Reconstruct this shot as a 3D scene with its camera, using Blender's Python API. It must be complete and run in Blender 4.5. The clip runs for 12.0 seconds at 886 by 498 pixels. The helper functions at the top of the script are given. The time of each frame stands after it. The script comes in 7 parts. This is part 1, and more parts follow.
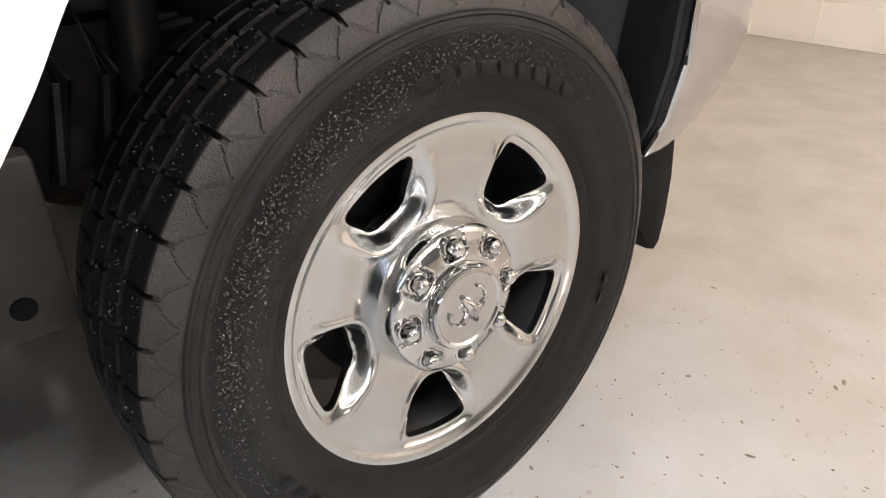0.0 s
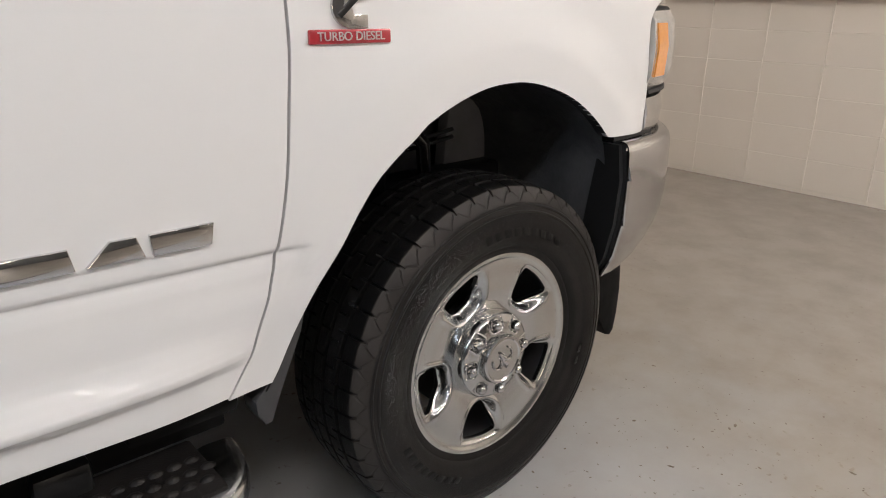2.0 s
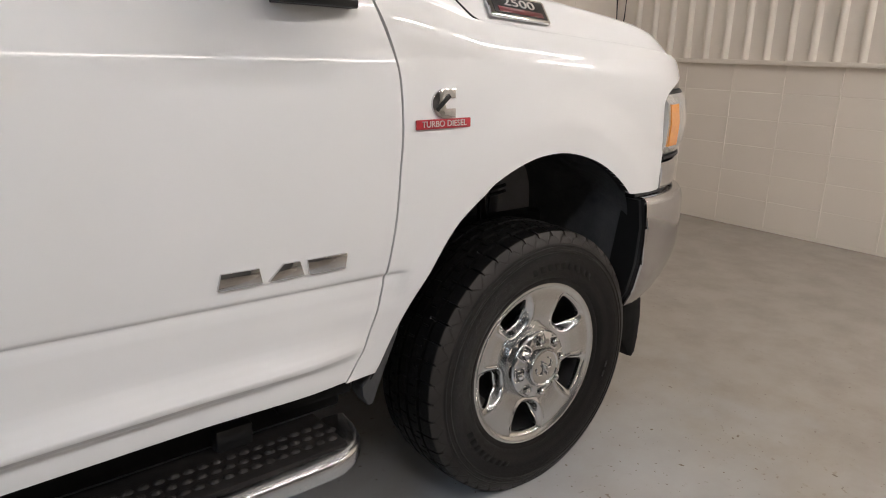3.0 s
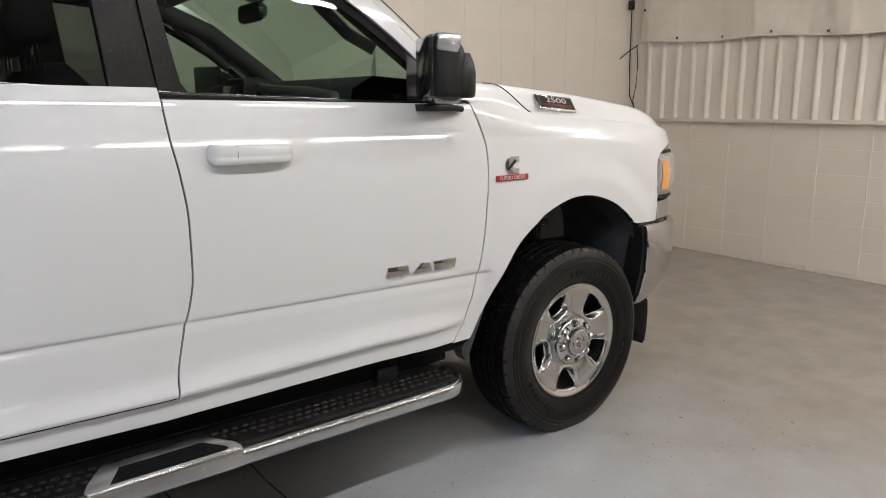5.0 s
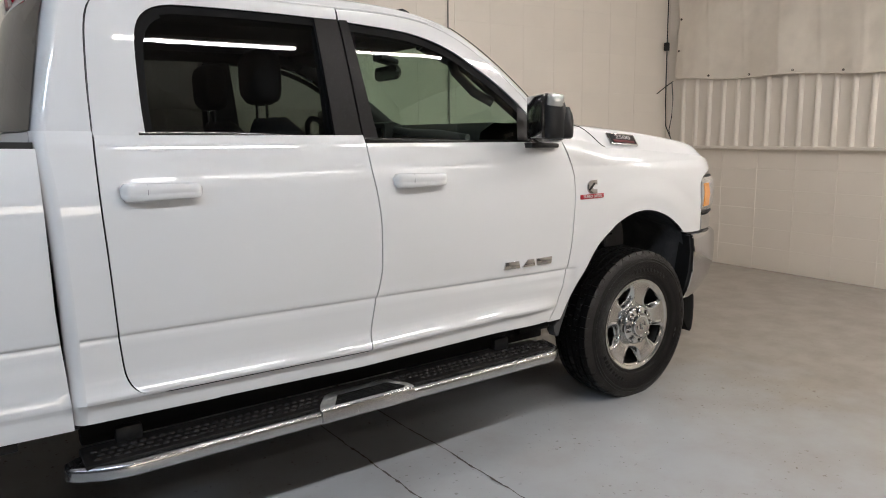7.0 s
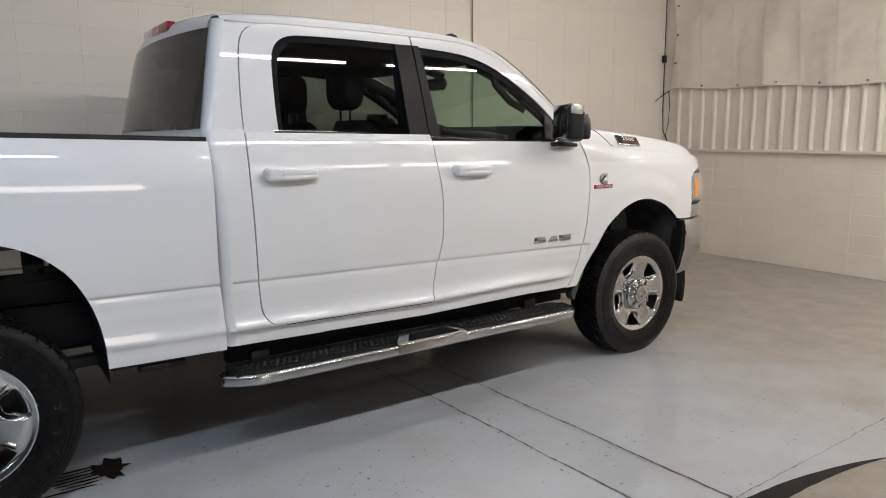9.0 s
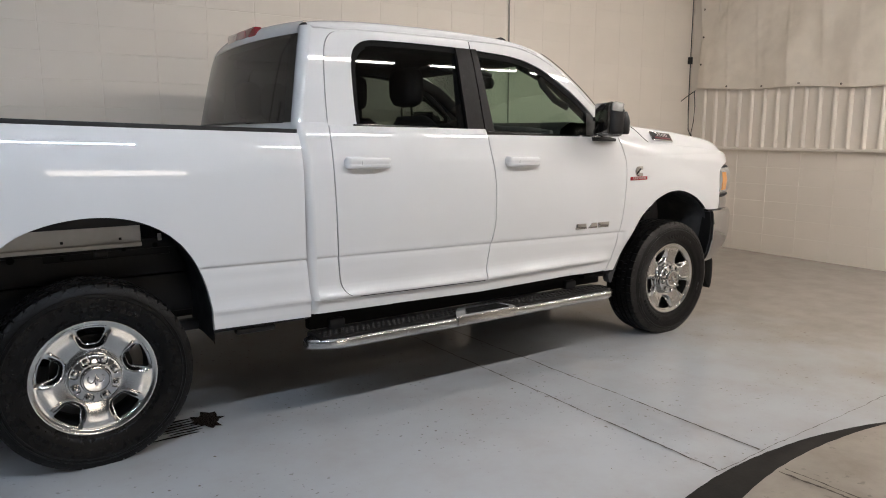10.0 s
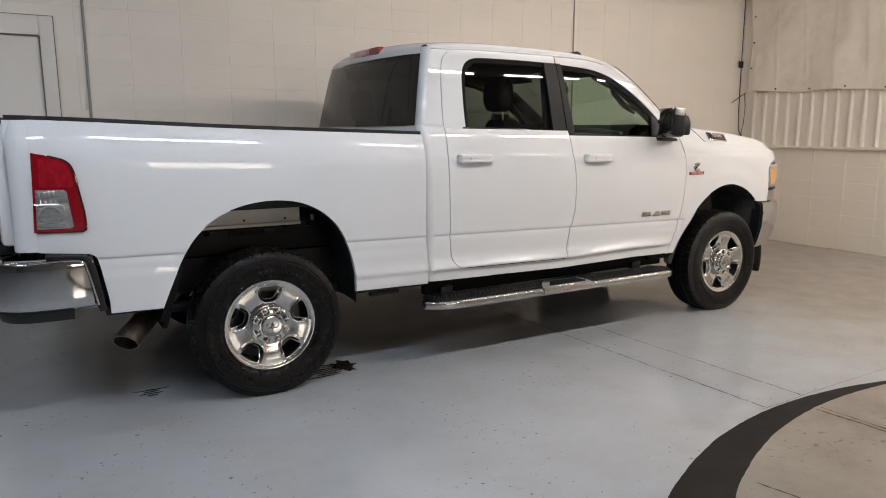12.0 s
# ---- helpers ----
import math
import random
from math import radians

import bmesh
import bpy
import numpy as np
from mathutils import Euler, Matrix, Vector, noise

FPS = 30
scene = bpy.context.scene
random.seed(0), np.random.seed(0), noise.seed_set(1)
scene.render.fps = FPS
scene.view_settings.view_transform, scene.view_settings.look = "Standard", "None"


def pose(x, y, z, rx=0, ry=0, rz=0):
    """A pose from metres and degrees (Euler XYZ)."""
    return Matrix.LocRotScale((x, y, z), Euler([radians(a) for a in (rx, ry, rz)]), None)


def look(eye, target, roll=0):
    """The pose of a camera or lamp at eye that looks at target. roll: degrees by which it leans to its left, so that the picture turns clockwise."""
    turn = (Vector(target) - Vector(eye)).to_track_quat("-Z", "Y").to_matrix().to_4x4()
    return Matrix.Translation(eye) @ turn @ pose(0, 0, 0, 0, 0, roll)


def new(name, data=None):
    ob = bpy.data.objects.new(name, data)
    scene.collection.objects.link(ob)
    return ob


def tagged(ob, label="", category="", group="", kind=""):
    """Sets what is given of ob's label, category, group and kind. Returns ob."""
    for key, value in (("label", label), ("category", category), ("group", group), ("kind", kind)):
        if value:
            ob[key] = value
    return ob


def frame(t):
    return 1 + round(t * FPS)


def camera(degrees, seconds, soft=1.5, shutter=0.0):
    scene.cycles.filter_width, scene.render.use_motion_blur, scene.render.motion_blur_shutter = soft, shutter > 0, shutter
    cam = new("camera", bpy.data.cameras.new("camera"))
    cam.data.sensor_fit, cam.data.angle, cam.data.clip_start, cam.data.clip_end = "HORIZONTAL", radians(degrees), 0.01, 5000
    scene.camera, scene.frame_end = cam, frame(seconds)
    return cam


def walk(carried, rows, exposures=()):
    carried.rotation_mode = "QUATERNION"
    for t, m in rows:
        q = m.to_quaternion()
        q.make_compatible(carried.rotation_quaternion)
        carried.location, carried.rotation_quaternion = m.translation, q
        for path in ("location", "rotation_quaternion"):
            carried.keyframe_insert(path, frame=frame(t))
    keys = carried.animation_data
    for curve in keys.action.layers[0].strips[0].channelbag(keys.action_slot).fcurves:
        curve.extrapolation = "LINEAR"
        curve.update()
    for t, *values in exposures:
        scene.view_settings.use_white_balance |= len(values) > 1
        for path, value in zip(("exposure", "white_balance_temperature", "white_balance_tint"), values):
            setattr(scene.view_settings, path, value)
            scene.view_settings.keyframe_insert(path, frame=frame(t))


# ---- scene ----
cam = camera(65.0, 12.0, 1.0)
PATH = [
    (0, (-0.51, -1.575, 0.912), (0.596, -0.201, -0.031), -1.6),
    (0.5, (-0.652, -1.665, 0.973), (0.507, -0.288, 0.1), -1.2),
    (1, (-0.768, -1.759, 1.048), (0.431, -0.374, 0.246), -0.6),
    (1.5, (-0.908, -1.887, 1.137), (0.321, -0.489, 0.405), -0.1),
    (2, (-1.077, -1.997, 1.206), (0.167, -0.582, 0.536), 0.6),
    (2.5, (-1.27, -2.114, 1.278), (-0.036, -0.664, 0.663), 1.0),
    (3, (-1.438, -2.283, 1.324), (-0.234, -0.786, 0.768), 1.1),
    (5, (-2.195, -2.951, 1.429), (-1.026, -1.38, 1.02), -0.4),
    (5.5, (-2.422, -3.025, 1.452), (-1.245, -1.454, 1.069), -0.7),
    (6, (-2.645, -3.152, 1.466), (-1.493, -1.557, 1.106), -1.0),
    (6.5, (-2.843, -3.302, 1.467), (-1.712, -1.688, 1.127), -1.1),
    (7, (-3.016, -3.433, 1.49), (-1.895, -1.811, 1.155), -1.0),
    (9, (-3.72, -3.972, 1.484), (-2.589, -2.355, 1.156), -0.4),
    (9.5, (-3.959, -4.074, 1.464), (-2.845, -2.446, 1.134), -0.2),
    (10, (-4.142, -4.19, 1.454), (-3.048, -2.548, 1.126), -0.1),
    (10.5, (-4.345, -4.36, 1.471), (-3.298, -2.686, 1.148), -0.3),
    (11, (-4.52, -4.48, 1.469), (-3.522, -2.778, 1.14), -0.3),
    (11.5, (-4.734, -4.585, 1.468), (-3.734, -2.885, 1.136), -0.1),
    (12, (-4.874, -4.688, 1.474), (-3.877, -2.986, 1.141), -0.1),
]
walk(cam, [(t, look(eye, target, roll)) for t, eye, target, roll in PATH],
     exposures=[(0.0, 1.15, 6060, 12), (0.5, 0.85, 6060, 12), (1.0, 0.54, 6040, 11), (1.5, 0.27, 6010, 11), (2.0, 0.13, 6000, 11), (3.0, -0.06, 6000, 11), (5.0, -0.02, 5890, 9), (9.0, 0.0, 5930, 9.5), (12.0, 0.05, 6200, 11)])
# ---- world and light ----
world = bpy.data.worlds.new("world")
scene.world = world
world.use_nodes = True
world.node_tree.nodes["Background"].inputs["Color"].default_value = (0.9, 0.93, 1.0, 1)
world.node_tree.nodes["Background"].inputs["Strength"].default_value = 0.0

X0, X1, Y0, Y1, ZC = -13.0, 3.79, -8.7, 1.82, 4.6   # the room
STRIP_POWER = 118.5


# ---- materials ----
def mat(name, color, rough=0.5, metal=0.0, coat=0.0, scale=8.0, vary=0.08, bump=0.0, bump_scale=60.0, rough_vary=0.1,
        spec=0.5, per_piece=0.0, stain=None, stain_scale=1.2, stain_amount=0.5, dist=0.004, speck=None, speck_scale=40.0, speck_from=0.66):
    m = bpy.data.materials.new(name)
    m.use_nodes = True
    nt = m.node_tree
    p = nt.nodes["Principled BSDF"]
    p.inputs["Metallic"].default_value = metal
    p.inputs["Coat Weight"].default_value = coat
    p.inputs["Coat Roughness"].default_value = 0.04
    p.inputs["Specular IOR Level"].default_value = spec
    tc = nt.nodes.new("ShaderNodeTexCoord")
    geo = nt.nodes.new("ShaderNodeNewGeometry")
    n1 = nt.nodes.new("ShaderNodeTexNoise")
    n1.inputs["Scale"].default_value = scale
    n1.inputs["Detail"].default_value = 6
    nt.links.new(geo.outputs["Position"], n1.inputs["Vector"])
    ramp = nt.nodes.new("ShaderNodeMapRange")
    ramp.inputs["From Min"].default_value, ramp.inputs["From Max"].default_value = 0.1, 0.9
    ramp.inputs["To Min"].default_value, ramp.inputs["To Max"].default_value = 1 - vary, 1 + vary
    nt.links.new(n1.outputs["Fac"], ramp.inputs["Value"])
    mix = nt.nodes.new("ShaderNodeMix")
    mix.data_type, mix.blend_type = "RGBA", "MULTIPLY"
    mix.inputs["Factor"].default_value = 1
    mix.inputs["A"].default_value = (*color, 1)
    nt.links.new(ramp.outputs["Result"], mix.inputs["B"])
    out = mix.outputs["Result"]
    if per_piece:
        oi = nt.nodes.new("ShaderNodeObjectInfo")
        r2 = nt.nodes.new("ShaderNodeMapRange")
        r2.inputs["To Min"].default_value, r2.inputs["To Max"].default_value = 1 - per_piece, 1 + per_piece
        nt.links.new(oi.outputs["Random"], r2.inputs["Value"])
        m2 = nt.nodes.new("ShaderNodeMix")
        m2.data_type, m2.blend_type = "RGBA", "MULTIPLY"
        m2.inputs["Factor"].default_value = 1
        nt.links.new(out, m2.inputs["A"])
        nt.links.new(r2.outputs["Result"], m2.inputs["B"])
        out = m2.outputs["Result"]
    if stain:
        n2 = nt.nodes.new("ShaderNodeTexNoise")
        n2.inputs["Scale"].default_value = stain_scale
        n2.inputs["Detail"].default_value = 8
        n2.inputs["Roughness"].default_value = 0.65
        nt.links.new(geo.outputs["Position"], n2.inputs["Vector"])
        r3 = nt.nodes.new("ShaderNodeMapRange")
        r3.inputs["From Min"].default_value, r3.inputs["From Max"].default_value = 0.35, 0.85
        r3.interpolation_type = "SMOOTHSTEP"
        r3.inputs["To Max"].default_value = stain_amount
        nt.links.new(n2.outputs["Fac"], r3.inputs["Value"])
        m3 = nt.nodes.new("ShaderNodeMix")
        m3.data_type = "RGBA"
        m3.inputs["B"].default_value = (*stain, 1)
        nt.links.new(r3.outputs["Result"], m3.inputs["Factor"])
        nt.links.new(out, m3.inputs["A"])
        out = m3.outputs["Result"]
    if speck:
        # small chips and dirt specks, in patches
        n4 = nt.nodes.new("ShaderNodeTexNoise")
        n4.inputs["Scale"].default_value = speck_scale
        n4.inputs["Detail"].default_value = 5
        nt.links.new(geo.outputs["Position"], n4.inputs["Vector"])
        r4 = nt.nodes.new("ShaderNodeMapRange")
        r4.inputs["From Min"].default_value, r4.inputs["From Max"].default_value = speck_from, speck_from + 0.07
        nt.links.new(n4.outputs["Fac"], r4.inputs["Value"])
        n5 = nt.nodes.new("ShaderNodeTexNoise")
        n5.inputs["Scale"].default_value = speck_scale * 0.05
        nt.links.new(geo.outputs["Position"], n5.inputs["Vector"])
        r5 = nt.nodes.new("ShaderNodeMapRange")
        r5.inputs["From Min"].default_value, r5.inputs["From Max"].default_value = 0.42, 0.62
        nt.links.new(n5.outputs["Fac"], r5.inputs["Value"])
        mu = nt.nodes.new("ShaderNodeMath")
        mu.operation = "MULTIPLY"
        nt.links.new(r4.outputs["Result"], mu.inputs[0])
        nt.links.new(r5.outputs["Result"], mu.inputs[1])
        m4 = nt.nodes.new("ShaderNodeMix")
        m4.data_type = "RGBA"
        m4.inputs["B"].default_value = (*speck, 1)
        nt.links.new(mu.outputs["Value"], m4.inputs["Factor"])
        nt.links.new(out, m4.inputs["A"])
        out = m4.outputs["Result"]
    nt.links.new(out, p.inputs["Base Color"])
    rr = nt.nodes.new("ShaderNodeMapRange")
    rr.inputs["From Min"].default_value, rr.inputs["From Max"].default_value = 0.1, 0.9
    rr.inputs["To Min"].default_value = max(0.02, rough * (1 - rough_vary))
    rr.inputs["To Max"].default_value = min(1, rough * (1 + rough_vary))
    nt.links.new(n1.outputs["Fac"], rr.inputs["Value"])
    nt.links.new(rr.outputs["Result"], p.inputs["Roughness"])
    if bump:
        n3 = nt.nodes.new("ShaderNodeTexNoise")
        n3.inputs["Scale"].default_value = bump_scale
        n3.inputs["Detail"].default_value = 4
        nt.links.new(geo.outputs["Position"], n3.inputs["Vector"])
        b = nt.nodes.new("ShaderNodeBump")
        b.inputs["Strength"].default_value = bump
        b.inputs["Distance"].default_value = dist
        nt.links.new(n3.outputs["Fac"], b.inputs["Height"])
        nt.links.new(b.outputs["Normal"], p.inputs["Normal"])
    return m


def glass_mat(name, tint, gloss_rough=0.0):
    """Thin tinted pane: coloured see-through plus mirror-like gloss."""
    m = bpy.data.materials.new(name)
    m.use_nodes = True
    nt = m.node_tree
    nt.nodes.clear()
    o = nt.nodes.new("ShaderNodeOutputMaterial")
    tr = nt.nodes.new("ShaderNodeBsdfTransparent")
    tr.inputs["Color"].default_value = (*tint, 1)
    gl = nt.nodes.new("ShaderNodeBsdfGlossy")
    gl.inputs["Roughness"].default_value = gloss_rough
    fr = nt.nodes.new("ShaderNodeFresnel")
    fr.inputs["IOR"].default_value = 1.5
    mx = nt.nodes.new("ShaderNodeMixShader")
    nt.links.new(fr.outputs["Fac"], mx.inputs["Fac"])
    nt.links.new(tr.outputs["BSDF"], mx.inputs[1])
    nt.links.new(gl.outputs["BSDF"], mx.inputs[2])
    nt.links.new(mx.outputs["Shader"], o.inputs["Surface"])
    return m


def glow_mat(name, color, strength):
    m = bpy.data.materials.new(name)
    m.use_nodes = True
    p = m.node_tree.nodes["Principled BSDF"]
    p.inputs["Base Color"].default_value = (*color, 1)
    p.inputs["Emission Color"].default_value = (*color, 1)
    p.inputs["Emission Strength"].default_value = strength
    return m


WHITE = mat("white_paint", (0.72, 0.72, 0.72), 0.45, 0, 1.0, 3, 0.008, 0, 900, 0.03, spec=0.0)
CHROME = mat("chrome", (0.60, 0.60, 0.60), 0.07, 1, 0, 20, 0.03, 0.03, 30, 0.5, dist=0.002)
BUMPER_CHROME = mat("dusty_chrome", (0.55, 0.55, 0.56), 0.13, 1, 0, 9, 0.12, 0.04, 30, 0.5, dist=0.002, stain=(0.42, 0.40, 0.38), stain_scale=3, stain_amount=0.5)
STEP_CHROME = mat("scuffed_chrome", (0.54, 0.54, 0.535), 0.22, 1, 0, 40, 0.08, 0.06, 70, 0.5, dist=0.002, speck=(0.20, 0.19, 0.18), speck_scale=90, speck_from=0.68)
WHEEL_CHROME = mat("polished_steel", (0.58, 0.585, 0.58), 0.18, 1, 0, 14, 0.06, 0.03, 26, 0.5, dist=0.002, speck=(0.28, 0.26, 0.24), speck_scale=110, speck_from=0.66)
CAP_CHROME = mat("cap_chrome", (0.58, 0.585, 0.58), 0.10, 1, 0, 18, 0.05, 0.03, 36, 0.5, dist=0.002)


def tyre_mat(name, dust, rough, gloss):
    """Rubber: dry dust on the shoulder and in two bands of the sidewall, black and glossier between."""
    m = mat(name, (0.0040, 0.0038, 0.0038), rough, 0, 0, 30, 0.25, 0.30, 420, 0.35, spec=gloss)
    nt = m.node_tree
    p = nt.nodes["Principled BSDF"]
    wet = p.inputs["Base Color"].links[0].from_socket
    gloss_map = p.inputs["Roughness"].links[0].from_socket
    tc = nt.nodes.new("ShaderNodeTexCoord")
    sep = nt.nodes.new("ShaderNodeSeparateXYZ")
    nt.links.new(tc.outputs["Object"], sep.inputs["Vector"])

    def op(kind, a, b):
        n = nt.nodes.new("ShaderNodeMath")
        n.operation = kind
        for k, v in enumerate((a, b)):
            if isinstance(v, (int, float)):
                n.inputs[k].default_value = v
            elif v is not None:
                nt.links.new(v, n.inputs[k])
        return n.outputs["Value"]

    radius = op("SQRT", op("ADD", op("MULTIPLY", sep.outputs["X"], sep.outputs["X"]), op("MULTIPLY", sep.outputs["Z"], sep.outputs["Z"])), None)
    blotch = nt.nodes.new("ShaderNodeTexNoise")
    blotch.inputs["Scale"].default_value = 13
    blotch.inputs["Detail"].default_value = 6
    nt.links.new(tc.outputs["Object"], blotch.inputs["Vector"])
    wobble = op("MULTIPLY_ADD", blotch.outputs["Fac"], 0.012)
    wobble.node.inputs[2].default_value = -0.006
    ramp = nt.nodes.new("ShaderNodeValToRGB")
    ramp.color_ramp.interpolation = "EASE"
    stops = ((0.26, 0.15), (0.285, 0.10), (0.297, 0.26), (0.307, 0.24), (0.316, 0.04), (0.352, 0.06), (0.360, 0.34), (0.378, 0.30), (0.384, 0.80), (0.420, 1.0))
    lo, hi = 0.25, 0.43
    els = ramp.color_ramp.elements
    els[0].position, els[1].position = (stops[0][0] - lo) / (hi - lo), (stops[-1][0] - lo) / (hi - lo)
    els[0].color, els[1].color = (stops[0][1],) * 3 + (1,), (stops[-1][1],) * 3 + (1,)
    for q, v in stops[1:-1]:
        els.new((q - lo) / (hi - lo)).color = (v, v, v, 1)
    nt.links.new(op("DIVIDE", op("SUBTRACT", op("ADD", radius, wobble), lo), hi - lo), ramp.inputs["Fac"])
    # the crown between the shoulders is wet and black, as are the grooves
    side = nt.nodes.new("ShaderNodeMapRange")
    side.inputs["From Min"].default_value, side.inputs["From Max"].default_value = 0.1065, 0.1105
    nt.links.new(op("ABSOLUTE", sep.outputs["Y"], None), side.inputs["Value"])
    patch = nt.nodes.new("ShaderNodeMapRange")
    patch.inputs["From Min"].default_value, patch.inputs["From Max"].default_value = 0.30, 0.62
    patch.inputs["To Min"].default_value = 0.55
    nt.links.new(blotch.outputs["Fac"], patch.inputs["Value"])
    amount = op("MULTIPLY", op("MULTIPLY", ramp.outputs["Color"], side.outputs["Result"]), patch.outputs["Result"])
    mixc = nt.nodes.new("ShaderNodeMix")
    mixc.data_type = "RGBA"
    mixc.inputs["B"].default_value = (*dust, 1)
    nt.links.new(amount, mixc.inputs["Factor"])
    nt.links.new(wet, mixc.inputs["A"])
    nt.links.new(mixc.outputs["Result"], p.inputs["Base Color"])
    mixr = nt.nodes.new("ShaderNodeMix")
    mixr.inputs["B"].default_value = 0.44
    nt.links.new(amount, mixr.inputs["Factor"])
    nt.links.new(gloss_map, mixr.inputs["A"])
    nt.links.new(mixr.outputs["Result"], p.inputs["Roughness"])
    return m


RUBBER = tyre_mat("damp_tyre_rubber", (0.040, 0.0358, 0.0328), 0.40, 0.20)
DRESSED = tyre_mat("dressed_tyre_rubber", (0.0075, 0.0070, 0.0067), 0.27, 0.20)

BLACK = mat("black_plastic", (0.012, 0.012, 0.0125), 0.42, 0, 0, 40, 0.2, 0.1, 500, 0.2, spec=0.35)
TREAD = mat("tread_rubber", (0.009, 0.0082, 0.008), 0.46, 0, 0, 30, 0.3, 0.25, 300, 0.3, stain=(0.024, 0.020, 0.018), stain_scale=14, stain_amount=0.6, spec=0.2)
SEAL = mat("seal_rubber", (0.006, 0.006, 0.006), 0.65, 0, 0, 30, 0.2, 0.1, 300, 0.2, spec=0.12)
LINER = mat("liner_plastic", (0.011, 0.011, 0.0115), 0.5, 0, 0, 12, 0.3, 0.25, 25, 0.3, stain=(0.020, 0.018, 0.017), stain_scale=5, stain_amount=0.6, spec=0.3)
GLOSSBLACK = mat("gloss_black", (0.016, 0.015, 0.015), 0.12, 0, 0.6, 40, 0.2, 0.06, 300, 0.3)
FRAME = mat("frame_steel", (0.014, 0.0145, 0.016), 0.5, 0.2, 0, 10, 0.3, 0.3, 40, 0.3, stain=(0.026, 0.022, 0.018), stain_scale=6, stain_amount=0.5, spec=0.25)
# near-black colour that stands for the shade in gaps and holes
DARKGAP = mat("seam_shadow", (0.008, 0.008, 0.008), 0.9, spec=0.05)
GREYTRIM = mat("grey_dash_trim", (0.12, 0.12, 0.12), 0.5, 0, 0, 60, 0.15, 0.2, 400)
INNER = mat("cab_trim", (0.03, 0.03, 0.031), 0.7, 0, 0, 60, 0.2, 0.3, 500)
PRIMER = mat("inner_bed_paint", (0.62, 0.60, 0.56), 0.5, 0, 0, 6, 0.08, stain=(0.3, 0.27, 0.22), stain_scale=5, stain_amount=0.35)
EXHAUST = mat("exhaust_steel", (0.34, 0.29, 0.25), 0.42, 1, 0, 14, 0.25, 0.2, 80, 0.3, stain=(0.10, 0.06, 0.04), stain_scale=9, stain_amount=0.8)
RED = mat("red_lens", (0.25, 0.004, 0.010), 0.06, 0, 1.0, 50, 0.15)
REDBADGE = mat("red_badge", (0.36, 0.02, 0.03), 0.3, 0, 0.6)
RED_BRIGHT = mat("brake_lens", (0.34, 0.008, 0.016), 0.10, 0, 1.0, 26, 0.45, 0.25, 120)
SILVER = mat("lamp_reflector", (0.74, 0.735, 0.73), 0.09, 0.8, 0.8, 30, 0.15, 0.35, 55, 0.3)
BADGETEXT = mat("pale_lettering", (0.62, 0.58, 0.56), 0.35, 0.3)
CLEAR = mat("clear_lens", (0.62, 0.62, 0.60), 0.08, 0.55, 1.0, 25, 0.2, 0.5, 60, 0.4)
AMBER = mat("amber_lens", (0.75, 0.30, 0.05), 0.2, 0, 1.0, 60, 0.12)
WALL = mat("painted_block", (0.84, 0.775, 0.69), 0.55, 0, 0, 3, 0.03, 0.25, 160, 0.15, per_piece=0.012, stain=(0.76, 0.69, 0.60), stain_scale=0.9, stain_amount=0.35, dist=0.002)
METALWALL = mat("painted_corrugated_steel", (0.82, 0.76, 0.68), 0.42, 0, 0, 4, 0.04, 0.05, 60, 0.2, stain=(0.62, 0.57, 0.5), stain_scale=2, stain_amount=0.3)
TARP = mat("canvas_tarp", (0.84, 0.775, 0.68), 0.75, 0, 0, 5, 0.06, 0.35, 500, 0.1, stain=(0.58, 0.52, 0.45), stain_scale=2.2, stain_amount=0.4)
FLOOR = mat("painted_concrete", (0.430, 0.445, 0.460), 0.125, 0, 0, 1.4, 0.07, 0.04, 90, 0.5, stain=(0.34, 0.30, 0.255), stain_scale=2.6, stain_amount=0.4, dist=0.002, speck=(0.16, 0.13, 0.105), speck_scale=34, speck_from=0.640)
# in front of the truck the paint is worn down to brownish concrete
nt_ = FLOOR.node_tree
bsdf_ = nt_.nodes["Principled BSDF"]
src_ = bsdf_.inputs["Base Color"].links[0].from_socket
geo_ = nt_.nodes.new("ShaderNodeNewGeometry")
sep_ = nt_.nodes.new("ShaderNodeSeparateXYZ")
nt_.links.new(geo_.outputs["Position"], sep_.inputs["Vector"])
wob_ = nt_.nodes.new("ShaderNodeTexNoise")
wob_.inputs["Scale"].default_value = 1.7
wob_.inputs["Detail"].default_value = 7
nt_.links.new(geo_.outputs["Position"], wob_.inputs["Vector"])
add_ = nt_.nodes.new("ShaderNodeMath")
add_.operation = "MULTIPLY_ADD"
add_.inputs[1].default_value = 2.6
nt_.links.new(wob_.outputs["Fac"], add_.inputs[0])
nt_.links.new(sep_.outputs["X"], add_.inputs[2])
rng_ = nt_.nodes.new("ShaderNodeMapRange")
rng_.inputs["From Min"].default_value, rng_.inputs["From Max"].default_value = 0.75, 2.5
rng_.inputs["To Max"].default_value = 0.85
nt_.links.new(add_.outputs["Value"], rng_.inputs["Value"])
worn_ = nt_.nodes.new("ShaderNodeMix")
worn_.data_type = "RGBA"
blot_ = nt_.nodes.new("ShaderNodeTexNoise")
blot_.inputs["Scale"].default_value = 4.2
blot_.inputs["Detail"].default_value = 9
blot_.inputs["Roughness"].default_value = 0.62
nt_.links.new(geo_.outputs["Position"], blot_.inputs["Vector"])
tone_ = nt_.nodes.new("ShaderNodeValToRGB")
tone_.color_ramp.elements[0].position, tone_.color_ramp.elements[0].color = 0.34, (0.272, 0.232, 0.190, 1)
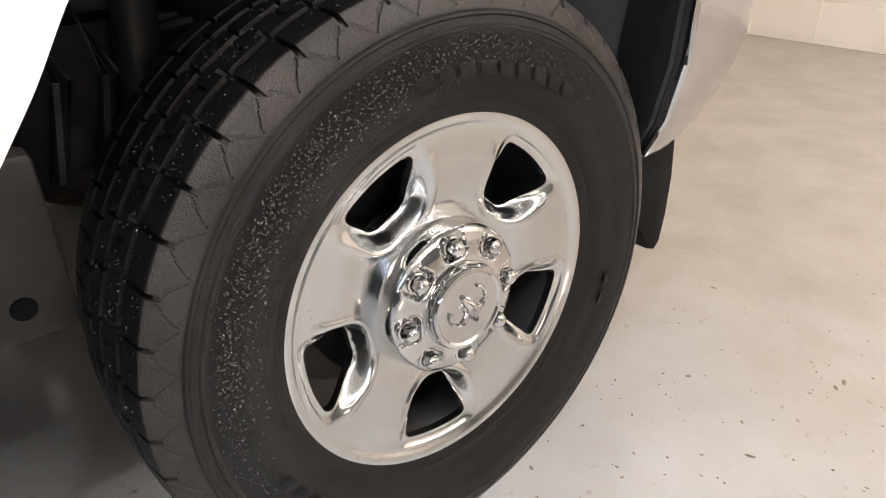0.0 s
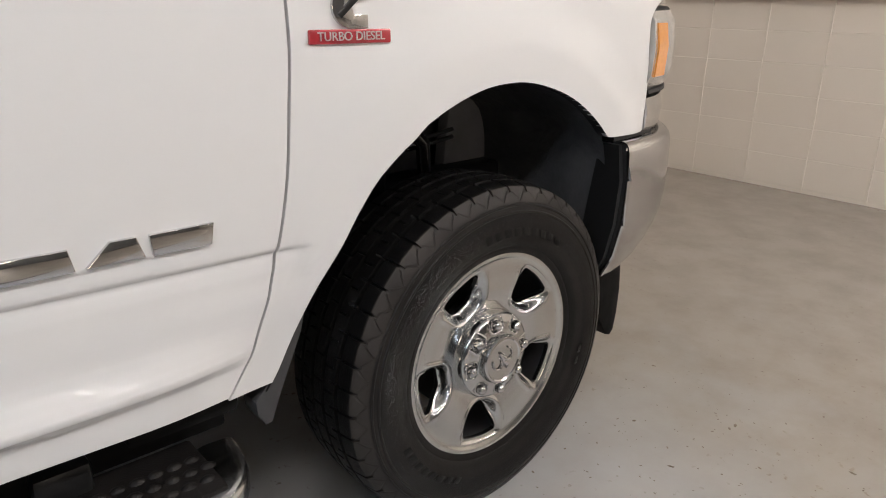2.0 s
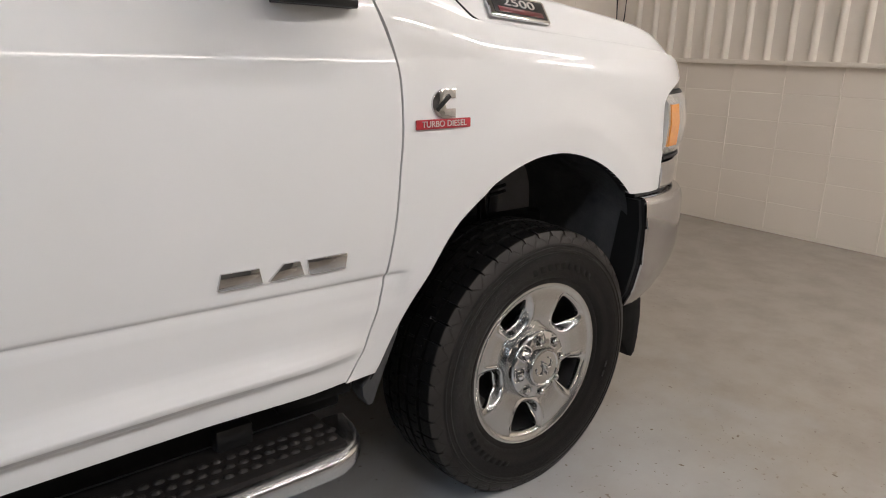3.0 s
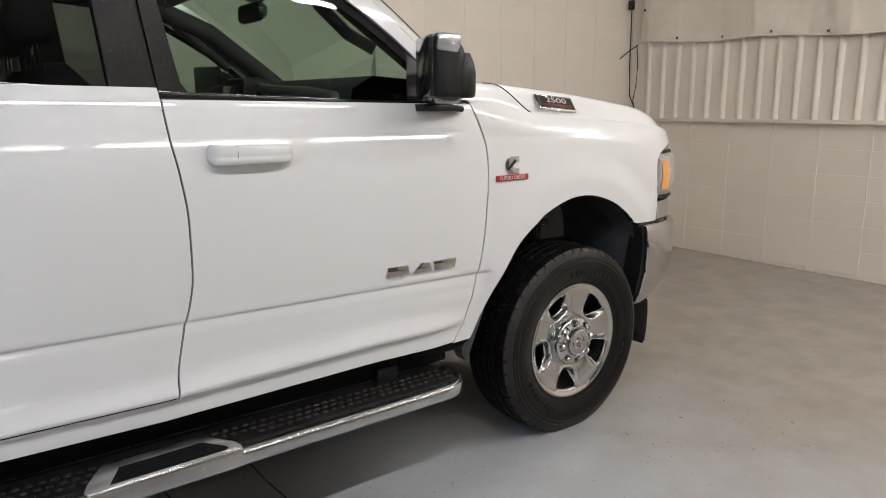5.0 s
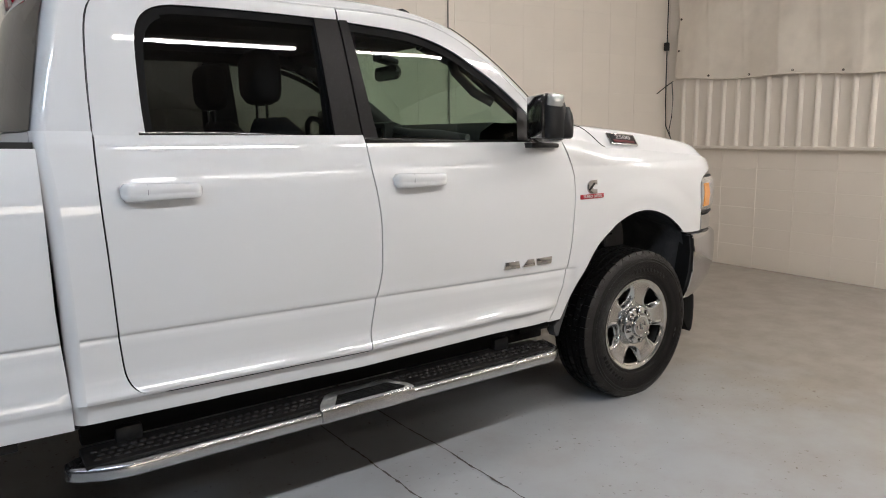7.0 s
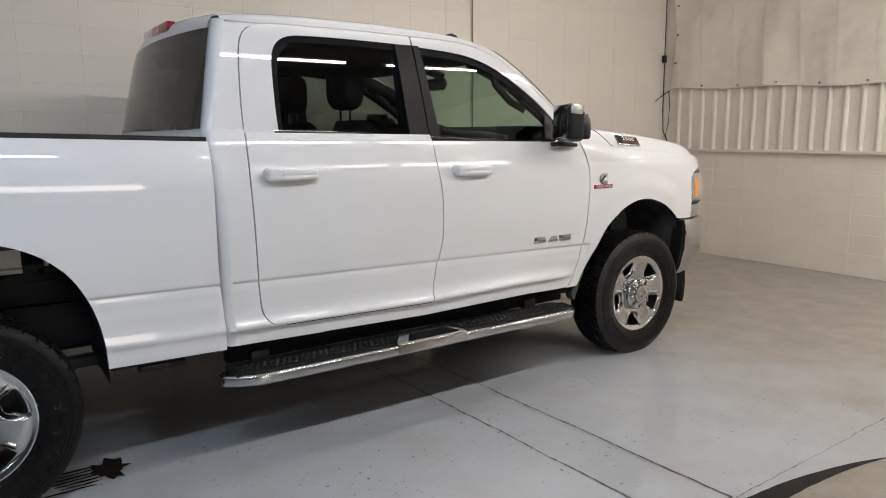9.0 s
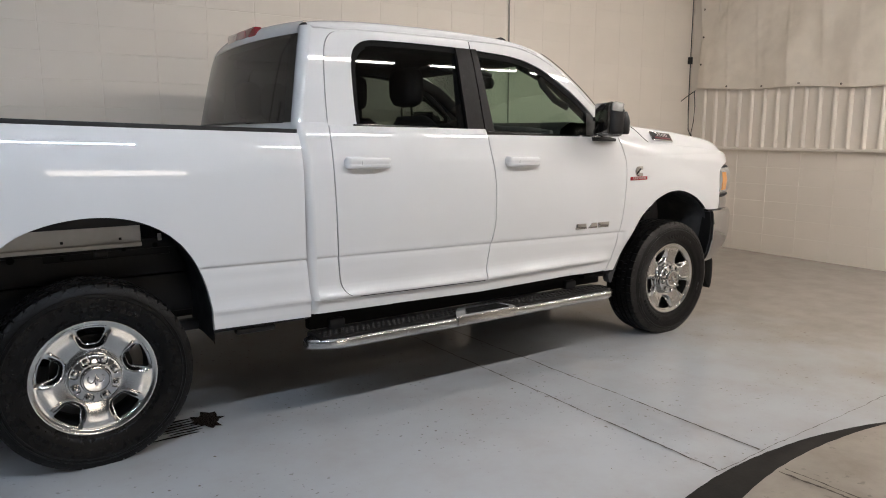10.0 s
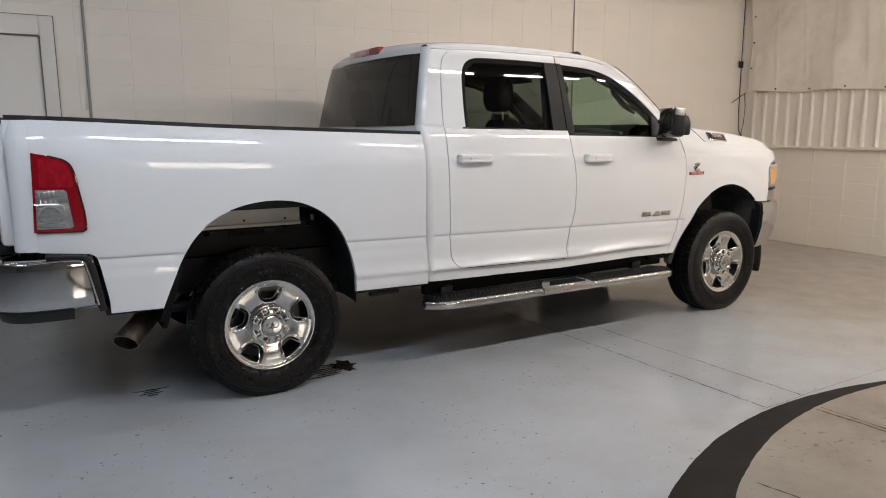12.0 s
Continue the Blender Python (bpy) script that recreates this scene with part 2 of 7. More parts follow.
tone_.color_ramp.elements[1].position, tone_.color_ramp.elements[1].color = 0.62, (0.330, 0.290, 0.246, 1)
nt_.links.new(blot_.outputs["Fac"], tone_.inputs["Fac"])
nt_.links.new(tone_.outputs["Color"], worn_.inputs["B"])
nt_.links.new(rng_.outputs["Result"], worn_.inputs["Factor"])
nt_.links.new(src_, worn_.inputs["A"])
nt_.links.new(worn_.outputs["Result"], bsdf_.inputs["Base Color"])
DISC = mat("bare_concrete", (0.30, 0.264, 0.222), 0.40, 0, 0, 2.4, 0.16, 0.15, 90, 0.3, stain=(0.15, 0.118, 0.088), stain_scale=2.6, stain_amount=0.8, dist=0.002, speck=(0.09, 0.075, 0.06), speck_scale=28, speck_from=0.62)
RING = mat("dark_ring_paint", (0.014, 0.0125, 0.011), 0.6, 0, 0, 6, 0.3, 0.1, 80, 0.2, stain=(0.05, 0.042, 0.034), stain_scale=4, stain_amount=0.4, spec=0.12)
GRIME = mat("crack_dirt", (0.085, 0.068, 0.052), 0.8, 0, 0, 20, 0.5)
JOINT = mat("worn_joint", (0.085, 0.072, 0.06), 0.7, 0, 0, 9, 0.45, stain=(0.05, 0.042, 0.035), stain_scale=5, stain_amount=0.75)
GRIT = mat("floor_grit", (0.19, 0.155, 0.12), 0.8, 0, 0, 6, 0.5, stain=(0.06, 0.05, 0.04), stain_scale=3, stain_amount=0.6)
DUSTY = mat("dusty_liner", (0.075, 0.076, 0.080), 0.42, 0, 0, 9, 0.5, 0.6, 16, 0.3, stain=(0.020, 0.020, 0.021), stain_scale=6, stain_amount=0.8, spec=0.4, dist=0.02)
WET = mat("dark_drip", (0.020, 0.015, 0.012), 0.25, 0, 0, 20, 0.2)
CEIL = mat("ceiling_deck", (0.30, 0.29, 0.28), 0.7, 0, 0, 2, 0.03)
FARWALL = mat("far_wall_paint", (0.16, 0.156, 0.152), 0.6, 0, 0, 2, 0.04, stain=(0.17, 0.165, 0.16), stain_scale=0.8, stain_amount=0.4)
DOORPAINT = mat("door_paint", (0.76, 0.72, 0.66), 0.4, 0, 0, 5, 0.03)
SEALGREY = mat("grey_gasket", (0.16, 0.15, 0.14), 0.7, 0, 0, 8, 0.15)
CABLE = mat("cable_rubber", (0.03, 0.03, 0.03), 0.6)
PIPE = mat("conduit_paint", (0.30, 0.28, 0.25), 0.5)
GLASS_F = glass_mat("clear_green_glass", (0.53, 0.63, 0.55))
GLASS_R = glass_mat("privacy_glass", (0.215, 0.225, 0.215))
GLASS_B = glass_mat("dark_rear_glass", (0.06, 0.062, 0.066), 0.05)
LED_WARM = glow_mat("warm_led_diffuser", (1.09, 0.975, 0.855), STRIP_POWER)
# reduced power for the weaker rows, one of them added fill
DIM_WARM = glow_mat("warm_dim_diffuser", (1.09, 0.975, 0.855), STRIP_POWER * 0.20)
DIM_COOL = glow_mat("cool_dim_diffuser", (0.975, 0.99, 1.02), STRIP_POWER * 0.30)
# strips towards the east wall run brighter, to lift that wall
LED_BRIGHT = glow_mat("bright_warm_diffuser", (1.09, 0.975, 0.855), STRIP_POWER * 1.40)
LED_COOL = glow_mat("cool_led_diffuser", (0.90, 0.99, 1.10), STRIP_POWER)


# ---- mesh helpers ----
def part(name, bm, material, parent=None, label="", smooth=True, angle=38):
    me = bm
    if isinstance(bm, bmesh.types.BMesh):
        me = bpy.data.meshes.new(name)
        bm.to_mesh(me)
        bm.free()
    if smooth and len(me.polygons):
        me.polygons.foreach_set("use_smooth", [True] * len(me.polygons))
        me.set_sharp_from_angle(angle=radians(angle))
    if material and not me.materials:
        me.materials.append(material)
    ob = new(name, me)
    if parent:
        ob.parent = parent
    if label:
        tagged(ob, label)
    return ob


def thing(name, label, category, group="", kind="", at=(0, 0, 0)):
    ob = new(name)
    ob.location = at
    return tagged(ob, label, category, group, kind)


def mirrored(ob, parent=None):
    """The same part on the other side of the truck."""
    c = ob.copy()
    scene.collection.objects.link(c)
    c.matrix_basis = Matrix.Diagonal((1, -1, 1, 1)) @ ob.matrix_basis
    c.parent = parent or ob.parent
    for k in ob.children:
        kc = k.copy()
        scene.collection.objects.link(kc)
        kc.parent = c
    return c


def add_box(bm, c, s, bevel=0.004, m=None, seg=2):
    r = bmesh.ops.create_cube(bm, size=1.0)
    vs = r["verts"]
    bmesh.ops.scale(bm, vec=s, verts=vs)
    if bevel:
        es = list({e for v in vs for e in v.link_edges})
        o = bmesh.ops.bevel(bm, geom=es, offset=min(bevel, min(s) * 0.45), segments=seg, affect="EDGES", profile=0.5)
        vs = list({v for f in o["faces"] for v in f.verts} | {v for v in vs if v.is_valid})
    if m:
        bmesh.ops.transform(bm, matrix=m, verts=vs)
    bmesh.ops.translate(bm, vec=c, verts=vs)
    return vs


def box(c, s, bevel=0.004, m=None):
    bm = bmesh.new()
    add_box(bm, c, s, bevel, m)
    return bm


def add_grid(bm, pts, close_u=False, close_v=False):
    """A sheet of quads through rows of points."""
    rows = [[bm.verts.new(p) for p in r] for r in pts]
    nr, nc = len(rows), len(rows[0])
    for i in range(nr if close_u else nr - 1):
        a, b = rows[i], rows[(i + 1) % nr]
        for j in range(nc if close_v else nc - 1):
            q = (a[j], a[(j + 1) % nc], b[(j + 1) % nc], b[j])
            if len({v for v in q}) == 4:
                bm.faces.new(q)
    return rows


def tube(path, r, n=10, close=False):
    """A round bar along a path of points."""
    bm = bmesh.new()
    add_tube(bm, path, r, n)
    return bm


def add_tube(bm, path, r, n=10):
    P = [Vector(p) for p in path]
    rows = []
    up = Vector((0, 0, 1))
    for i, p in enumerate(P):
        d = (P[min(i + 1, len(P) - 1)] - P[max(i - 1, 0)]).normalized()
        a = d.cross(up)
        if a.length < 0.05:
            a = d.cross(Vector((1, 0, 0)))
        a.normalize()
        b = d.cross(a)
        rr = r[i] if isinstance(r, (list, tuple)) else r
        rows.append([p + a * (rr * math.cos(t)) + b * (rr * math.sin(t)) for t in [2 * math.pi * k / n for k in range(n)]])
    g = add_grid(bm, rows, close_v=True)
    bm.faces.new(g[0])
    bm.faces.new(list(reversed(g[-1])))
    bmesh.ops.recalc_face_normals(bm, faces=bm.faces)


def lathe(profile, n=64, start=0.0):
    """Turns a profile of (radius, y) about the y axis."""
    bm = bmesh.new()
    rows = []
    for k in range(n):
        a = start + 2 * math.pi * k / n
        rows.append([(r * math.cos(a), y, r * math.sin(a)) for r, y in profile])
    add_grid(bm, rows, close_u=True)
    bmesh.ops.remove_doubles(bm, verts=bm.verts, dist=1e-6)
    bmesh.ops.recalc_face_normals(bm, faces=bm.faces)
    return bm


def extrude_outline(outline, y0, y1, bevel=0.0):
    """A plate with an (x, z) outline between two y."""
    bm = bmesh.new()
    vs = [bm.verts.new((x, y0, z)) for x, z in outline]
    f = bm.faces.new(vs)
    r = bmesh.ops.extrude_face_region(bm, geom=[f])
    nv = [v for v in r["geom"] if isinstance(v, bmesh.types.BMVert)]
    bmesh.ops.translate(bm, vec=(0, y1 - y0, 0), verts=nv)
    bmesh.ops.recalc_face_normals(bm, faces=bm.faces)
    if bevel:
        es = [e for e in bm.edges if all(abs(v.co.y - y1) < 1e-6 for v in e.verts)]
        bmesh.ops.bevel(bm, geom=es, offset=bevel, segments=2, affect="EDGES", profile=0.5)
    return bm


def spline(table, smooth=True):
    """A smooth function through (s, value) pairs, without overshoot."""
    xs = np.array([a for a, b in table], float)
    ys = np.array([b for a, b in table], float)
    h = np.diff(xs)
    d = np.diff(ys) / h
    m = np.zeros(len(xs))
    m[0], m[-1] = d[0], d[-1]
    for i in range(1, len(xs) - 1):
        if d[i - 1] * d[i] > 0:
            w1, w2 = 2 * h[i] + h[i - 1], h[i] + 2 * h[i - 1]
            m[i] = (w1 + w2) / (w1 / d[i - 1] + w2 / d[i])

    def fn(x):
        if x <= xs[0]:
            return float(ys[0] + m[0] * (x - xs[0]))
        if x >= xs[-1]:
            return float(ys[-1] + m[-1] * (x - xs[-1]))
        i = int(np.searchsorted(xs, x) - 1)
        t = (x - xs[i]) / h[i]
        return float((2 * t**3 - 3 * t**2 + 1) * ys[i] + (t**3 - 2 * t**2 + t) * h[i] * m[i] + (-2 * t**3 + 3 * t**2) * ys[i + 1] + (t**3 - t**2) * h[i] * m[i + 1])
    return fn


def ss(a, b, x):
    t = min(1.0, max(0.0, (x - a) / (b - a)))
    return t * t * (3 - 2 * t)


# ---- the room ----
floor = thing("floor", "grey painted concrete floor with joints and scuffs", "floor", kind="structure")
bm = bmesh.new()
add_grid(bm, [[(X0 - 0.2 + (X1 - X0 + 0.4) * i / 8, Y0 - 0.2 + (Y1 - Y0 + 0.4) * j / 8, 0) for j in range(9)] for i in range(9)])
bmesh.ops.recalc_face_normals(bm, faces=bm.faces)
g = part("slab", bm, FLOOR, floor, smooth=False)


def ring_sheet(cx, cy, r0, r1, z, n=720, a0=0.0, a1=2 * math.pi, shift=(0, 0), rough=0.004):
    bm = bmesh.new()
    rows = []
    for k in range(n + 1):
        a = a0 + (a1 - a0) * k / n
        q = rough * noise.noise((9 * math.cos(a), 9 * math.sin(a), 0.3)) + rough * noise.noise((40 * math.cos(a), 40 * math.sin(a), 4.0))
        rows.append([(cx + shift[0] + r0 * math.cos(a), cy + shift[1] + r0 * math.sin(a), z), (cx + (r1 + q) * math.cos(a), cy + (r1 + q) * math.sin(a), z)])
    add_grid(bm, rows)
    bmesh.ops.remove_doubles(bm, verts=bm.verts, dist=1e-5)
    bmesh.ops.recalc_face_normals(bm, faces=bm.faces)
    for f in bm.faces:
        if f.normal.z < 0:
            f.normal_flip()
    return bm


part("turntable_disc", ring_sheet(-1.02, -5.60, 0.001, 2.98, 0.008), DISC, floor, "bare worn concrete turntable disc", smooth=False)
part("turntable_ring", ring_sheet(-1.33, -5.417, 2.966, 2.905, 0.004, shift=(0.31, -0.184)), RING, floor, "dark painted ring round the turntable", smooth=False)


def crack(a, b, width, seed, z=0.003):
    """A thin wandering floor joint."""
    rnd = random.Random(seed)
    bm = bmesh.new()
    A, B = Vector((*a, z)), Vector((*b, z))
    d = (B - A)
    s = Vector((-d.y, d.x, 0)).normalized()
    n = max(8, int(d.length / 0.022))
    off = 0
    rows = []
    for i in range(n + 1):
        off = off * 0.85 + rnd.uniform(-0.003, 0.003)
        w = width * rnd.uniform(0.35, 1.25) * (1.7 if rnd.random() < 0.06 else 1)
        c = A + d * (i / n) + s * off
        rows.append([c - s * w / 2, c + s * w / 2])
    add_grid(bm, rows)
    for f in bm.faces:
        f.normal_update()
        if f.normal.z < 0:
            f.normal_flip()
    return bm


for a, b, wd, sd in (((-1.575, -2.49), (-1.66, 1.8), 0.0085, 1), ((-1.235, -2.48), (-1.33, 1.8), 0.0085, 2), ((-1.6, -2.50), (3.78, -2.42), 0.0035, 3)):
    part("floor_joint", crack(a, b, wd, sd), JOINT, floor, smooth=False)
# a broken joint runs on across the turntable
for a, b, wd, sd in (((-1.378, -2.66), (-1.362, -2.92), 0.016, 4), ((-1.362, -2.92), (-1.300, -3.9), 0.012, 5), ((-1.335, -2.66), (-1.315, -3.2), 0.008, 6), ((-2.35, -3.00), (-2.10, -3.95), 0.010, 7)):
    part("floor_crack", crack(a, b, wd, sd, 0.0110), GRIME, floor, "crumbled joint in bare concrete", smooth=False)

tagged(part("ceiling", box(((X0 + X1) / 2, (Y0 + Y1) / 2, ZC + 0.1), (X1 - X0 + 0.6, Y1 - Y0 + 0.6, 0.2), 0), CEIL), "grey steel deck ceiling", "ceiling", kind="structure")
tagged(part("wall_south", box(((X0 + X1) / 2, Y0 - 0.1, ZC / 2), (X1 - X0 + 0.4, 0.2, ZC), 0), FARWALL), "plain grey painted wall", "wall", kind="structure")
tagged(part("wall_west", box((X0 - 0.1, (Y0 + Y1) / 2, ZC / 2), (0.2, Y1 - Y0, ZC), 0), FARWALL), "plain grey painted wall", "wall", kind="structure")
wall_north = thing("wall_north", "cream painted concrete block wall", "wall", kind="structure")
part("backing", box(((X0 + X1) / 2, Y1 + 0.1012, ZC / 2), (X1 - X0 + 0.4, 0.2, ZC), 0), WALL, wall_north)
wall_east = thing("wall_east", "cream painted block wall below corrugated steel", "wall", kind="structure")
part("backing", box((X1 + 0.1012, (Y0 + Y1) / 2, ZC / 2), (0.2, Y1 - Y0, ZC), 0), WALL, wall_east)


def ceiling_light(x, y, z, length, warm, cool):
    t = thing("ceiling_light", "slim white strip light hung from the ceiling, some added as fill", "ceiling light", "strip lights", at=(x, y, z))
    part("housing", box((0, 0, 0.040), (length + 0.04, 0.075, 0.05), 0.01), DOORPAINT, t)
    part("diffuser", box((0, 0, 0.0), (length, 0.042, 0.030), 0.010), warm if x > -2.5 else cool, t, "glowing white diffuser")
    for sx in (-0.4, 0.4):
        part("hanger", tube([(sx * length, 0, 0.06), (sx * length, 0, ZC - z)], 0.004, 8), PIPE, t)
    return t


# rows of strip lights along the truck; both end strips are added, out of view
for x0, x1 in ((-7.4, -5.9), (-4.76, -3.09), (-2.12, -0.90), (-0.50, 0.53), (0.82, 1.95), (2.25, 3.4)):
    ceiling_light((x0 + x1) / 2, -2.83, 2.92, x1 - x0, LED_BRIGHT if x0 > 0.7 else LED_WARM, LED_COOL)
    # dim unseen row over the truck, added as fill for walls and floor
    if -2.5 < x1 < 3 or x1 < -5:
        ceiling_light((x0 + x1) / 2, -0.80, 3.0, x1 - x0, DIM_WARM, DIM_COOL)
for x0, x1 in ((-1.62, -1.19), (-0.93, 0.88), (1.14, 2.94)):
    ceiling_light((x0 + x1) / 2, -5.4, 3.0, x1 - x0, DIM_WARM, DIM_COOL)

# warm-lit window in the far wall
window_1 = thing("window_1", "wide window in the far wall with warm daylight", "window", kind="structure")
part("pane", box((-2.40, Y0 + 0.01, 1.65), (1.86, 0.02, 0.84), 0), glow_mat("warm_daylight", (1.0, 0.84, 0.66), 9.0), window_1, "warm glowing pane")
for c, sz in (((-2.40, Y0 + 0.02, 2.10), (2.0, 0.05, 0.06)), ((-2.40, Y0 + 0.02, 1.20), (2.0, 0.05, 0.06)), ((-3.36, Y0 + 0.02, 1.65), (0.06, 0.05, 0.84)), ((-1.44, Y0 + 0.02, 1.65), (0.06, 0.05, 0.84))):
    part("window_frame", box(c, sz, 0.004), DOORPAINT, window_1)

# ---- the pickup truck: axis along x, front axle at x = 0, right side towards -y ----
truck = thing("pickup_truck", "white crew-cab heavy-duty pickup truck with chrome trim", "pickup truck")
RX = -3.797     # rear axle
AXZ = 0.405


def rake(x):
    return -0.0172 * (x + 1.65)


def rise(x, zz):
    """Height of a body line at x: the rake, and the sill's climb towards the front wheel."""
    return rake(x) + 0.026 * min(1.0, max(0.0, 0.1 + (x + 1.65) / 0.72) if x > -1.722 else 0.0) * ss(-0.30, -0.45, x) * ss(0.80, 0.62, zz)


PROFILE = spline([(0.42, 0.905), (0.46, 0.930), (0.50, 0.944), (0.535, 0.950), (0.56, 0.951), (0.575, 0.954), (0.588, 0.966), (0.598, 0.9765), (0.606, 0.9780), (0.614, 0.9745), (0.63, 0.9640), (0.650, 0.9535), (0.668, 0.9488), (0.69, 0.9475),
                  (0.74, 0.9482), (0.77, 0.9482), (0.79, 0.9466), (0.8045, 0.9440), (0.8085, 0.9446), (0.8125, 0.9486), (0.820, 0.9525), (0.85, 0.9548), (0.90, 0.9580), (1.02, 0.9630), (1.14, 0.9640), (1.22, 0.9625), (1.29, 0.9560),
                  (1.335, 0.9475), (1.36, 0.9418), (1.39, 0.9342), (1.42, 0.9258), (1.446, 0.9170), (1.470, 0.9020), (1.495, 0.8850)])
HOUSE = spline([(1.40, 0.905), (1.46, 0.893), (1.50, 0.885), (1.60, 0.868), (1.75, 0.842), (1.90, 0.812), (1.94, 0.801), (1.965, 0.79), (1.985, 0.775), (2.005, 0.745), (2.02, 0.70)])


def hw(x, z):
    """Half-width of the lower body at x and height z."""
    zz = z - rise(x, z - rise(x, z))
    w = PROFILE(zz)
    # the crease fades out beside the wheels
    low = ss(0.76, 0.70, zz)
    k = max(ss(-0.52, -0.465, x) * (1 - low) + min(1.0, max(0.0, (x + 1.35) / 0.78)) ** 4 * low, ss(-3.30, -3.40, x) * ss(-4.30, -4.18, x), 0.65 * low * ss(-2.765, -2.810, x), low * ss(-4.05, -4.25, x), 0.0)
    if k > 0 and 0.56 < zz < 0.90:
        w = w * (1 - k) + k * (0.951 + (zz - 0.56) * 0.0206)
    # flares round the wheel arches
    for cx, lift, zc in ((0.0, 0.013, 0.50), (RX, 0.0, 0.50)):
        r = math.hypot(x - cx, (z - zc) * 0.95)
        w += lift * ss(0.70, 0.585, r) * ss(1.40, 1.15, z) * (ss(-0.56, -0.26, x) if cx == 0.0 else 1.0)
    if -0.8 < x < 0.2:
        w -= 0.028 * ss(0.82, 0.54, z) * ss(-0.80, -0.52, x)
    # plan taper towards the nose and the tail
    if x > 0.15:
        w -= 0.08 * (x - 0.15) ** 2
    if x > 0.48:
        w -= 0.95 * (x - 0.48) ** 2
    if x < -4.55:
        w -= 0.16 * (-4.55 - x) ** 2 / 0.35
    return w


def hhouse(x, z):
    """Half-width of the cab above the belt."""
    w = HOUSE(z - rake(x) * 0.3)
    if x > -1.3:
        w -= 0.10 * (x + 1.3) ** 2
    return w


def skin(name, patches, parent, fn=hw, flange=0.012, material=None, label="", borders=()):
    """Body panel: sheets of (x, z) rows laid on the side surface, with exact normals, and turned-in edges."""
    verts, faces, normals = [], [], []
    for rows in patches:
        base = len(verts)
        nc = len(rows[0])
        for r in rows:
            for x, z in r:
                e = 0.0015
                dx = (fn(x + e, z) - fn(x - e, z)) / (2 * e)
                dz = (fn(x, z + e) - fn(x, z - e)) / (2 * e)
                n = Vector((-dx, -1.0, -dz))
                verts.append((x, -fn(x, z), z))
                normals.append(n.normalized())
        for i in range(len(rows) - 1):
            for j in range(nc - 1):
                a = base + i * nc + j
                faces.append((a, a + 1, a + nc + 1, a + nc))
    nskin = len(verts)
    for line in borders:
        base = len(verts)
        for x, z in line:
            y = -fn(x, z)
            verts.append((x, y, z))
            verts.append((x, y + flange, z))
            normals.append(None)
            normals.append(None)
        for i in range(len(line) - 1):
            a = base + 2 * i
            faces.append((a, a + 1, a + 3, a + 2))
    me = bpy.data.meshes.new(name)
    me.from_pydata(verts, [], faces)
    me.validate()
    bm = bmesh.new()
    bm.from_mesh(me)
    # outward is -y for the skin faces
    bm.faces.ensure_lookup_table()
    for f in bm.faces:
        if f.verts[0].index < nskin and f.normal.y > 0:
            f.normal_flip()
    bm.to_mesh(me)
    bm.free()
    me.polygons.foreach_set("use_smooth", [True] * len(me.polygons))
    me.materials.append(material or WHITE)
    vn = [tuple(normals[i]) if normals[i] else (0, 0, 0) for i in range(len(verts))]
    me.normals_split_custom_set_from_vertices(vn)
    ob = new(name, me)
    ob.parent = parent
    if label:
        tagged(ob, label)
    return ob


def lin(pts):
    """Piecewise-smooth x(z) or z(x) through points (s, v) in rising s."""
    return spline(sorted(pts))


def zrows(z0, z1, n, extra=(0.575, 0.588, 0.593, 0.598, 0.602, 0.606, 0.610, 0.614, 0.622, 0.63, 0.64, 0.65, 0.66, 0.668, 0.69, 0.77, 0.79, 0.8, 0.8045, 0.8065, 0.8085, 0.8105, 0.8125, 0.816, 0.820, 0.83, 0.85, 1.29, 1.32, 1.335, 1.35, 1.375, 1.39, 1.42, 1.455)):
    zs = {round(z0 + (z1 - z0) * i / n, 5) for i in range(n + 1)}
    zs |= {e for e in extra if z0 + 0.004 < e < z1 - 0.004}
    return sorted(zs)


def rowpatch(zs, xl, xr, n, raked=True):
    """Rows that follow the body's own lines between two edges x(zz)."""
    out = []
    for zz in zs:
        a, b = xl(zz), xr(zz)
        out.append([(x, zz + (rise(x, zz) if raked else 0)) for x in [a + (b - a) * j / n for j in range(n + 1)]])
    return out


def edge_of(rows, side):
    return [r[0] for r in rows] if side == "l" else [r[-1] for r in rows] if side == "r" else rows[0] if side == "b" else rows[-1]


GAP = 0.0029
B_SEAM = lin([(0.588, -1.685), (0.663, -1.672), (0.74, -1.657), (0.812, -1.640), (0.87, -1.624), (0.95, -1.612), (1.10, -1.611), (1.25, -1.626), (1.34, -1.640), (1.42, -1.6455), (1.50, -1.647)])
F_SEAM = lin([(0.50, -0.664), (0.521, -0.648), (0.558, -0.622), (0.596, -0.599), (0.712, -0.562), (0.812, -0.542), (0.862, -0.531), (0.96, -0.516), (1.06, -0.508), (1.163, -0.501), (1.277, -0.505), (1.377, -0.530), (1.45, -0.555)])
R_SEAM = lin([(0.592, -2.52), (0.597, -2.555), (0.61, -2.585), (0.635, -2.608), (0.68, -2.622), (0.75, -2.628), (1.05, -2.640), (1.30, -2.648), (1.42, -2.646), (1.50, -2.640)])
CAB_REAR = lin([(0.45, -2.772), (0.9, -2.776), (1.29, -2.789), (1.45, -2.800), (1.50, -2.800)])

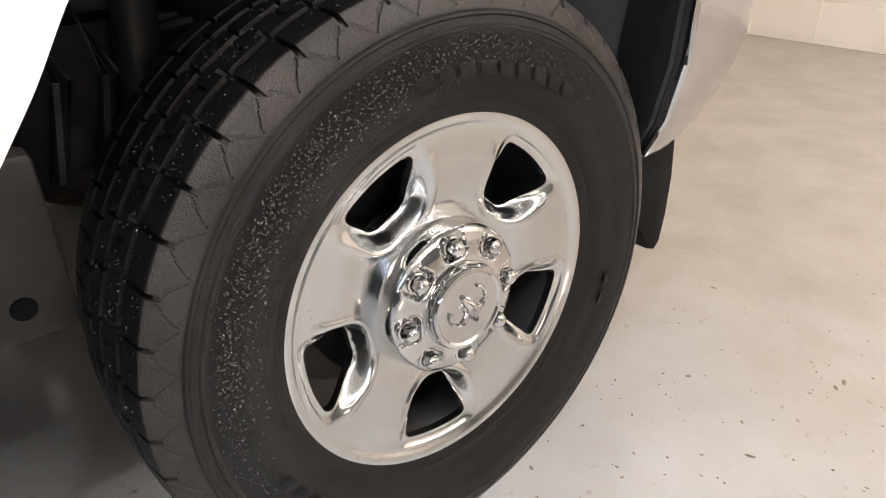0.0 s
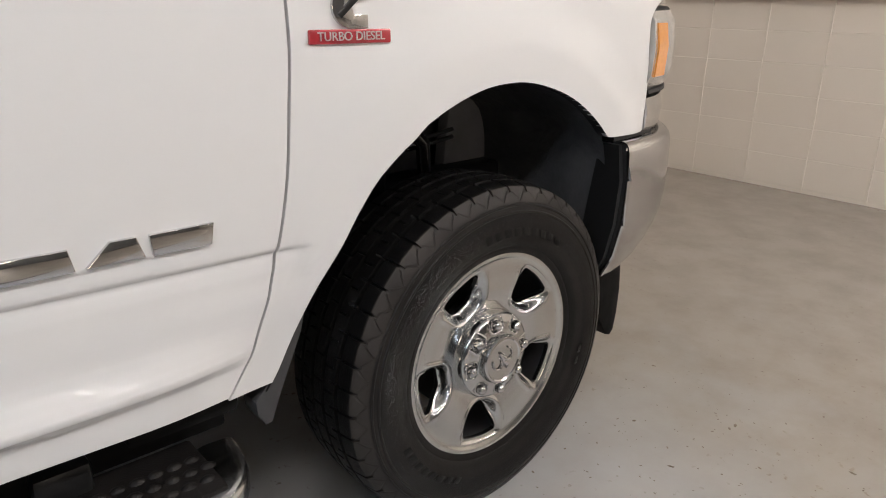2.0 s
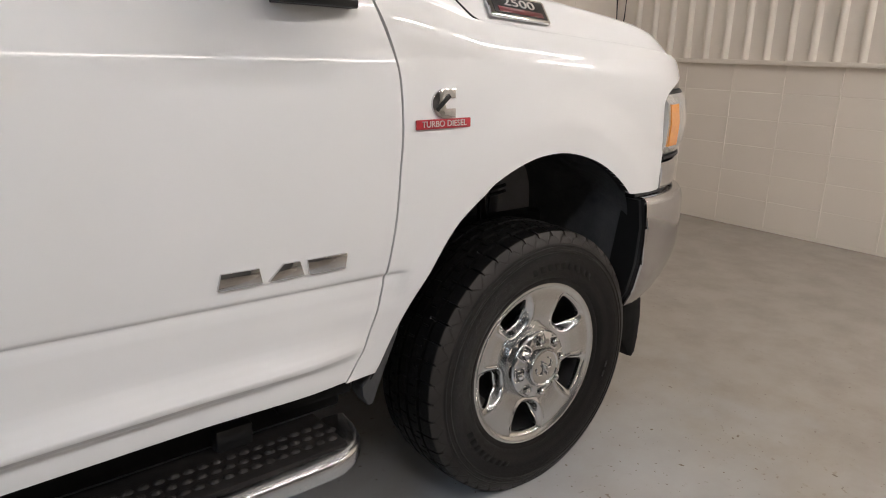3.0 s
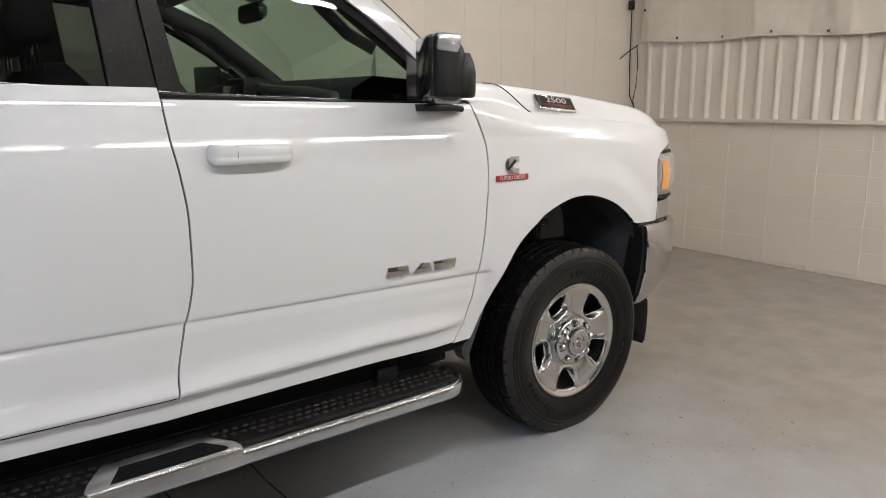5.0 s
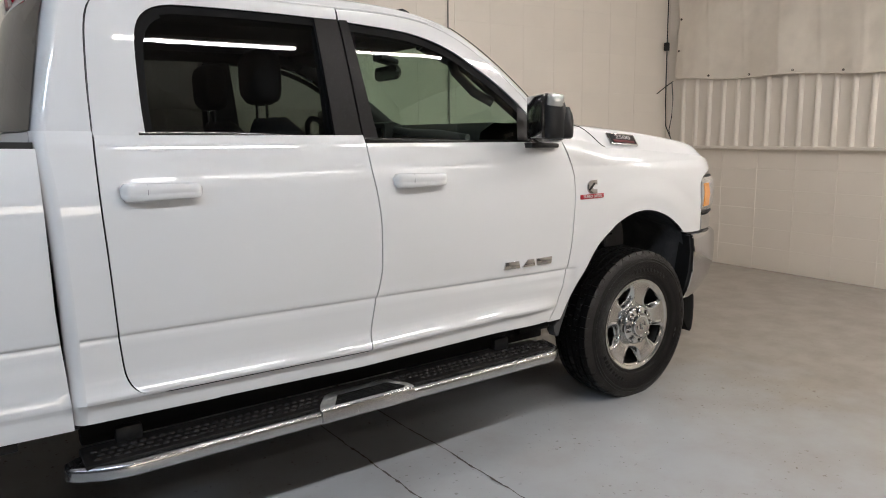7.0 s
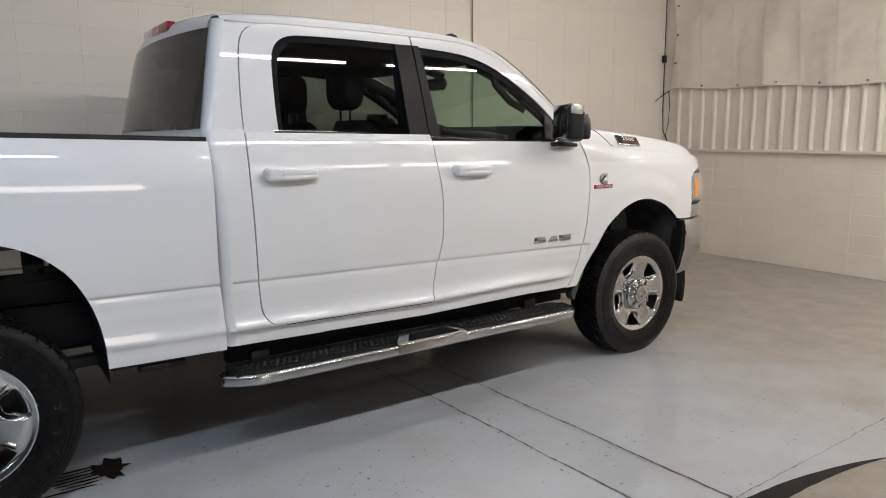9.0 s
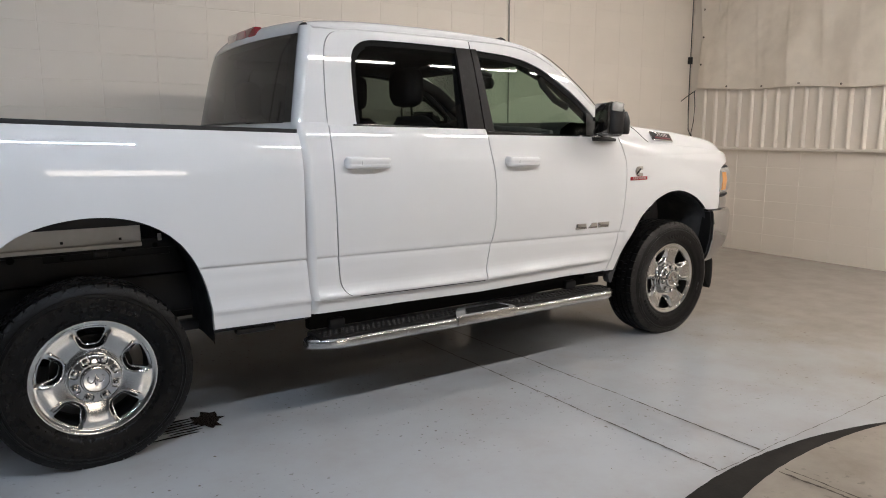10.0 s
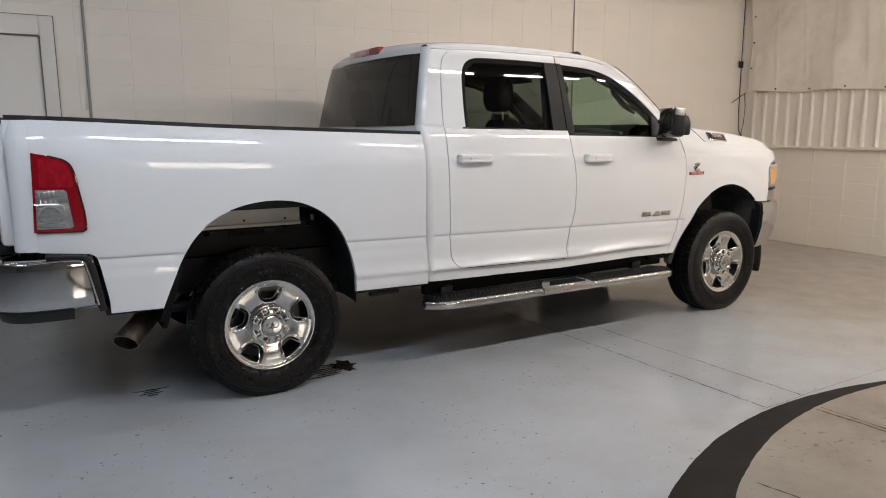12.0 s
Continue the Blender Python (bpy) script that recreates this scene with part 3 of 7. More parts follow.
# front doors and rear doors -------------------------------------------------
R_WIN = [(-2.478, 1.492), (-2.482, 1.60), (-2.480, 1.76), (-2.472, 1.845), (-2.452, 1.892), (-2.418, 1.922), (-2.365, 1.940), (-2.28, 1.945), (-2.05, 1.945), (-1.80, 1.940), (-1.701, 1.936)]
R_OUT = [(-2.641, 1.515), (-2.640, 1.62), (-2.632, 1.78), (-2.622, 1.872), (-2.602, 1.930), (-2.570, 1.962), (-2.515, 1.984), (-2.42, 1.990), (-2.10, 1.992), (-1.80, 1.988), (-1.696, 1.985)]
F_WIN = [(-1.692, 1.935), (-1.56, 1.925), (-1.453, 1.917), (-1.35, 1.904), (-1.249, 1.879), (-1.145, 1.840), (-1.041, 1.786), (-0.93, 1.722), (-0.825, 1.653), (-0.73, 1.580), (-0.665, 1.520)]
F_OUT = [(-1.688, 1.985), (-1.56, 1.984), (-1.42, 1.977), (-1.31, 1.962), (-1.205, 1.934), (-1.10, 1.890), (-0.99, 1.828), (-0.88, 1.757), (-0.77, 1.676), (-0.665, 1.590), (-0.575, 1.500)]


def resample(pts, n):
    P = [Vector((a, b)) for a, b in pts]
    # smooth the polyline by Catmull-Rom, then even steps
    dense = []
    for i in range(len(P) - 1):
        p0, p1, p2, p3 = P[max(i - 1, 0)], P[i], P[i + 1], P[min(i + 2, len(P) - 1)]
        for k in range(8):
            t = k / 8
            dense.append(0.5 * ((2 * p1) + (p2 - p0) * t + (2 * p0 - 5 * p1 + 4 * p2 - p3) * t * t + (3 * p1 - p0 - 3 * p2 + p3) * t**3))
    dense.append(P[-1])
    L = [0.0]
    for a, b in zip(dense, dense[1:]):
        L.append(L[-1] + (b - a).length)
    out = []
    for k in range(n + 1):
        s = L[-1] * k / n
        i = min(max(1, int(np.searchsorted(L, s))), len(L) - 1)
        t = (s - L[i - 1]) / max(1e-9, L[i] - L[i - 1])
        out.append(tuple(dense[i - 1].lerp(dense[i], t)))
    return out


def lerp_rows(a, b, n):
    return [[(p[0] + (q[0] - p[0]) * i / n, p[1] + (q[1] - p[1]) * i / n) for p, q in zip(a, b)] for i in range(n + 1)]


def inset_hhouse(d):
    return lambda x, z: hhouse(x, z) - d


# rear door
zs = zrows(0.596, 1.478, 44)
rows = rowpatch(zs, lambda z: R_SEAM(z) + GAP, lambda z: B_SEAM(z) - GAP, 30)
rear_door = skin("rear_door", [rows], truck, borders=[edge_of(rows, s) for s in "lrbt"])
wi, wo = resample(R_WIN, 48), resample(R_OUT, 48)
fr = lerp_rows(wi, [(x + GAP * 0.6, z) for x, z in wo], 6)
skin("window_frame", [fr, lerp_rows([(-2.641, 1.490), (-2.478, 1.486)], [(-2.641, 1.518), (-2.478, 1.494)], 2)], rear_door, hhouse, borders=[wi, wo])


def window_rows(left, right_x, top, bottom, n=24, m=12):
    """Columns between a window's lower and upper edges."""
    xs = [left + (right_x - left) * i / n for i in range(n + 1)]
    return [[(x, bottom(x) + (top(x) - bottom(x)) * k / m) for x in xs] for k in range(m + 1)]


R_TOP = lin([(-2.484, 1.70), (-2.478, 1.80), (-2.470, 1.855), (-2.452, 1.894), (-2.418, 1.924), (-2.365, 1.942), (-2.28, 1.948), (-2.05, 1.948), (-1.74, 1.938)])
F_TOP = lin([(-1.68, 1.932), (-1.55, 1.928), (-1.453, 1.920), (-1.35, 1.907), (-1.249, 1.882), (-1.145, 1.843), (-1.041, 1.789), (-0.93, 1.725), (-0.825, 1.656), (-0.73, 1.583), (-0.655, 1.515)])
BELT = lin([(-2.70, 1.499), (-2.225, 1.490), (-1.659, 1.462), (-0.790, 1.431), (-0.55, 1.425)])
g = skin("window_glass", [window_rows(-2.480, -1.735, R_TOP, BELT, 30)], rear_door, inset_hhouse(0.016), material=GLASS_R, label="dark tinted rear door glass")
g.visible_shadow = False


def strip(name, x0, x1, zc, h, d0, d1, parent, material, fn=hhouse, n=24, label=""):
    """A moulding along x: height h about zc(x), standing from d0 to d1 outside the surface."""
    bm = bmesh.new()
    rows_ = []
    for i in range(n + 1):
        x = x0 + (x1 - x0) * i / n
        z = zc(x)
        w = fn(x, z)
        rows_.append([(x, -(w + d0), z - h / 2), (x, -(w + d1 * 0.8), z - h / 2), (x, -(w + d1), z - h * 0.25), (x, -(w + d1), z + h * 0.25), (x, -(w + d1 * 0.7), z + h / 2), (x, -(w + d0), z + h / 2)])
    g_ = add_grid(bm, rows_, close_v=True)
    bm.faces.new(g_[0])
    bm.faces.new(list(reversed(g_[-1])))
    bmesh.ops.recalc_face_normals(bm, faces=bm.faces)
    return part(name, bm, material, parent, label)


strip("belt_moulding", -2.50, -1.651, lambda x: BELT(x) - 0.004, 0.022, -0.02, 0.006, rear_door, GLOSSBLACK)


def b_trim(name, x_tl, x_tr, x_bl, x_br, parent, zt=1.938):
    rr = []
    for k in range(13):
        t = k / 12
        a, b = x_bl + (x_tl - x_bl) * t, x_br + (x_tr - x_br) * t
        rr.append([(a + (b - a) * j / 6, BELT(a) + (zt - BELT(a)) * t) for j in range(7)])
    return skin(name, [rr], parent, lambda x, z: hhouse(x, z) + 0.003, material=BLACK_TRIM, borders=[edge_of(rr, s) for s in "lrt"], flange=0.02)


BLACK_TRIM = mat("pillar_trim", (0.0075, 0.0065, 0.0065), 0.40, 0, 0, 20, 0.2, 0.06, 260, 0.3, stain=(0.017, 0.014, 0.0125), stain_scale=6, stain_amount=0.6, spec=0.16)
b_trim("pillar_trim", -1.800, -1.699, -1.768, -1.650, rear_door)

# front door
rows = rowpatch(zrows(0.585, 1.446, 44), lambda z: B_SEAM(z) + GAP, lambda z: F_SEAM(z) - GAP, 34)
front_door = skin("front_door", [rows], truck, borders=[edge_of(rows, s) for s in "lrbt"])
wi, wo = resample(F_WIN, 48), resample(F_OUT, 48)
fr = lerp_rows(wi, [(x, z - GAP * 0.6) for x, z in wo], 6)
skin("window_frame", [fr], front_door, hhouse, borders=[wi, wo])
g = skin("window_glass", [window_rows(-1.62, -0.655, F_TOP, BELT, 30)], front_door, inset_hhouse(0.016), material=GLASS_F, label="clear greenish front door glass")
g.visible_shadow = False
strip("belt_moulding", -1.643, -0.60, lambda x: BELT(x) - 0.004, 0.022, -0.02, 0.006, front_door, GLOSSBLACK)
b_trim("pillar_trim", -1.691, -1.654, -1.642, -1.577, front_door)
# black edge round the front pane and the mirror sail
ed = resample([(x, z - 0.008) for x, z in F_WIN], 40)
ed2 = resample([(x - 0.012, z - 0.034) for x, z in F_WIN], 40)
skin("window_seal", [lerp_rows(ed2, ed, 2)], front_door, inset_hhouse(0.012), material=SEAL)
sail = [[(-0.80, BELT(-0.80)), (-0.62, BELT(-0.62))], [(-0.79, 1.52), (-0.648, 1.505)], [(-0.775, 1.60), (-0.73, 1.575)]]
sail_rows = [[(a[0][0] + (a[1][0] - a[0][0]) * j / 6, a[0][1] + (a[1][1] - a[0][1]) * j / 6) for j in range(7)] for a in sail]
skin("mirror_sail", [sail_rows], front_door, inset_hhouse(0.002), material=BLACK)
ed = resample([(x, z - 0.006) for x, z in R_WIN], 48)
ed2 = [(x + (0.028 if i < 20 else 0.0), z - (0.026 if i >= 10 else 0.004)) for i, (x, z) in enumerate(ed)]
skin("window_seal", [lerp_rows(ed2, ed, 2)], rear_door, inset_hhouse(0.012), material=SEAL)


SEAMGREY = mat("handle_seam", (0.30, 0.30, 0.30), 0.5)


def door_handle(x0, x1, z, parent):
    """Pull handle: a bowed bar with rounded ends, and a shallow cup behind it."""
    bm = bmesh.new()
    n = 22
    rows_ = []
    for i in range(n + 1):
        t = i / n
        x = x0 + (x1 - x0) * t
        bow = 0.034 + 0.010 * math.sin(math.pi * t)
        h = 0.064 - 0.012 * t
        e = min(1.0, min(t, 1 - t) * 13)
        e = math.sqrt(1 - (1 - e) ** 2)
        y = -(hw(x, z) + 0.004)
        hh = h / 2 * (0.45 + 0.55 * e)
        d = bow * (0.35 + 0.65 * e)
        zc = z + rake(x) - rake(x0)
        rows_.append([(x, y + 0.006, zc - hh), (x, y - d * 0.62, zc - hh * 0.98), (x, y - d * 0.86, zc - hh * 0.90), (x, y - d * 0.98, zc - hh * 0.66), (x, y - d * 1.0, zc - hh * 0.30), (x, y - d * 0.955, zc - hh * 0.20), (x, y - d * 0.975, zc - hh * 0.08), (x, y - d * 1.02, zc + hh * 0.2), (x, y - d * 1.0, zc + hh * 0.62), (x, y - d * 0.90, zc + hh * 0.88), (x, y - d * 0.62, zc + hh), (x, y + 0.006, zc + hh * 0.94)])
    g_ = add_grid(bm, rows_, close_v=True)
    bm.faces.new(g_[0])
    bm.faces.new(list(reversed(g_[-1])))
    bmesh.ops.recalc_face_normals(bm, faces=bm.faces)
    h = part("door_handle", bm, WHITE, parent, "white painted pull handle", angle=60)
    xm = x0 + (x1 - x0) * 0.30
    for k in range(6):
        zk = z + (k - 2.5) * 0.0085
        part("seam_line", box((xm, -(hw(xm, z) + 0.0445 - 0.0022 * abs(k - 2.5) ** 1.0), zk), (0.0022, 0.008, 0.0088), 0.0005), SEAMGREY, parent)
    return h


door_handle(-2.588, -2.325, 1.307, rear_door)
door_handle(-1.546, -1.291, 1.290, front_door)


# badges on the front door: three chrome blocks where the maker's name stands
def shape_on_side(name, outline, parent, material, proud=0.007, fn=hw, bevel=0.0015, label=""):
    x, z = outline[0]
    y = -fn(sum(p[0] for p in outline) / len(outline), sum(p[1] for p in outline) / len(outline))
    return part(name, extrude_outline(outline, y + 0.006, y - proud, bevel), material, parent, label, angle=25)


badge = new("maker_badge")
badge.parent = truck
tagged(badge, "chrome name blocks on the door")
Z0 = 0.838
shape_on_side("badge_block", [(-0.960, Z0), (-0.862, Z0), (-0.868, Z0 + 0.034), (-0.951, Z0 + 0.036)], badge, CHROME)
shape_on_side("badge_block", [(-0.848, Z0), (-0.764, Z0), (-0.774, Z0 + 0.034), (-0.812, Z0 + 0.034)], badge, CHROME)
shape_on_side("badge_block", [(-0.752, Z0 - 0.001), (-0.660, Z0 - 0.002), (-0.654, Z0 + 0.033), (-0.756, Z0 + 0.033)], badge, CHROME)

# rocker, cab corner, A-pillar and roof rail ---------------------------------
cab = new("cab_shell")
cab.parent = truck
rk = rowpatch(zrows(0.524, 0.590, 8, (0.553, 0.575)), lambda z: -2.60, lambda z: F_SEAM(z) - GAP, 40)
skin("rocker_panel", [rk], cab, borders=[edge_of(rk, s) for s in "br"], flange=0.05)
crn = rowpatch(zrows(0.522, 1.492, 44), lambda z: CAB_REAR(z) + 0.022, lambda z: (R_SEAM(z) if z > 0.595 else -2.52 + max(0, 0.592 - z) * 3) - GAP, 10)
skin("cab_corner", [crn], cab, borders=[edge_of(crn, s) for s in "rb"], flange=0.02)
# rounded turn from the side into the cab's back
def wrap(x0fn, z0, z1, fn, name, n=26, raked=True):
    bm = bmesh.new()
    rr = []
    for i in range(n + 1):
        zz = z0 + (z1 - z0) * i / n
        x = x0fn(zz)
        z = zz + (rake(x) if raked else 0)
        w = fn(x + 0.022, z)
        R = 0.05
        rr.append([(x + 0.024 - R * math.sin(a) * 0.9, -(w - R + R * math.cos(a)), z) for a in [math.pi / 2 * k / 8 for k in range(9)]] + [(x - 0.02, -(w - 0.16), z)])
    add_grid(bm, rr)
    bmesh.ops.recalc_face_normals(bm, faces=bm.faces)
    return part(name, bm, WHITE, cab)


wrap(CAB_REAR, 0.522, 1.492, hw, "cab_corner_turn")
PIL_REAR = lin([(1.47, -2.800), (1.60, -2.776), (1.80, -2.738), (1.92, -2.712), (1.99, -2.690), (2.02, -2.675)])
pil = [[(PIL_REAR(z) + 0.022 + (wx - PIL_REAR(z) - 0.022) * j / 8, z) for j in range(9)] for z, wx in [(z, lin([(1.48, -2.6445), (1.62, -2.6435), (1.78, -2.636), (1.872, -2.626), (1.93, -2.606), (1.962, -2.575), (1.984, -2.52)])(z)) for z in [1.48 + 0.504 * k / 24 for k in range(25)]]]
skin("c_pillar", [pil], cab, hhouse, borders=[edge_of(pil, "r")])
wrap(PIL_REAR, 1.48, 2.0, hhouse, "c_pillar_turn", raked=False)

ROOFZ = lin([(-2.70, 2.022), (-2.60, 2.052), (-2.45, 2.068), (-2.2, 2.076), (-1.9, 2.074), (-1.6, 2.060), (-1.4, 2.038), (-1.25, 2.006), (-1.18, 1.982)])


def roof_edge(x):
    return spline([(-2.70, 1.996), (-2.515, 1.990), (-2.42, 1.996), (-2.1, 1.998), (-1.69, 1.991), (-1.56, 1.990), (-1.42, 1.983), (-1.31, 1.968), (-1.205, 1.940), (-1.1, 1.896)])(x)


bm = bmesh.new()
rr = []
for i in range(41):
    x = -2.685 + (1.505) * i / 40
    ze, zt = roof_edge(x) + 0.003, ROOFZ(x)
    we = hhouse(x, ze)
    row = []
    for k in range(33):
        a = math.pi * k / 32
        c, s_ = math.cos(a), math.sin(a)
        y = -we * math.copysign(abs(c) ** 0.62, c)
        row.append((x, y, ze + max(0.0, zt - ze) * (s_ ** 0.60)))
    rr.append(row)
add_grid(bm, rr)
bmesh.ops.recalc_face_normals(bm, faces=bm.faces)
part("roof", bm, WHITE, cab)
ditch = [-2.67 + 1.42 * k / 30 for k in range(31)]
part("roof_rail", tube([(x, -hhouse(x, roof_edge(x)) + 0.008, roof_edge(x) + 0.001) for x in ditch], 0.009, 8), WHITE, cab, "white body-coloured roof rail")

# A-pillars: a bar along the edge of the windscreen
A_LINE = [(-1.24, 1.962), (-1.15, 1.930), (-1.04, 1.872), (-0.93, 1.803), (-0.82, 1.726), (-0.71, 1.642), (-0.61, 1.556), (-0.52, 1.470), (-0.46, 1.415)]
bm = bmesh.new()
rr = []
al = resample(A_LINE, 30)
for x, z in al:
    w = hhouse(x, z)
    rr.append([(x - 0.038, -w - 0.001, z - 0.026), (x - 0.012, -w, z - 0.006), (x + 0.010, -w + 0.012, z + 0.010), (x + 0.022, -w + 0.035, z + 0.018), (x + 0.026, -w + 0.07, z + 0.022), (x - 0.02, -w + 0.09, z - 0.03)])
g_ = add_grid(bm, rr, close_v=True)
bmesh.ops.recalc_face_normals(bm, faces=bm.faces)
part("a_pillar", bm, WHITE, cab, angle=70)
part("pillar_moulding", tube([(x + 0.014, -hhouse(x, z) + 0.010, z + 0.015) for x, z in al[3:]], 0.0022, 8), SEAL, cab)
# windscreen
bm = bmesh.new()
rr = []
for x, z in al:
    w = hhouse(x, z) - 0.07
    rr.append([(x + 0.03 + 0.10 * (1 - (k / 8 - 1) ** 2) * 1.0, w * (k / 8 - 1), z + 0.022 + 0.010 * (1 - (k / 8 - 1) ** 2)) for k in range(17)])
add_grid(bm, rr)
g = part("windscreen", bm, GLASS_F, cab, "clear windscreen")
g.visible_shadow = False
# rear glass and back panel
bm = bmesh.new()
rr = []
for k in range(13):
    z = 1.512 + 0.445 * k / 12
    w = hhouse(-2.7, z) - 0.050
    rr.append([(PIL_REAR(z) - 0.026 - 0.075 * (1 - (j / 10 - 1) ** 2), w * (j / 10 - 1), z) for j in range(21)])
add_grid(bm, rr)
bmesh.ops.recalc_face_normals(bm, faces=bm.faces)
part("rear_glass", bm, GLASS_B, cab, "dark tinted rear cab window")
bm = bmesh.new()
rr = []
for z in (0.50, 0.9, 1.3, 1.46, 1.508):
    w = 0.84
    rr.append([((CAB_REAR(z) if z < 1.5 else PIL_REAR(z)) - 0.026 - 0.055 * (1 - (j / 10 - 1) ** 2), w * (j / 10 - 1), z) for j in range(21)])
add_grid(bm, rr)
part("back_panel", bm, WHITE, cab)
bm = bmesh.new()
rr = []
for z, dx in ((1.957, -0.002), (1.985, 0.0), (2.005, 0.006), (2.022, 0.02), (2.03, 0.05)):
    w = hhouse(-2.7, min(z, 1.99)) - 0.05
    rr.append([(PIL_REAR(z) - 0.030 + dx - 0.062 * (1 - (j / 10 - 1) ** 2), w * (j / 10 - 1), z + 0.022 * (1 - (j / 10 - 1) ** 2) * (0.3 + 0.7 * ((z - 1.957) / 0.073))) for j in range(21)])
add_grid(bm, rr)
part("roof_rear_edge", bm, WHITE, cab)
stop = part("stop_lamp", box((-2.758, 0.0, 2.020), (0.05, 0.50, 0.056), 0.012), RED, truck, "red high-level stop lamp")
part("lens_centre", box((-2.768, 0.0, 2.020), (0.046, 0.20, 0.044), 0.008), mat("cargo_lens", (0.55, 0.30, 0.28), 0.15, 0, 1.0), stop)
part("roof_antenna", extrude_outline([(-1.175, 1.95), (-1.165, 2.055), (-1.14, 2.088), (-1.10, 2.097), (-1.065, 2.085), (-1.04, 2.05), (-1.03, 1.93)], -0.340, -0.275, 0.014), BLACK, cab, "black fin antenna")

# front fender, hood ----------------------------------------------------------
ARCH_F = [(-0.568, 0.508), (-0.540, 0.555), (-0.507, 0.623), (-0.464, 0.704), (-0.415, 0.778), (-0.378, 0.838), (-0.333, 0.897), (-0.284, 0.940), (-0.226, 0.980), (-0.155, 1.014), (-0.08, 1.038), (-0.015, 1.047), (0.055, 1.046), (0.135, 1.029), (0.21, 1.002), (0.275, 0.966), (0.33, 0.927), (0.372, 0.892)]
FT = lin([(-0.60, 1.445), (-0.45, 1.436), (-0.33, 1.415), (-0.22, 1.391), (-0.07, 1.376), (0.17, 1.357), (0.35, 1.343), (0.50, 1.328), (0.60, 1.314), (0.70, 1.292), (0.78, 1.258)])
FRONT_X = lin([(0.88, 0.557), (0.95, 0.560), (1.03, 0.557), (1.10, 0.543), (1.16, 0.540), (1.20, 0.575), (1.225, 0.65), (1.245, 0.735), (1.258, 0.78)])


def fender_w(x, z):
    """Fender: rolls over into the hood near its top edge."""
    w = hw(x, min(z, 1.30))
    top = FT(x)
    d = top - z
    if d < 0.10:
        u = (0.10 - d) / 0.10
        w -= 0.042 * u * u * ss(-0.62, -0.40, x) * (1 - 0.75 * ss(0.15, 0.6, x))
    if z > 1.30:
        w -= (hw(x, 1.30) - hw(x, z)) * ss(-0.40, -0.62, x)
    return w


arch = resample(ARCH_F, 40)
# the fender as columns from its lower edge (arch) to its top edge
rear_edge = [(F_SEAM(zz) + GAP, zz + rise(F_SEAM(zz), zz)) for zz in zrows(0.518, 1.447, 34)]
# rear strip between the door seam and the arch
rear_rows = []
RA = lin([(z, x) for x, z in ARCH_F[:9]])
for zz in zrows(0.518, 0.985, 22):
    a = F_SEAM(zz) + GAP
    z_ = zz + rise(a, zz)
    b = RA(z_)
    rear_rows.append([(a + (b - a) * j / 8, zz + rise(a + (b - a) * j / 8, zz)) for j in range(9)])
za = rear_rows[-1][0][1]
seam_up = [p for p in rear_edge if p[1] >= za - 1e-6]
low_line = rear_rows[-1] + [p for p in arch if p[0] > rear_rows[-1][-1][0] + 0.003] + [(0.40, 0.889), (0.48, 0.886), (0.557, 0.884)]
low_line = resample(low_line, 60)
hi_line = [(-0.560, FT(-0.56))] + [(x, FT(x)) for x in [-0.55 + 1.33 * k / 40 for k in range(41)]]
hi_line = resample(hi_line, 60)
left_line = resample([low_line[0]] + [p for p in seam_up if p[1] > za + 0.01 and p[1] < hi_line[0][1] - 0.01] + [hi_line[0]], 40)
right_line = resample([low_line[-1]] + [(FRONT_X(z), z) for z in [0.93, 0.98, 1.03, 1.08, 1.13, 1.17, 1.20, 1.22, 1.235, 1.248]] + [hi_line[-1]], 40)
coons = []
for i in range(41):
    v = i / 40
    row = []
    for j in range(61):
        u = j / 60
        P = [(1 - v) * low_line[j][k] + v * hi_line[j][k] + (1 - u) * left_line[i][k] + u * right_line[i][k]
             - ((1 - u) * (1 - v) * low_line[0][k] + u * (1 - v) * low_line[-1][k] + (1 - u) * v * hi_line[0][k] + u * v * hi_line[-1][k]) for k in (0, 1)]
        row.append(tuple(P))
    coons.append(row)
fender = skin("front_fender", [rear_rows, coons], truck, fender_w, borders=[rear_edge, edge_of(rear_rows, "b"), low_line, right_line], flange=0.014)
lip = resample(ARCH_F + [(0.40, 0.889)], 50)
skin("arch_lip", [lerp_rows(lip, [(x, z) for x, z in lip], 1)], fender, fender_w, borders=[lip], flange=0.03, material=LINER)

# red and chrome engine badge
td = new("engine_badge")
td.parent = truck
tagged(td, "chrome emblem over a red name plate")


def on_fender(ob, cx, cz, fn=fender_w, proud=0.0):
    """Stands a flat part made about the origin (facing -y) on the side surface."""
    e = 0.01
    dx = (fn(cx + e, cz) - fn(cx - e, cz)) / (2 * e)
    dz = (fn(cx, cz + e) - fn(cx, cz - e)) / (2 * e)
    yv = Vector((dx, 1.0, dz)).normalized()
    xv = Vector((1, 0, 0)) - yv * yv.x
    xv.normalize()
    zv = xv.cross(yv)
    m = Matrix((xv, yv, zv)).transposed().to_4x4()
    ob.matrix_basis = Matrix.Translation(Vector((cx, -fn(cx, cz), cz)) - yv * proud) @ m
    return ob


def text_mesh(s, size, depth):
    cu = bpy.data.curves.new("words", "FONT")
    cu.body, cu.size, cu.extrude = s, size, depth
    cu.align_x, cu.align_y = "CENTER", "CENTER"
    tmp = bpy.data.objects.new("words", cu)
    me = bpy.data.meshes.new_from_object(tmp)
    bpy.data.objects.remove(tmp)
    bpy.data.curves.remove(cu)
    me.transform(Matrix.Rotation(radians(90), 4, "X"))
    return me


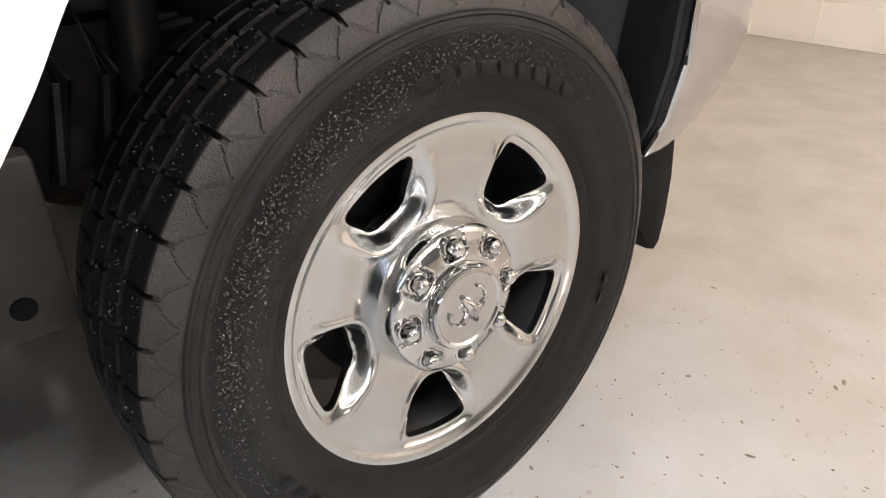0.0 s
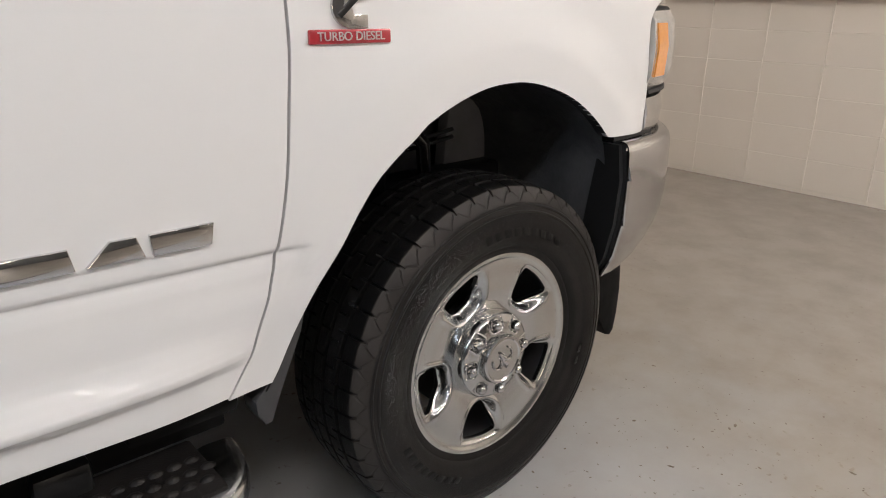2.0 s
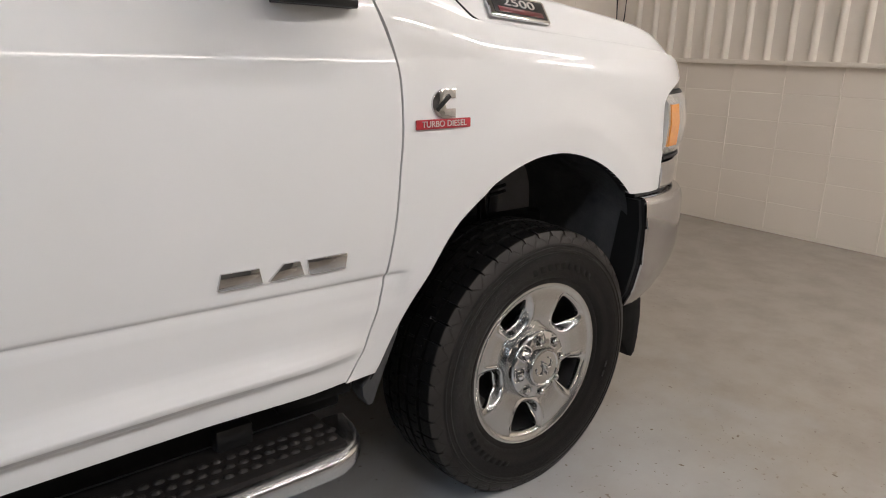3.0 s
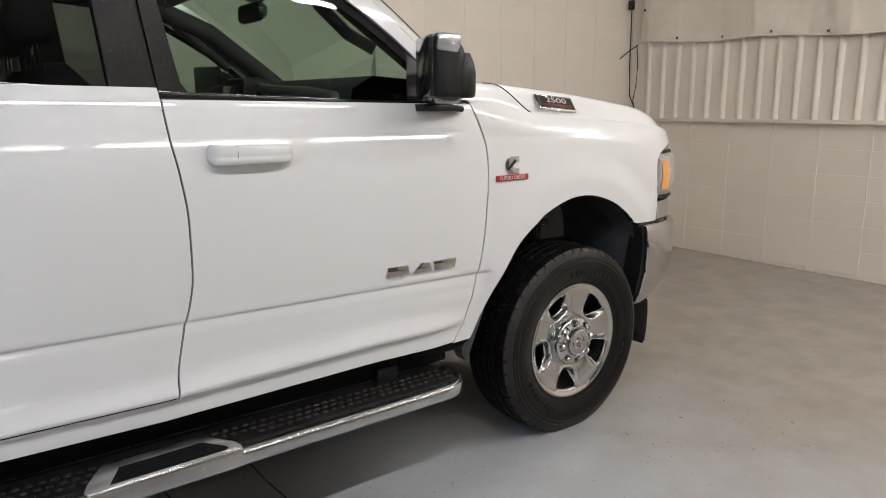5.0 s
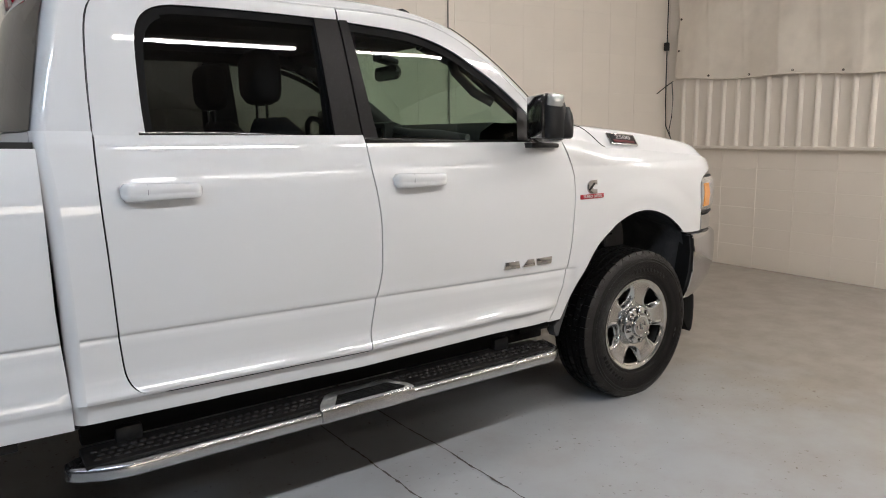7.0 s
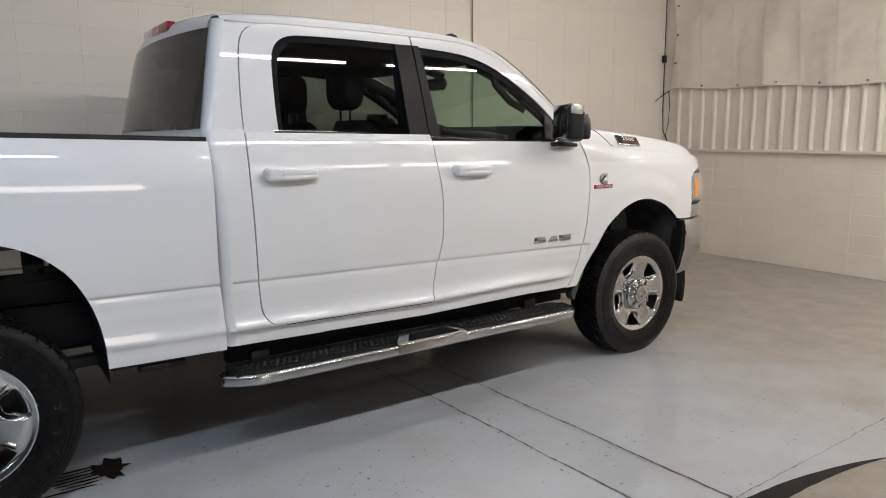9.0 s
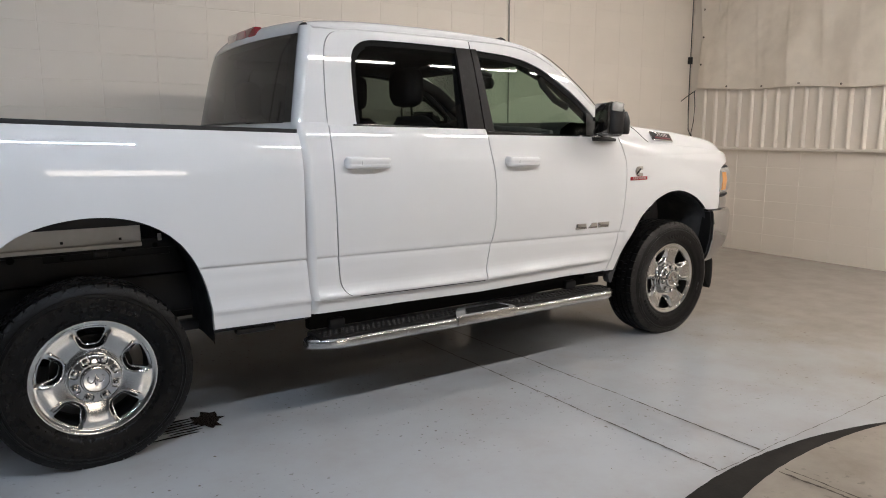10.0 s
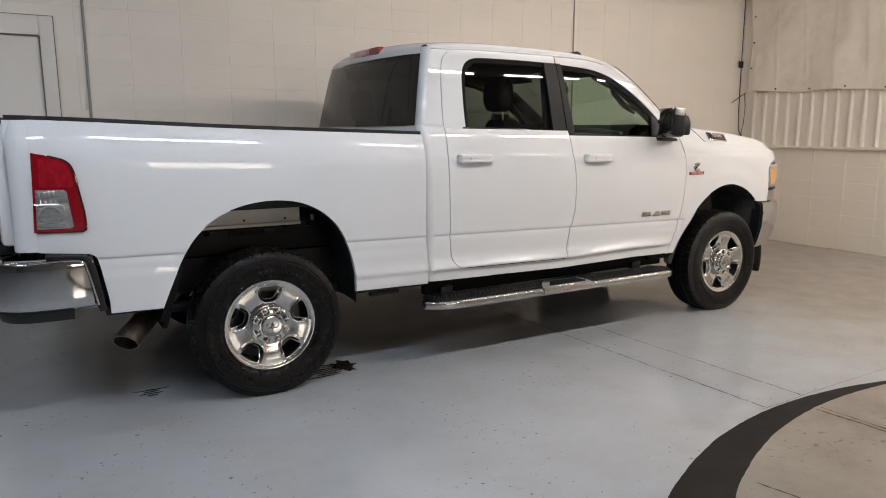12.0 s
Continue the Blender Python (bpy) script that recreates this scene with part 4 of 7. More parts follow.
on_fender(part("name_plate", box((0, -0.003, 0), (0.166, 0.006, 0.0235), 0.0025), REDBADGE, td, "red plate", angle=30), -0.384, 1.149)
w_ = text_mesh("TURBO DIESEL", 0.0205, 0.0012)
w_.transform(Matrix.Diagonal((1.02, 1, 1, 1)))
on_fender(part("lettering", w_, BADGETEXT, td, smooth=False), -0.384, 1.149, proud=0.0068)
emb = []
for k in range(17):
    a = radians(60 + 240 * k / 16)
    emb.append((0.036 * math.cos(a), 0.034 * math.sin(a)))
outl = [(0.036, 0.034), (0.0, 0.034)] + [(0.036 * math.cos(radians(a)) * 0.98, 0.034 * math.sin(radians(a))) for a in range(100, 261, 16)] + [(0.0, -0.034), (0.036, -0.034), (0.036, -0.012), (0.008, -0.012), (0.004, 0.0), (0.008, 0.012), (0.036, 0.012)]
on_fender(part("emblem", extrude_outline(outl, 0.004, -0.006, 0.0015), CHROME, td, "chrome emblem", angle=25), -0.385, 1.196)
on_fender(part("emblem_bar", box((0, -0.007, 0), (0.052, 0.004, 0.010), 0.001, Matrix.Rotation(radians(-40), 4, "Y")), BLACK, td), -0.388, 1.198)

# hood with raised centre and its side shoulder
bm = bmesh.new()
rr = []
CENTRE = lin([(-0.62, 1.530), (-0.29, 1.527), (-0.13, 1.515), (0.07, 1.495), (0.285, 1.464), (0.50, 1.424), (0.60, 1.395), (0.68, 1.360), (0.75, 1.322), (0.85, 1.265), (0.93, 1.19)])


def hood_pt(x, u):
    """Point of the hood at x, u from -1 (right edge) to 1."""
    xe = min(x, 0.78)
    edge_w = fender_w(xe, FT(xe)) - max(0, x - 0.78) * 1.2
    ez = FT(xe) - max(0.0, x - 0.78) * 0.5
    cz = max(CENTRE(x), ez + 0.004)
    a = abs(u)
    # flank: a steep ramp just inside the edge, then nearly flat
    rise = 0.74 * ss(1.004, 0.905, a) + 0.14 * ss(0.93, 0.70, a) + 0.12 * (1 - a * a)
    dip = -0.006 * math.exp(-((a - 0.992) / 0.006) ** 2)
    return (x, u * edge_w, ez + (cz - ez) * rise + dip)


for i in range(61):
    x = -0.60 + 1.53 * i / 60
    row = []
    for k in range(97):
        u = k / 48 - 1
        row.append(hood_pt(x, math.copysign(1 - (1 - abs(u)) ** 1.35, u)))
    rr.append(row)
add_grid(bm, rr)
bmesh.ops.recalc_face_normals(bm, faces=bm.faces)
hood = part("hood", bm, WHITE, truck, angle=80)
# vent plate on the hood's flank with the model number
DARKRED = mat("dark_red_enamel", (0.11, 0.010, 0.014), 0.3, 0, 0.5)
hb = part("vent_badge", box((0, -0.004, 0), (0.228, 0.014, 0.074), 0.015), CHROME, truck, "chrome-framed dark name plate", angle=40)
part("inset", box((0, -0.0105, 0.0), (0.204, 0.004, 0.056), 0.006), BLACK, hb)
part("red_strip", box((0, -0.0122, -0.0165), (0.172, 0.003, 0.016), 0.002), DARKRED, hb)
part("lettering", text_mesh("2500", 0.036, 0.0012), BADGETEXT, hb, smooth=False).matrix_basis = Matrix.Translation((0, -0.0135, 0.008)) @ Matrix.Diagonal((1.75, 1, 0.98, 1))
hb.matrix_basis = Matrix.Translation((-0.068, -0.872, 1.424)) @ Matrix.Rotation(radians(4.5), 4, "Y") @ Matrix.Rotation(radians(2), 4, "Z") @ Matrix.Rotation(radians(-36), 4, "X")
# shut line of the hood's rear corner, its shade drawn as a dark tube
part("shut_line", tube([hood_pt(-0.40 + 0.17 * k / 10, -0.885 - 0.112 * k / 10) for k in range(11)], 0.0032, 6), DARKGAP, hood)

# bed -------------------------------------------------------------------------
ARCH_R = [(-4.356, 0.572), (-4.335, 0.625), (-4.312, 0.68), (-4.288, 0.735), (-4.262, 0.795), (-4.228, 0.86), (-4.183, 0.928), (-4.11, 0.998), (-4.02, 1.054), (-3.90, 1.092), (-3.76, 1.106), (-3.62, 1.089), (-3.50, 1.038), (-3.41, 0.962), (-3.348, 0.868), (-3.310, 0.775), (-3.288, 0.675), (-3.280, 0.60), (-3.277, 0.535)]
RAIL = lin([(-4.95, 1.535), (-4.884, 1.533), (-3.974, 1.495), (-2.804, 1.457)])
BED_F, BED_R = -2.812, -4.888


def bed_w(x, z):
    """Bed side: as the body below, flatter and drawn in at the rail."""
    t = RAIL(x) - z
    zc = 1.24 + rake(x)
    d = z - zc
    zs = z if d < -0.15 else (zc - (0.15 - d) ** 2 / 0.6 if d < 0.15 else zc)
    w = hw(x, zs)
    if t < 0.21:
        u = (0.21 - t) / 0.21
        w -= 0.056 * u ** 2.1
    return w


AL = lin([(z, x) for x, z in ARCH_R[:9]])
AR = lin([(z, x) for x, z in ARCH_R[11:]])
rows_f = []
for zz in zrows(0.512, 0.93, 24):
    b = BED_F + 0.02 * ss(1.0, 0.5, zz)
    a = AR(zz + rake(-3.3))
    rows_f.append([(a + (b - a) * j / 16, zz + rake(a + (b - a) * j / 16)) for j in range(17)])
rows_r = []
NOTCH = lin([(0.53, -4.598), (0.60, -4.602), (0.70, -4.618), (0.78, -4.632), (0.82, -4.645), (0.838, -4.672), (0.846, -4.73), (0.849, -4.86), (0.852, -4.884)])
for zz in zrows(0.532, 0.93, 26):
    a = NOTCH(zz) if zz < 0.852 else BED_R
    b = AL(zz + rake(-4.3))
    rows_r.append([(a + (b - a) * j / 18, zz + rake(a + (b - a) * j / 18)) for j in range(19)])
low = rows_r[-1] + [p for p in resample(ARCH_R, 120) if p[1] > max(rows_r[-1][-1][1], rows_f[-1][0][1]) + 0.004] + rows_f[-1]
up = []
nv = 26
for k in range(nv + 1):
    v = k / nv
    v = 1 - (1 - v) ** 1.15
    up.append([(x, z + (RAIL(x) - z) * v) for x, z in low])
bed = new("cargo_bed")
bed.parent = truck
tagged(bed, "white pickup bed with black rail caps")
archr = resample(ARCH_R, 80)
bed_side = skin("bed_side", [rows_f, rows_r, up], bed, bed_w, borders=[edge_of(rows_f, "r"), edge_of(up, "r"), edge_of(rows_f, "b"), edge_of(rows_r, "b"), edge_of(rows_r, "l"), edge_of(up, "l"), edge_of(up, "t"), archr], flange=0.03)
strip("rail_cap", BED_R - 0.088, BED_F - 0.004, lambda x: RAIL(x) + 0.006, 0.026, -0.09, 0.004, bed, BLACK, bed_w, 30, "black plastic rail cap")
# inner bed box, floor, tailgate
part("bed_liner", box(((BED_F + BED_R) / 2, 0, 1.06), (BED_F - BED_R - 0.06, 1.62, 0.03), 0.004), LINER, bed)
bm = bmesh.new()
inner_rows = []
for k in range(9):
    x = BED_R + 0.03 + (BED_F - BED_R - 0.06) * k / 8
    inner_rows.append([(x, -0.815, RAIL(x) - 0.004), (x, -0.812, 1.30), (x, -0.81, 1.07)])
add_grid(bm, inner_rows)
inner_side = part("inner_side", bm, LINER, bed)
bm = bmesh.new()
add_box(bm, (-3.96, -0.700, 1.085), (0.86, 0.012, 0.26), 0.003)
add_box(bm, (-3.96, -0.710, 0.945), (0.86, 0.028, 0.020), 0.004)
pan = part("wheelhouse_panel", bm, PRIMER, bed, "pale painted inner panel seen over the tyre")
for bx in (-4.10, -3.86, -3.62):
    part("bolt", box((bx, -0.709, 0.975), (0.012, 0.008, 0.012), 0.002), BLACK, pan)
part("front_wall", box((BED_F - 0.02, 0, 1.20), (0.03, 1.75, 0.50), 0.004), WHITE, bed)
tg = part("tailgate", box((-4.985, 0, 1.225), (0.10, 1.655, 0.58), 0.026), WHITE, truck, "white closed tailgate")
part("top_cap", box((-4.975, 0, 1.530), (0.11, 1.655, 0.024), 0.01), BLACK, tg)
part("pull_handle", box((-5.038, 0, 1.36), (0.02, 0.24, 0.07), 0.01), BLACK, tg)
# rear corner post of the bed
bm = bmesh.new()
cr = []
for k in range(28):
    zz = 0.855 + (1.535 - 0.855 - 0.06) * k / 27
    z = zz + rake(BED_R) * 1.0
    w = bed_w(BED_R, min(z, RAIL(BED_R)))
    R = 0.070
    cr.append([(BED_R - 0.094 * math.sin(a), -(w - R + R * math.cos(a)), z) for a in [math.pi / 2 * j / 8 for j in range(9)]] + [(BED_R - 0.096, -0.842, z), (BED_R - 0.030, -0.838, z)])
add_grid(bm, cr)
bmesh.ops.recalc_face_normals(bm, faces=bm.faces)
part("corner_post", bm, WHITE, bed)


# tail lamp: curved lens wrapped round the corner
def lamp_shell(name, outline_rows, d, material, parent, label="", fn=bed_w):
    bm_ = bmesh.new()
    rr_ = []
    for row in outline_rows:
        o = []
        for x, z in row:
            if x >= BED_R:
                o.append((x, -(fn(x, z) + d), z))
            else:
                a = (BED_R - x) / 0.070
                a = min(a, math.pi / 2)
                w_ = fn(BED_R, z) + d
                o.append((BED_R - (0.094 + d) * math.sin(a), -(w_ - 0.070 + 0.070 * math.cos(a)), z))
        rr_.append(o)
    add_grid(bm_, rr_)
    bmesh.ops.recalc_face_normals(bm_, faces=bm_.faces)
    for f in bm_.faces:
        if f.normal.y > 0.2:
            f.normal_flip()
    g_ = [e for e in bm_.edges if e.is_boundary]
    r_ = bmesh.ops.extrude_edge_only(bm_, edges=g_)
    vs_ = [v for v in r_["geom"] if isinstance(v, bmesh.types.BMVert)]
    bmesh.ops.translate(bm_, vec=(0.004, d + 0.012, 0), verts=vs_)
    return part(name, bm_, material, parent, label, angle=30)


TL_R = lin([(1.003, -4.694), (1.015, -4.676), (1.05, -4.676), (1.204, -4.696), (1.29, -4.710), (1.325, -4.725), (1.347, -4.752), (1.358, -4.790), (1.372, -4.84), (1.386, -4.90)])
tail_rows = []
for z in [1.005 + 0.365 * k / 24 for k in range(25)]:
    a, b = -4.894 + 0.034 * (z - 1.0), TL_R(z)
    tail_rows.append([(a + (b - a) * j / 16, z + (0.010 * (1 - j / 16) if z > 1.3 else 0)) for j in range(17)])
tail = lamp_shell("tail_lamp", tail_rows, 0.010, RED, truck, "red tail lamp with a clear lower window")
LAMP_IN = lin([(1.024, -4.729), (1.205, -4.749)])


def lamp_patch(name, z0_, z1_, inset, d, material, label="", nx=40, nz=24, relief=None, edge=LAMP_IN, r=0.013):
    """A lens on the lamp's face with rounded front corners."""
    rr_ = []
    for k in range(nz + 1):
        z = z0_ + (z1_ - z0_) * k / nz
        dz = min(z - z0_, z1_ - z)
        cut = r - math.sqrt(max(0.0, r * r - (r - dz) ** 2)) if dz < r else 0.0
        a, b = -4.884 + 0.034 * (z - 1.0) + inset, edge(z) - inset - cut
        rr_.append([(a + (b - a) * j / nx, -(bed_w(a + (b - a) * j / nx, z) + d + (relief(j / nx, k / nz) if relief else 0.0)), z) for j in range(nx + 1)])
    bm_ = bmesh.new()
    add_grid(bm_, rr_)
    bmesh.ops.recalc_face_normals(bm_, faces=bm_.faces)
    return part(name, bm_, material, tail, label, angle=30)


lamp_patch("brake_lens", 1.218, 1.350, 0.018, 0.0118, RED_BRIGHT, "bright red brake lens", edge=TL_R, nx=60, relief=lambda u, v: 0.0012 * math.sin(v * math.pi))
lamp_patch("window_frame", 1.022, 1.207, 0.0, 0.0115, SILVER, "bright rim of the clear window")
lamp_patch("reverse_lens", 1.142, 1.201, 0.006, 0.0128, SILVER, "clear ribbed lens", nx=72, r=0.009, relief=lambda u, v: 0.0030 * (math.sin(u * math.pi * 6) ** 2) * (1 if u < 0.66 else 0.25) - 0.0040 * math.exp(-((v - 0.5) / 0.5) ** 2))
lamp_patch("turn_lens", 1.028, 1.134, 0.006, 0.0128, SILVER, "clear lens over a bowl reflector", nx=60, nz=36, r=0.010, relief=lambda u, v: -0.016 * ss(1.0, 0.25, math.hypot((u - 0.40) / 0.40, (v - 0.55) / 0.45)) + (0.004 * math.sin(u * 46) if u > 0.80 else 0.0) - 0.004 * math.exp(-((v - 0.12) / 0.06) ** 2))
RIMRED = mat("dark_red_rim", (0.045, 0.002, 0.004), 0.06, 0, 1.0, 50, 0.1)
part("rim_bead", tube([(-4.885, -(bed_w(-4.885, 1.005) + 0.009), 1.005)] + [(TL_R(z) - 0.002, -(bed_w(TL_R(z), z) + 0.0095), z) for z in [1.004 + 0.360 * k / 40 for k in range(41)]] , 0.0050, 8), RIMRED, tail, "dark glossy edge of the lens")
part("divider", tube([(-4.890, -(bed_w(-4.89, 1.138) + 0.014), 1.138), (-4.82, -(bed_w(-4.82, 1.138) + 0.015), 1.138), (-4.748, -(bed_w(-4.748, 1.138) + 0.014), 1.137)], 0.0035, 8), SILVER, tail)


# bumpers -----------------------------------------------------------------------
def sweep(path, section, closed=True):
    """Carries an (out, z) section along a plan path of (x, y), outwards to its right-hand side."""
    bm_ = bmesh.new()
    P = [Vector((*p, 0)) for p in path]
    rr_ = []
    for i, p in enumerate(P):
        d = (P[min(i + 1, len(P) - 1)] - P[max(i - 1, 0)]).normalized()
        n = Vector((d.y, -d.x, 0))
        sec = section(i / (len(P) - 1)) if callable(section) else section
        rr_.append([p + n * o + Vector((0, 0, z)) for o, z in sec])
    g_ = add_grid(bm_, rr_, close_v=closed)
    if closed:
        bm_.faces.new(g_[0])
        bm_.faces.new(list(reversed(g_[-1])))
    bmesh.ops.recalc_face_normals(bm_, faces=bm_.faces)
    return bm_


def both(path):
    return path + [(x, -y) for x, y in reversed(path[:-1])]


FB = resample(both([(0.415, -0.990), (0.50, -0.990), (0.59, -0.976), (0.675, -0.940), (0.755, -0.88), (0.835, -0.79), (0.92, -0.64), (0.985, -0.35), (1.0, 0.0)]), 90)


def fb_section(t):
    """Rolled top edge, nearly flat face, lower edge tucked in and rising towards the nose."""
    e = min(t, 1 - t) * 2
    lift = 0.075 * ss(0.03, 0.26, e)
    sec_ = [(-0.050, 0.866), (-0.024, 0.876), (-0.006, 0.878), (0.006, 0.874), (0.013, 0.865), (0.017, 0.850), (0.0185, 0.83), (0.019, 0.79), (0.0185, 0.74), (0.016, 0.69), (0.010, 0.64), (0.001, 0.60), (-0.012, 0.56), (-0.030, 0.522), (-0.052, 0.490), (-0.072, 0.474), (-0.085, 0.472), (-0.095, 0.480), (-0.06, 0.70)]
    return [(o, z + (lift * (0.70 - z) / 0.23 if z < 0.70 else 0.0)) for o, z in sec_]


fbump = part("front_bumper", sweep(FB, fb_section), BUMPER_CHROME, truck, "chrome wrap-round front bumper", angle=50)
part("air_dam", sweep(FB, [(-0.20, 0.50), (-0.12, 0.49), (-0.17, 0.40), (-0.20, 0.345), (-0.22, 0.35), (-0.21, 0.45)]), BLACK, fbump, "black lower air dam")
part("air_dam_end", extrude_outline([(0.41, 0.52), (0.57, 0.52), (0.598, 0.47), (0.604, 0.40), (0.600, 0.32), (0.590, 0.265), (0.575, 0.250), (0.555, 0.258), (0.520, 0.31), (0.470, 0.39), (0.425, 0.46)], -0.80, -0.895, 0.006), SEAL, fbump)
part("end_trim", sweep(resample([(0.400, -0.985), (0.4145, -0.985)], 2), [(-0.06, 0.87), (-0.002, 0.87), (0.010, 0.78), (0.002, 0.66), (-0.020, 0.56), (-0.052, 0.50), (-0.092, 0.466), (-0.12, 0.48)]), BLACK, fbump)
part("edge_bead", tube([(0.420, -0.996, 0.862), (0.420, -1.010, 0.78), (0.420, -1.004, 0.66), (0.420, -0.984, 0.57), (0.420, -0.95, 0.505)], 0.006, 8), CHROME, fbump)
part("marker", lathe([(0.0, -0.006), (0.006, -0.005), (0.008, 0.0)], 12), AMBER, fbump).matrix_basis = Matrix.Translation((0.412, -0.985, 0.735))

# headlamp at the corner
HL = resample([(0.548, -0.930), (0.62, -0.912), (0.70, -0.888), (0.78, -0.845), (0.85, -0.79), (0.90, -0.73), (0.935, -0.60)], 30)
hlamp = part("headlamp", sweep(HL, lambda t: [(-0.06, 1.185 + 0.01 * t), (0.002, 1.190 + 0.01 * t), (0.022, 1.165), (0.030, 1.10), (0.026, 1.03), (0.008, 0.995), (-0.06, 0.995)]), CLEAR, truck, "clear headlamp with amber side marker", angle=45)
part("side_marker", sweep(HL[1:6], [(0.0, 1.168), (0.0255, 1.160), (0.0345, 1.10), (0.0305, 1.025), (0.0, 1.02)]), AMBER, hlamp, "amber side marker")
part("bezel", sweep(HL[0:22], [(-0.05, 1.205), (-0.004, 1.200), (0.004, 1.192), (-0.05, 1.192)]), BLACK, hlamp)
part("brow", sweep(resample([(0.60, -0.895), (0.68, -0.868), (0.76, -0.825), (0.83, -0.77), (0.88, -0.68)], 14), [(-0.05, 1.250), (-0.004, 1.250), (0.014, 1.238), (0.020, 1.206), (-0.05, 1.205)]), mat("brow_lens", (0.32, 0.32, 0.31), 0.15, 0.4, 0.8), hlamp, "smoked upper lamp")
part("lower_bezel", sweep(HL[2:20], [(-0.05, 0.992), (0.010, 0.988), (0.012, 0.978), (-0.05, 0.975)]), BLACK, hlamp)
part("corner_filler", sweep(resample([(0.562, -0.935), (0.64, -0.915), (0.74, -0.865), (0.83, -0.79)], 12), [(-0.05, 0.972), (0.006, 0.970), (0.014, 0.93), (0.010, 0.885), (-0.05, 0.88)]), CHROME, hlamp, "chrome filler panel")
part("grille", box((0.88, 0, 1.06), (0.06, 1.30, 0.36), 0.03), BLACK, truck, "dark front grille")
part("bumper_gap", sweep(resample([(0.41, -0.955), (0.56, -0.94), (0.66, -0.90), (0.75, -0.82)], 12), [(-0.06, 0.886), (0.004, 0.886), (0.004, 0.874), (-0.06, 0.874)]), BLACK, truck)

# rear bumper
RBP = resample(both([(-4.662, -0.948), (-4.72, -0.962), (-4.83, -0.968), (-4.94, -0.958), (-5.01, -0.93), (-5.065, -0.875), (-5.10, -0.77), (-5.125, -0.40), (-5.13, 0.0)]), 80)
RBP = [(x, -y) for x, y in RBP]
rb = part("rear_bumper", sweep(RBP, [(-0.06, 0.874), (-0.022, 0.881), (-0.006, 0.879), (0.004, 0.872), (0.010, 0.862), (0.0135, 0.848), (0.0142, 0.83), (0.0146, 0.79), (0.0144, 0.74), (0.0135, 0.69), (0.0115, 0.658), (0.006, 0.643), (-0.003, 0.634), (-0.06, 0.628)]), CHROME, truck, "chrome step rear bumper", angle=50)
part("step_pad", sweep(RBP[24:57], [(-0.16, 0.878), (-0.02, 0.889), (-0.012, 0.884), (-0.16, 0.872)]), BLACK, rb, "ribbed black step pad")
part("lower_valance", sweep(RBP[3:78], [(-0.05, 0.632), (-0.008, 0.630), (-0.010, 0.604), (-0.024, 0.576), (-0.06, 0.58)]), BLACK, rb, "black lower valance")
part("end_trim", extrude_outline([(-4.86, 0.897), (-4.702, 0.891), (-4.671, 0.874), (-4.652, 0.824), (-4.635, 0.722), (-4.618, 0.609), (-4.650, 0.605), (-4.660, 0.640), (-4.674, 0.769), (-4.690, 0.850), (-4.706, 0.872), (-4.86, 0.880)], -0.90, -0.976, 0.004), BLACK, rb, "black end cap")
part("edge_bead", tube([(-4.93, -0.972, 0.868), (-4.80, -0.982, 0.872), (-4.722, -0.982, 0.868), (-4.698, -0.980, 0.852), (-4.682, -0.980, 0.79), (-4.668, -0.980, 0.72), (-4.652, -0.978, 0.640)], 0.0050, 8), CHROME, rb)
part("step_riser", box((-5.005, 0, 0.955), (0.09, 1.52, 0.13), 0.012), BLACK, rb, "black plastic step block")
for sy in (-0.70, 0.70):
    part("step_ledge", box((-5.035, sy, 0.955), (0.05, 0.16, 0.012), 0.004), GLOSSBLACK, rb)
for k in range(7):
    part("pad_rib", box((-4.93 - k * 0.012, -0.70 - k * 0.02, 0.892), (0.006, 0.20, 0.006), 0.002, Matrix.Rotation(radians(-28), 4, "Z")), BLACK, rb)
part("hitch", box((-5.02, 0, 0.56), (0.20, 0.40, 0.12), 0.02), FRAME, rb)


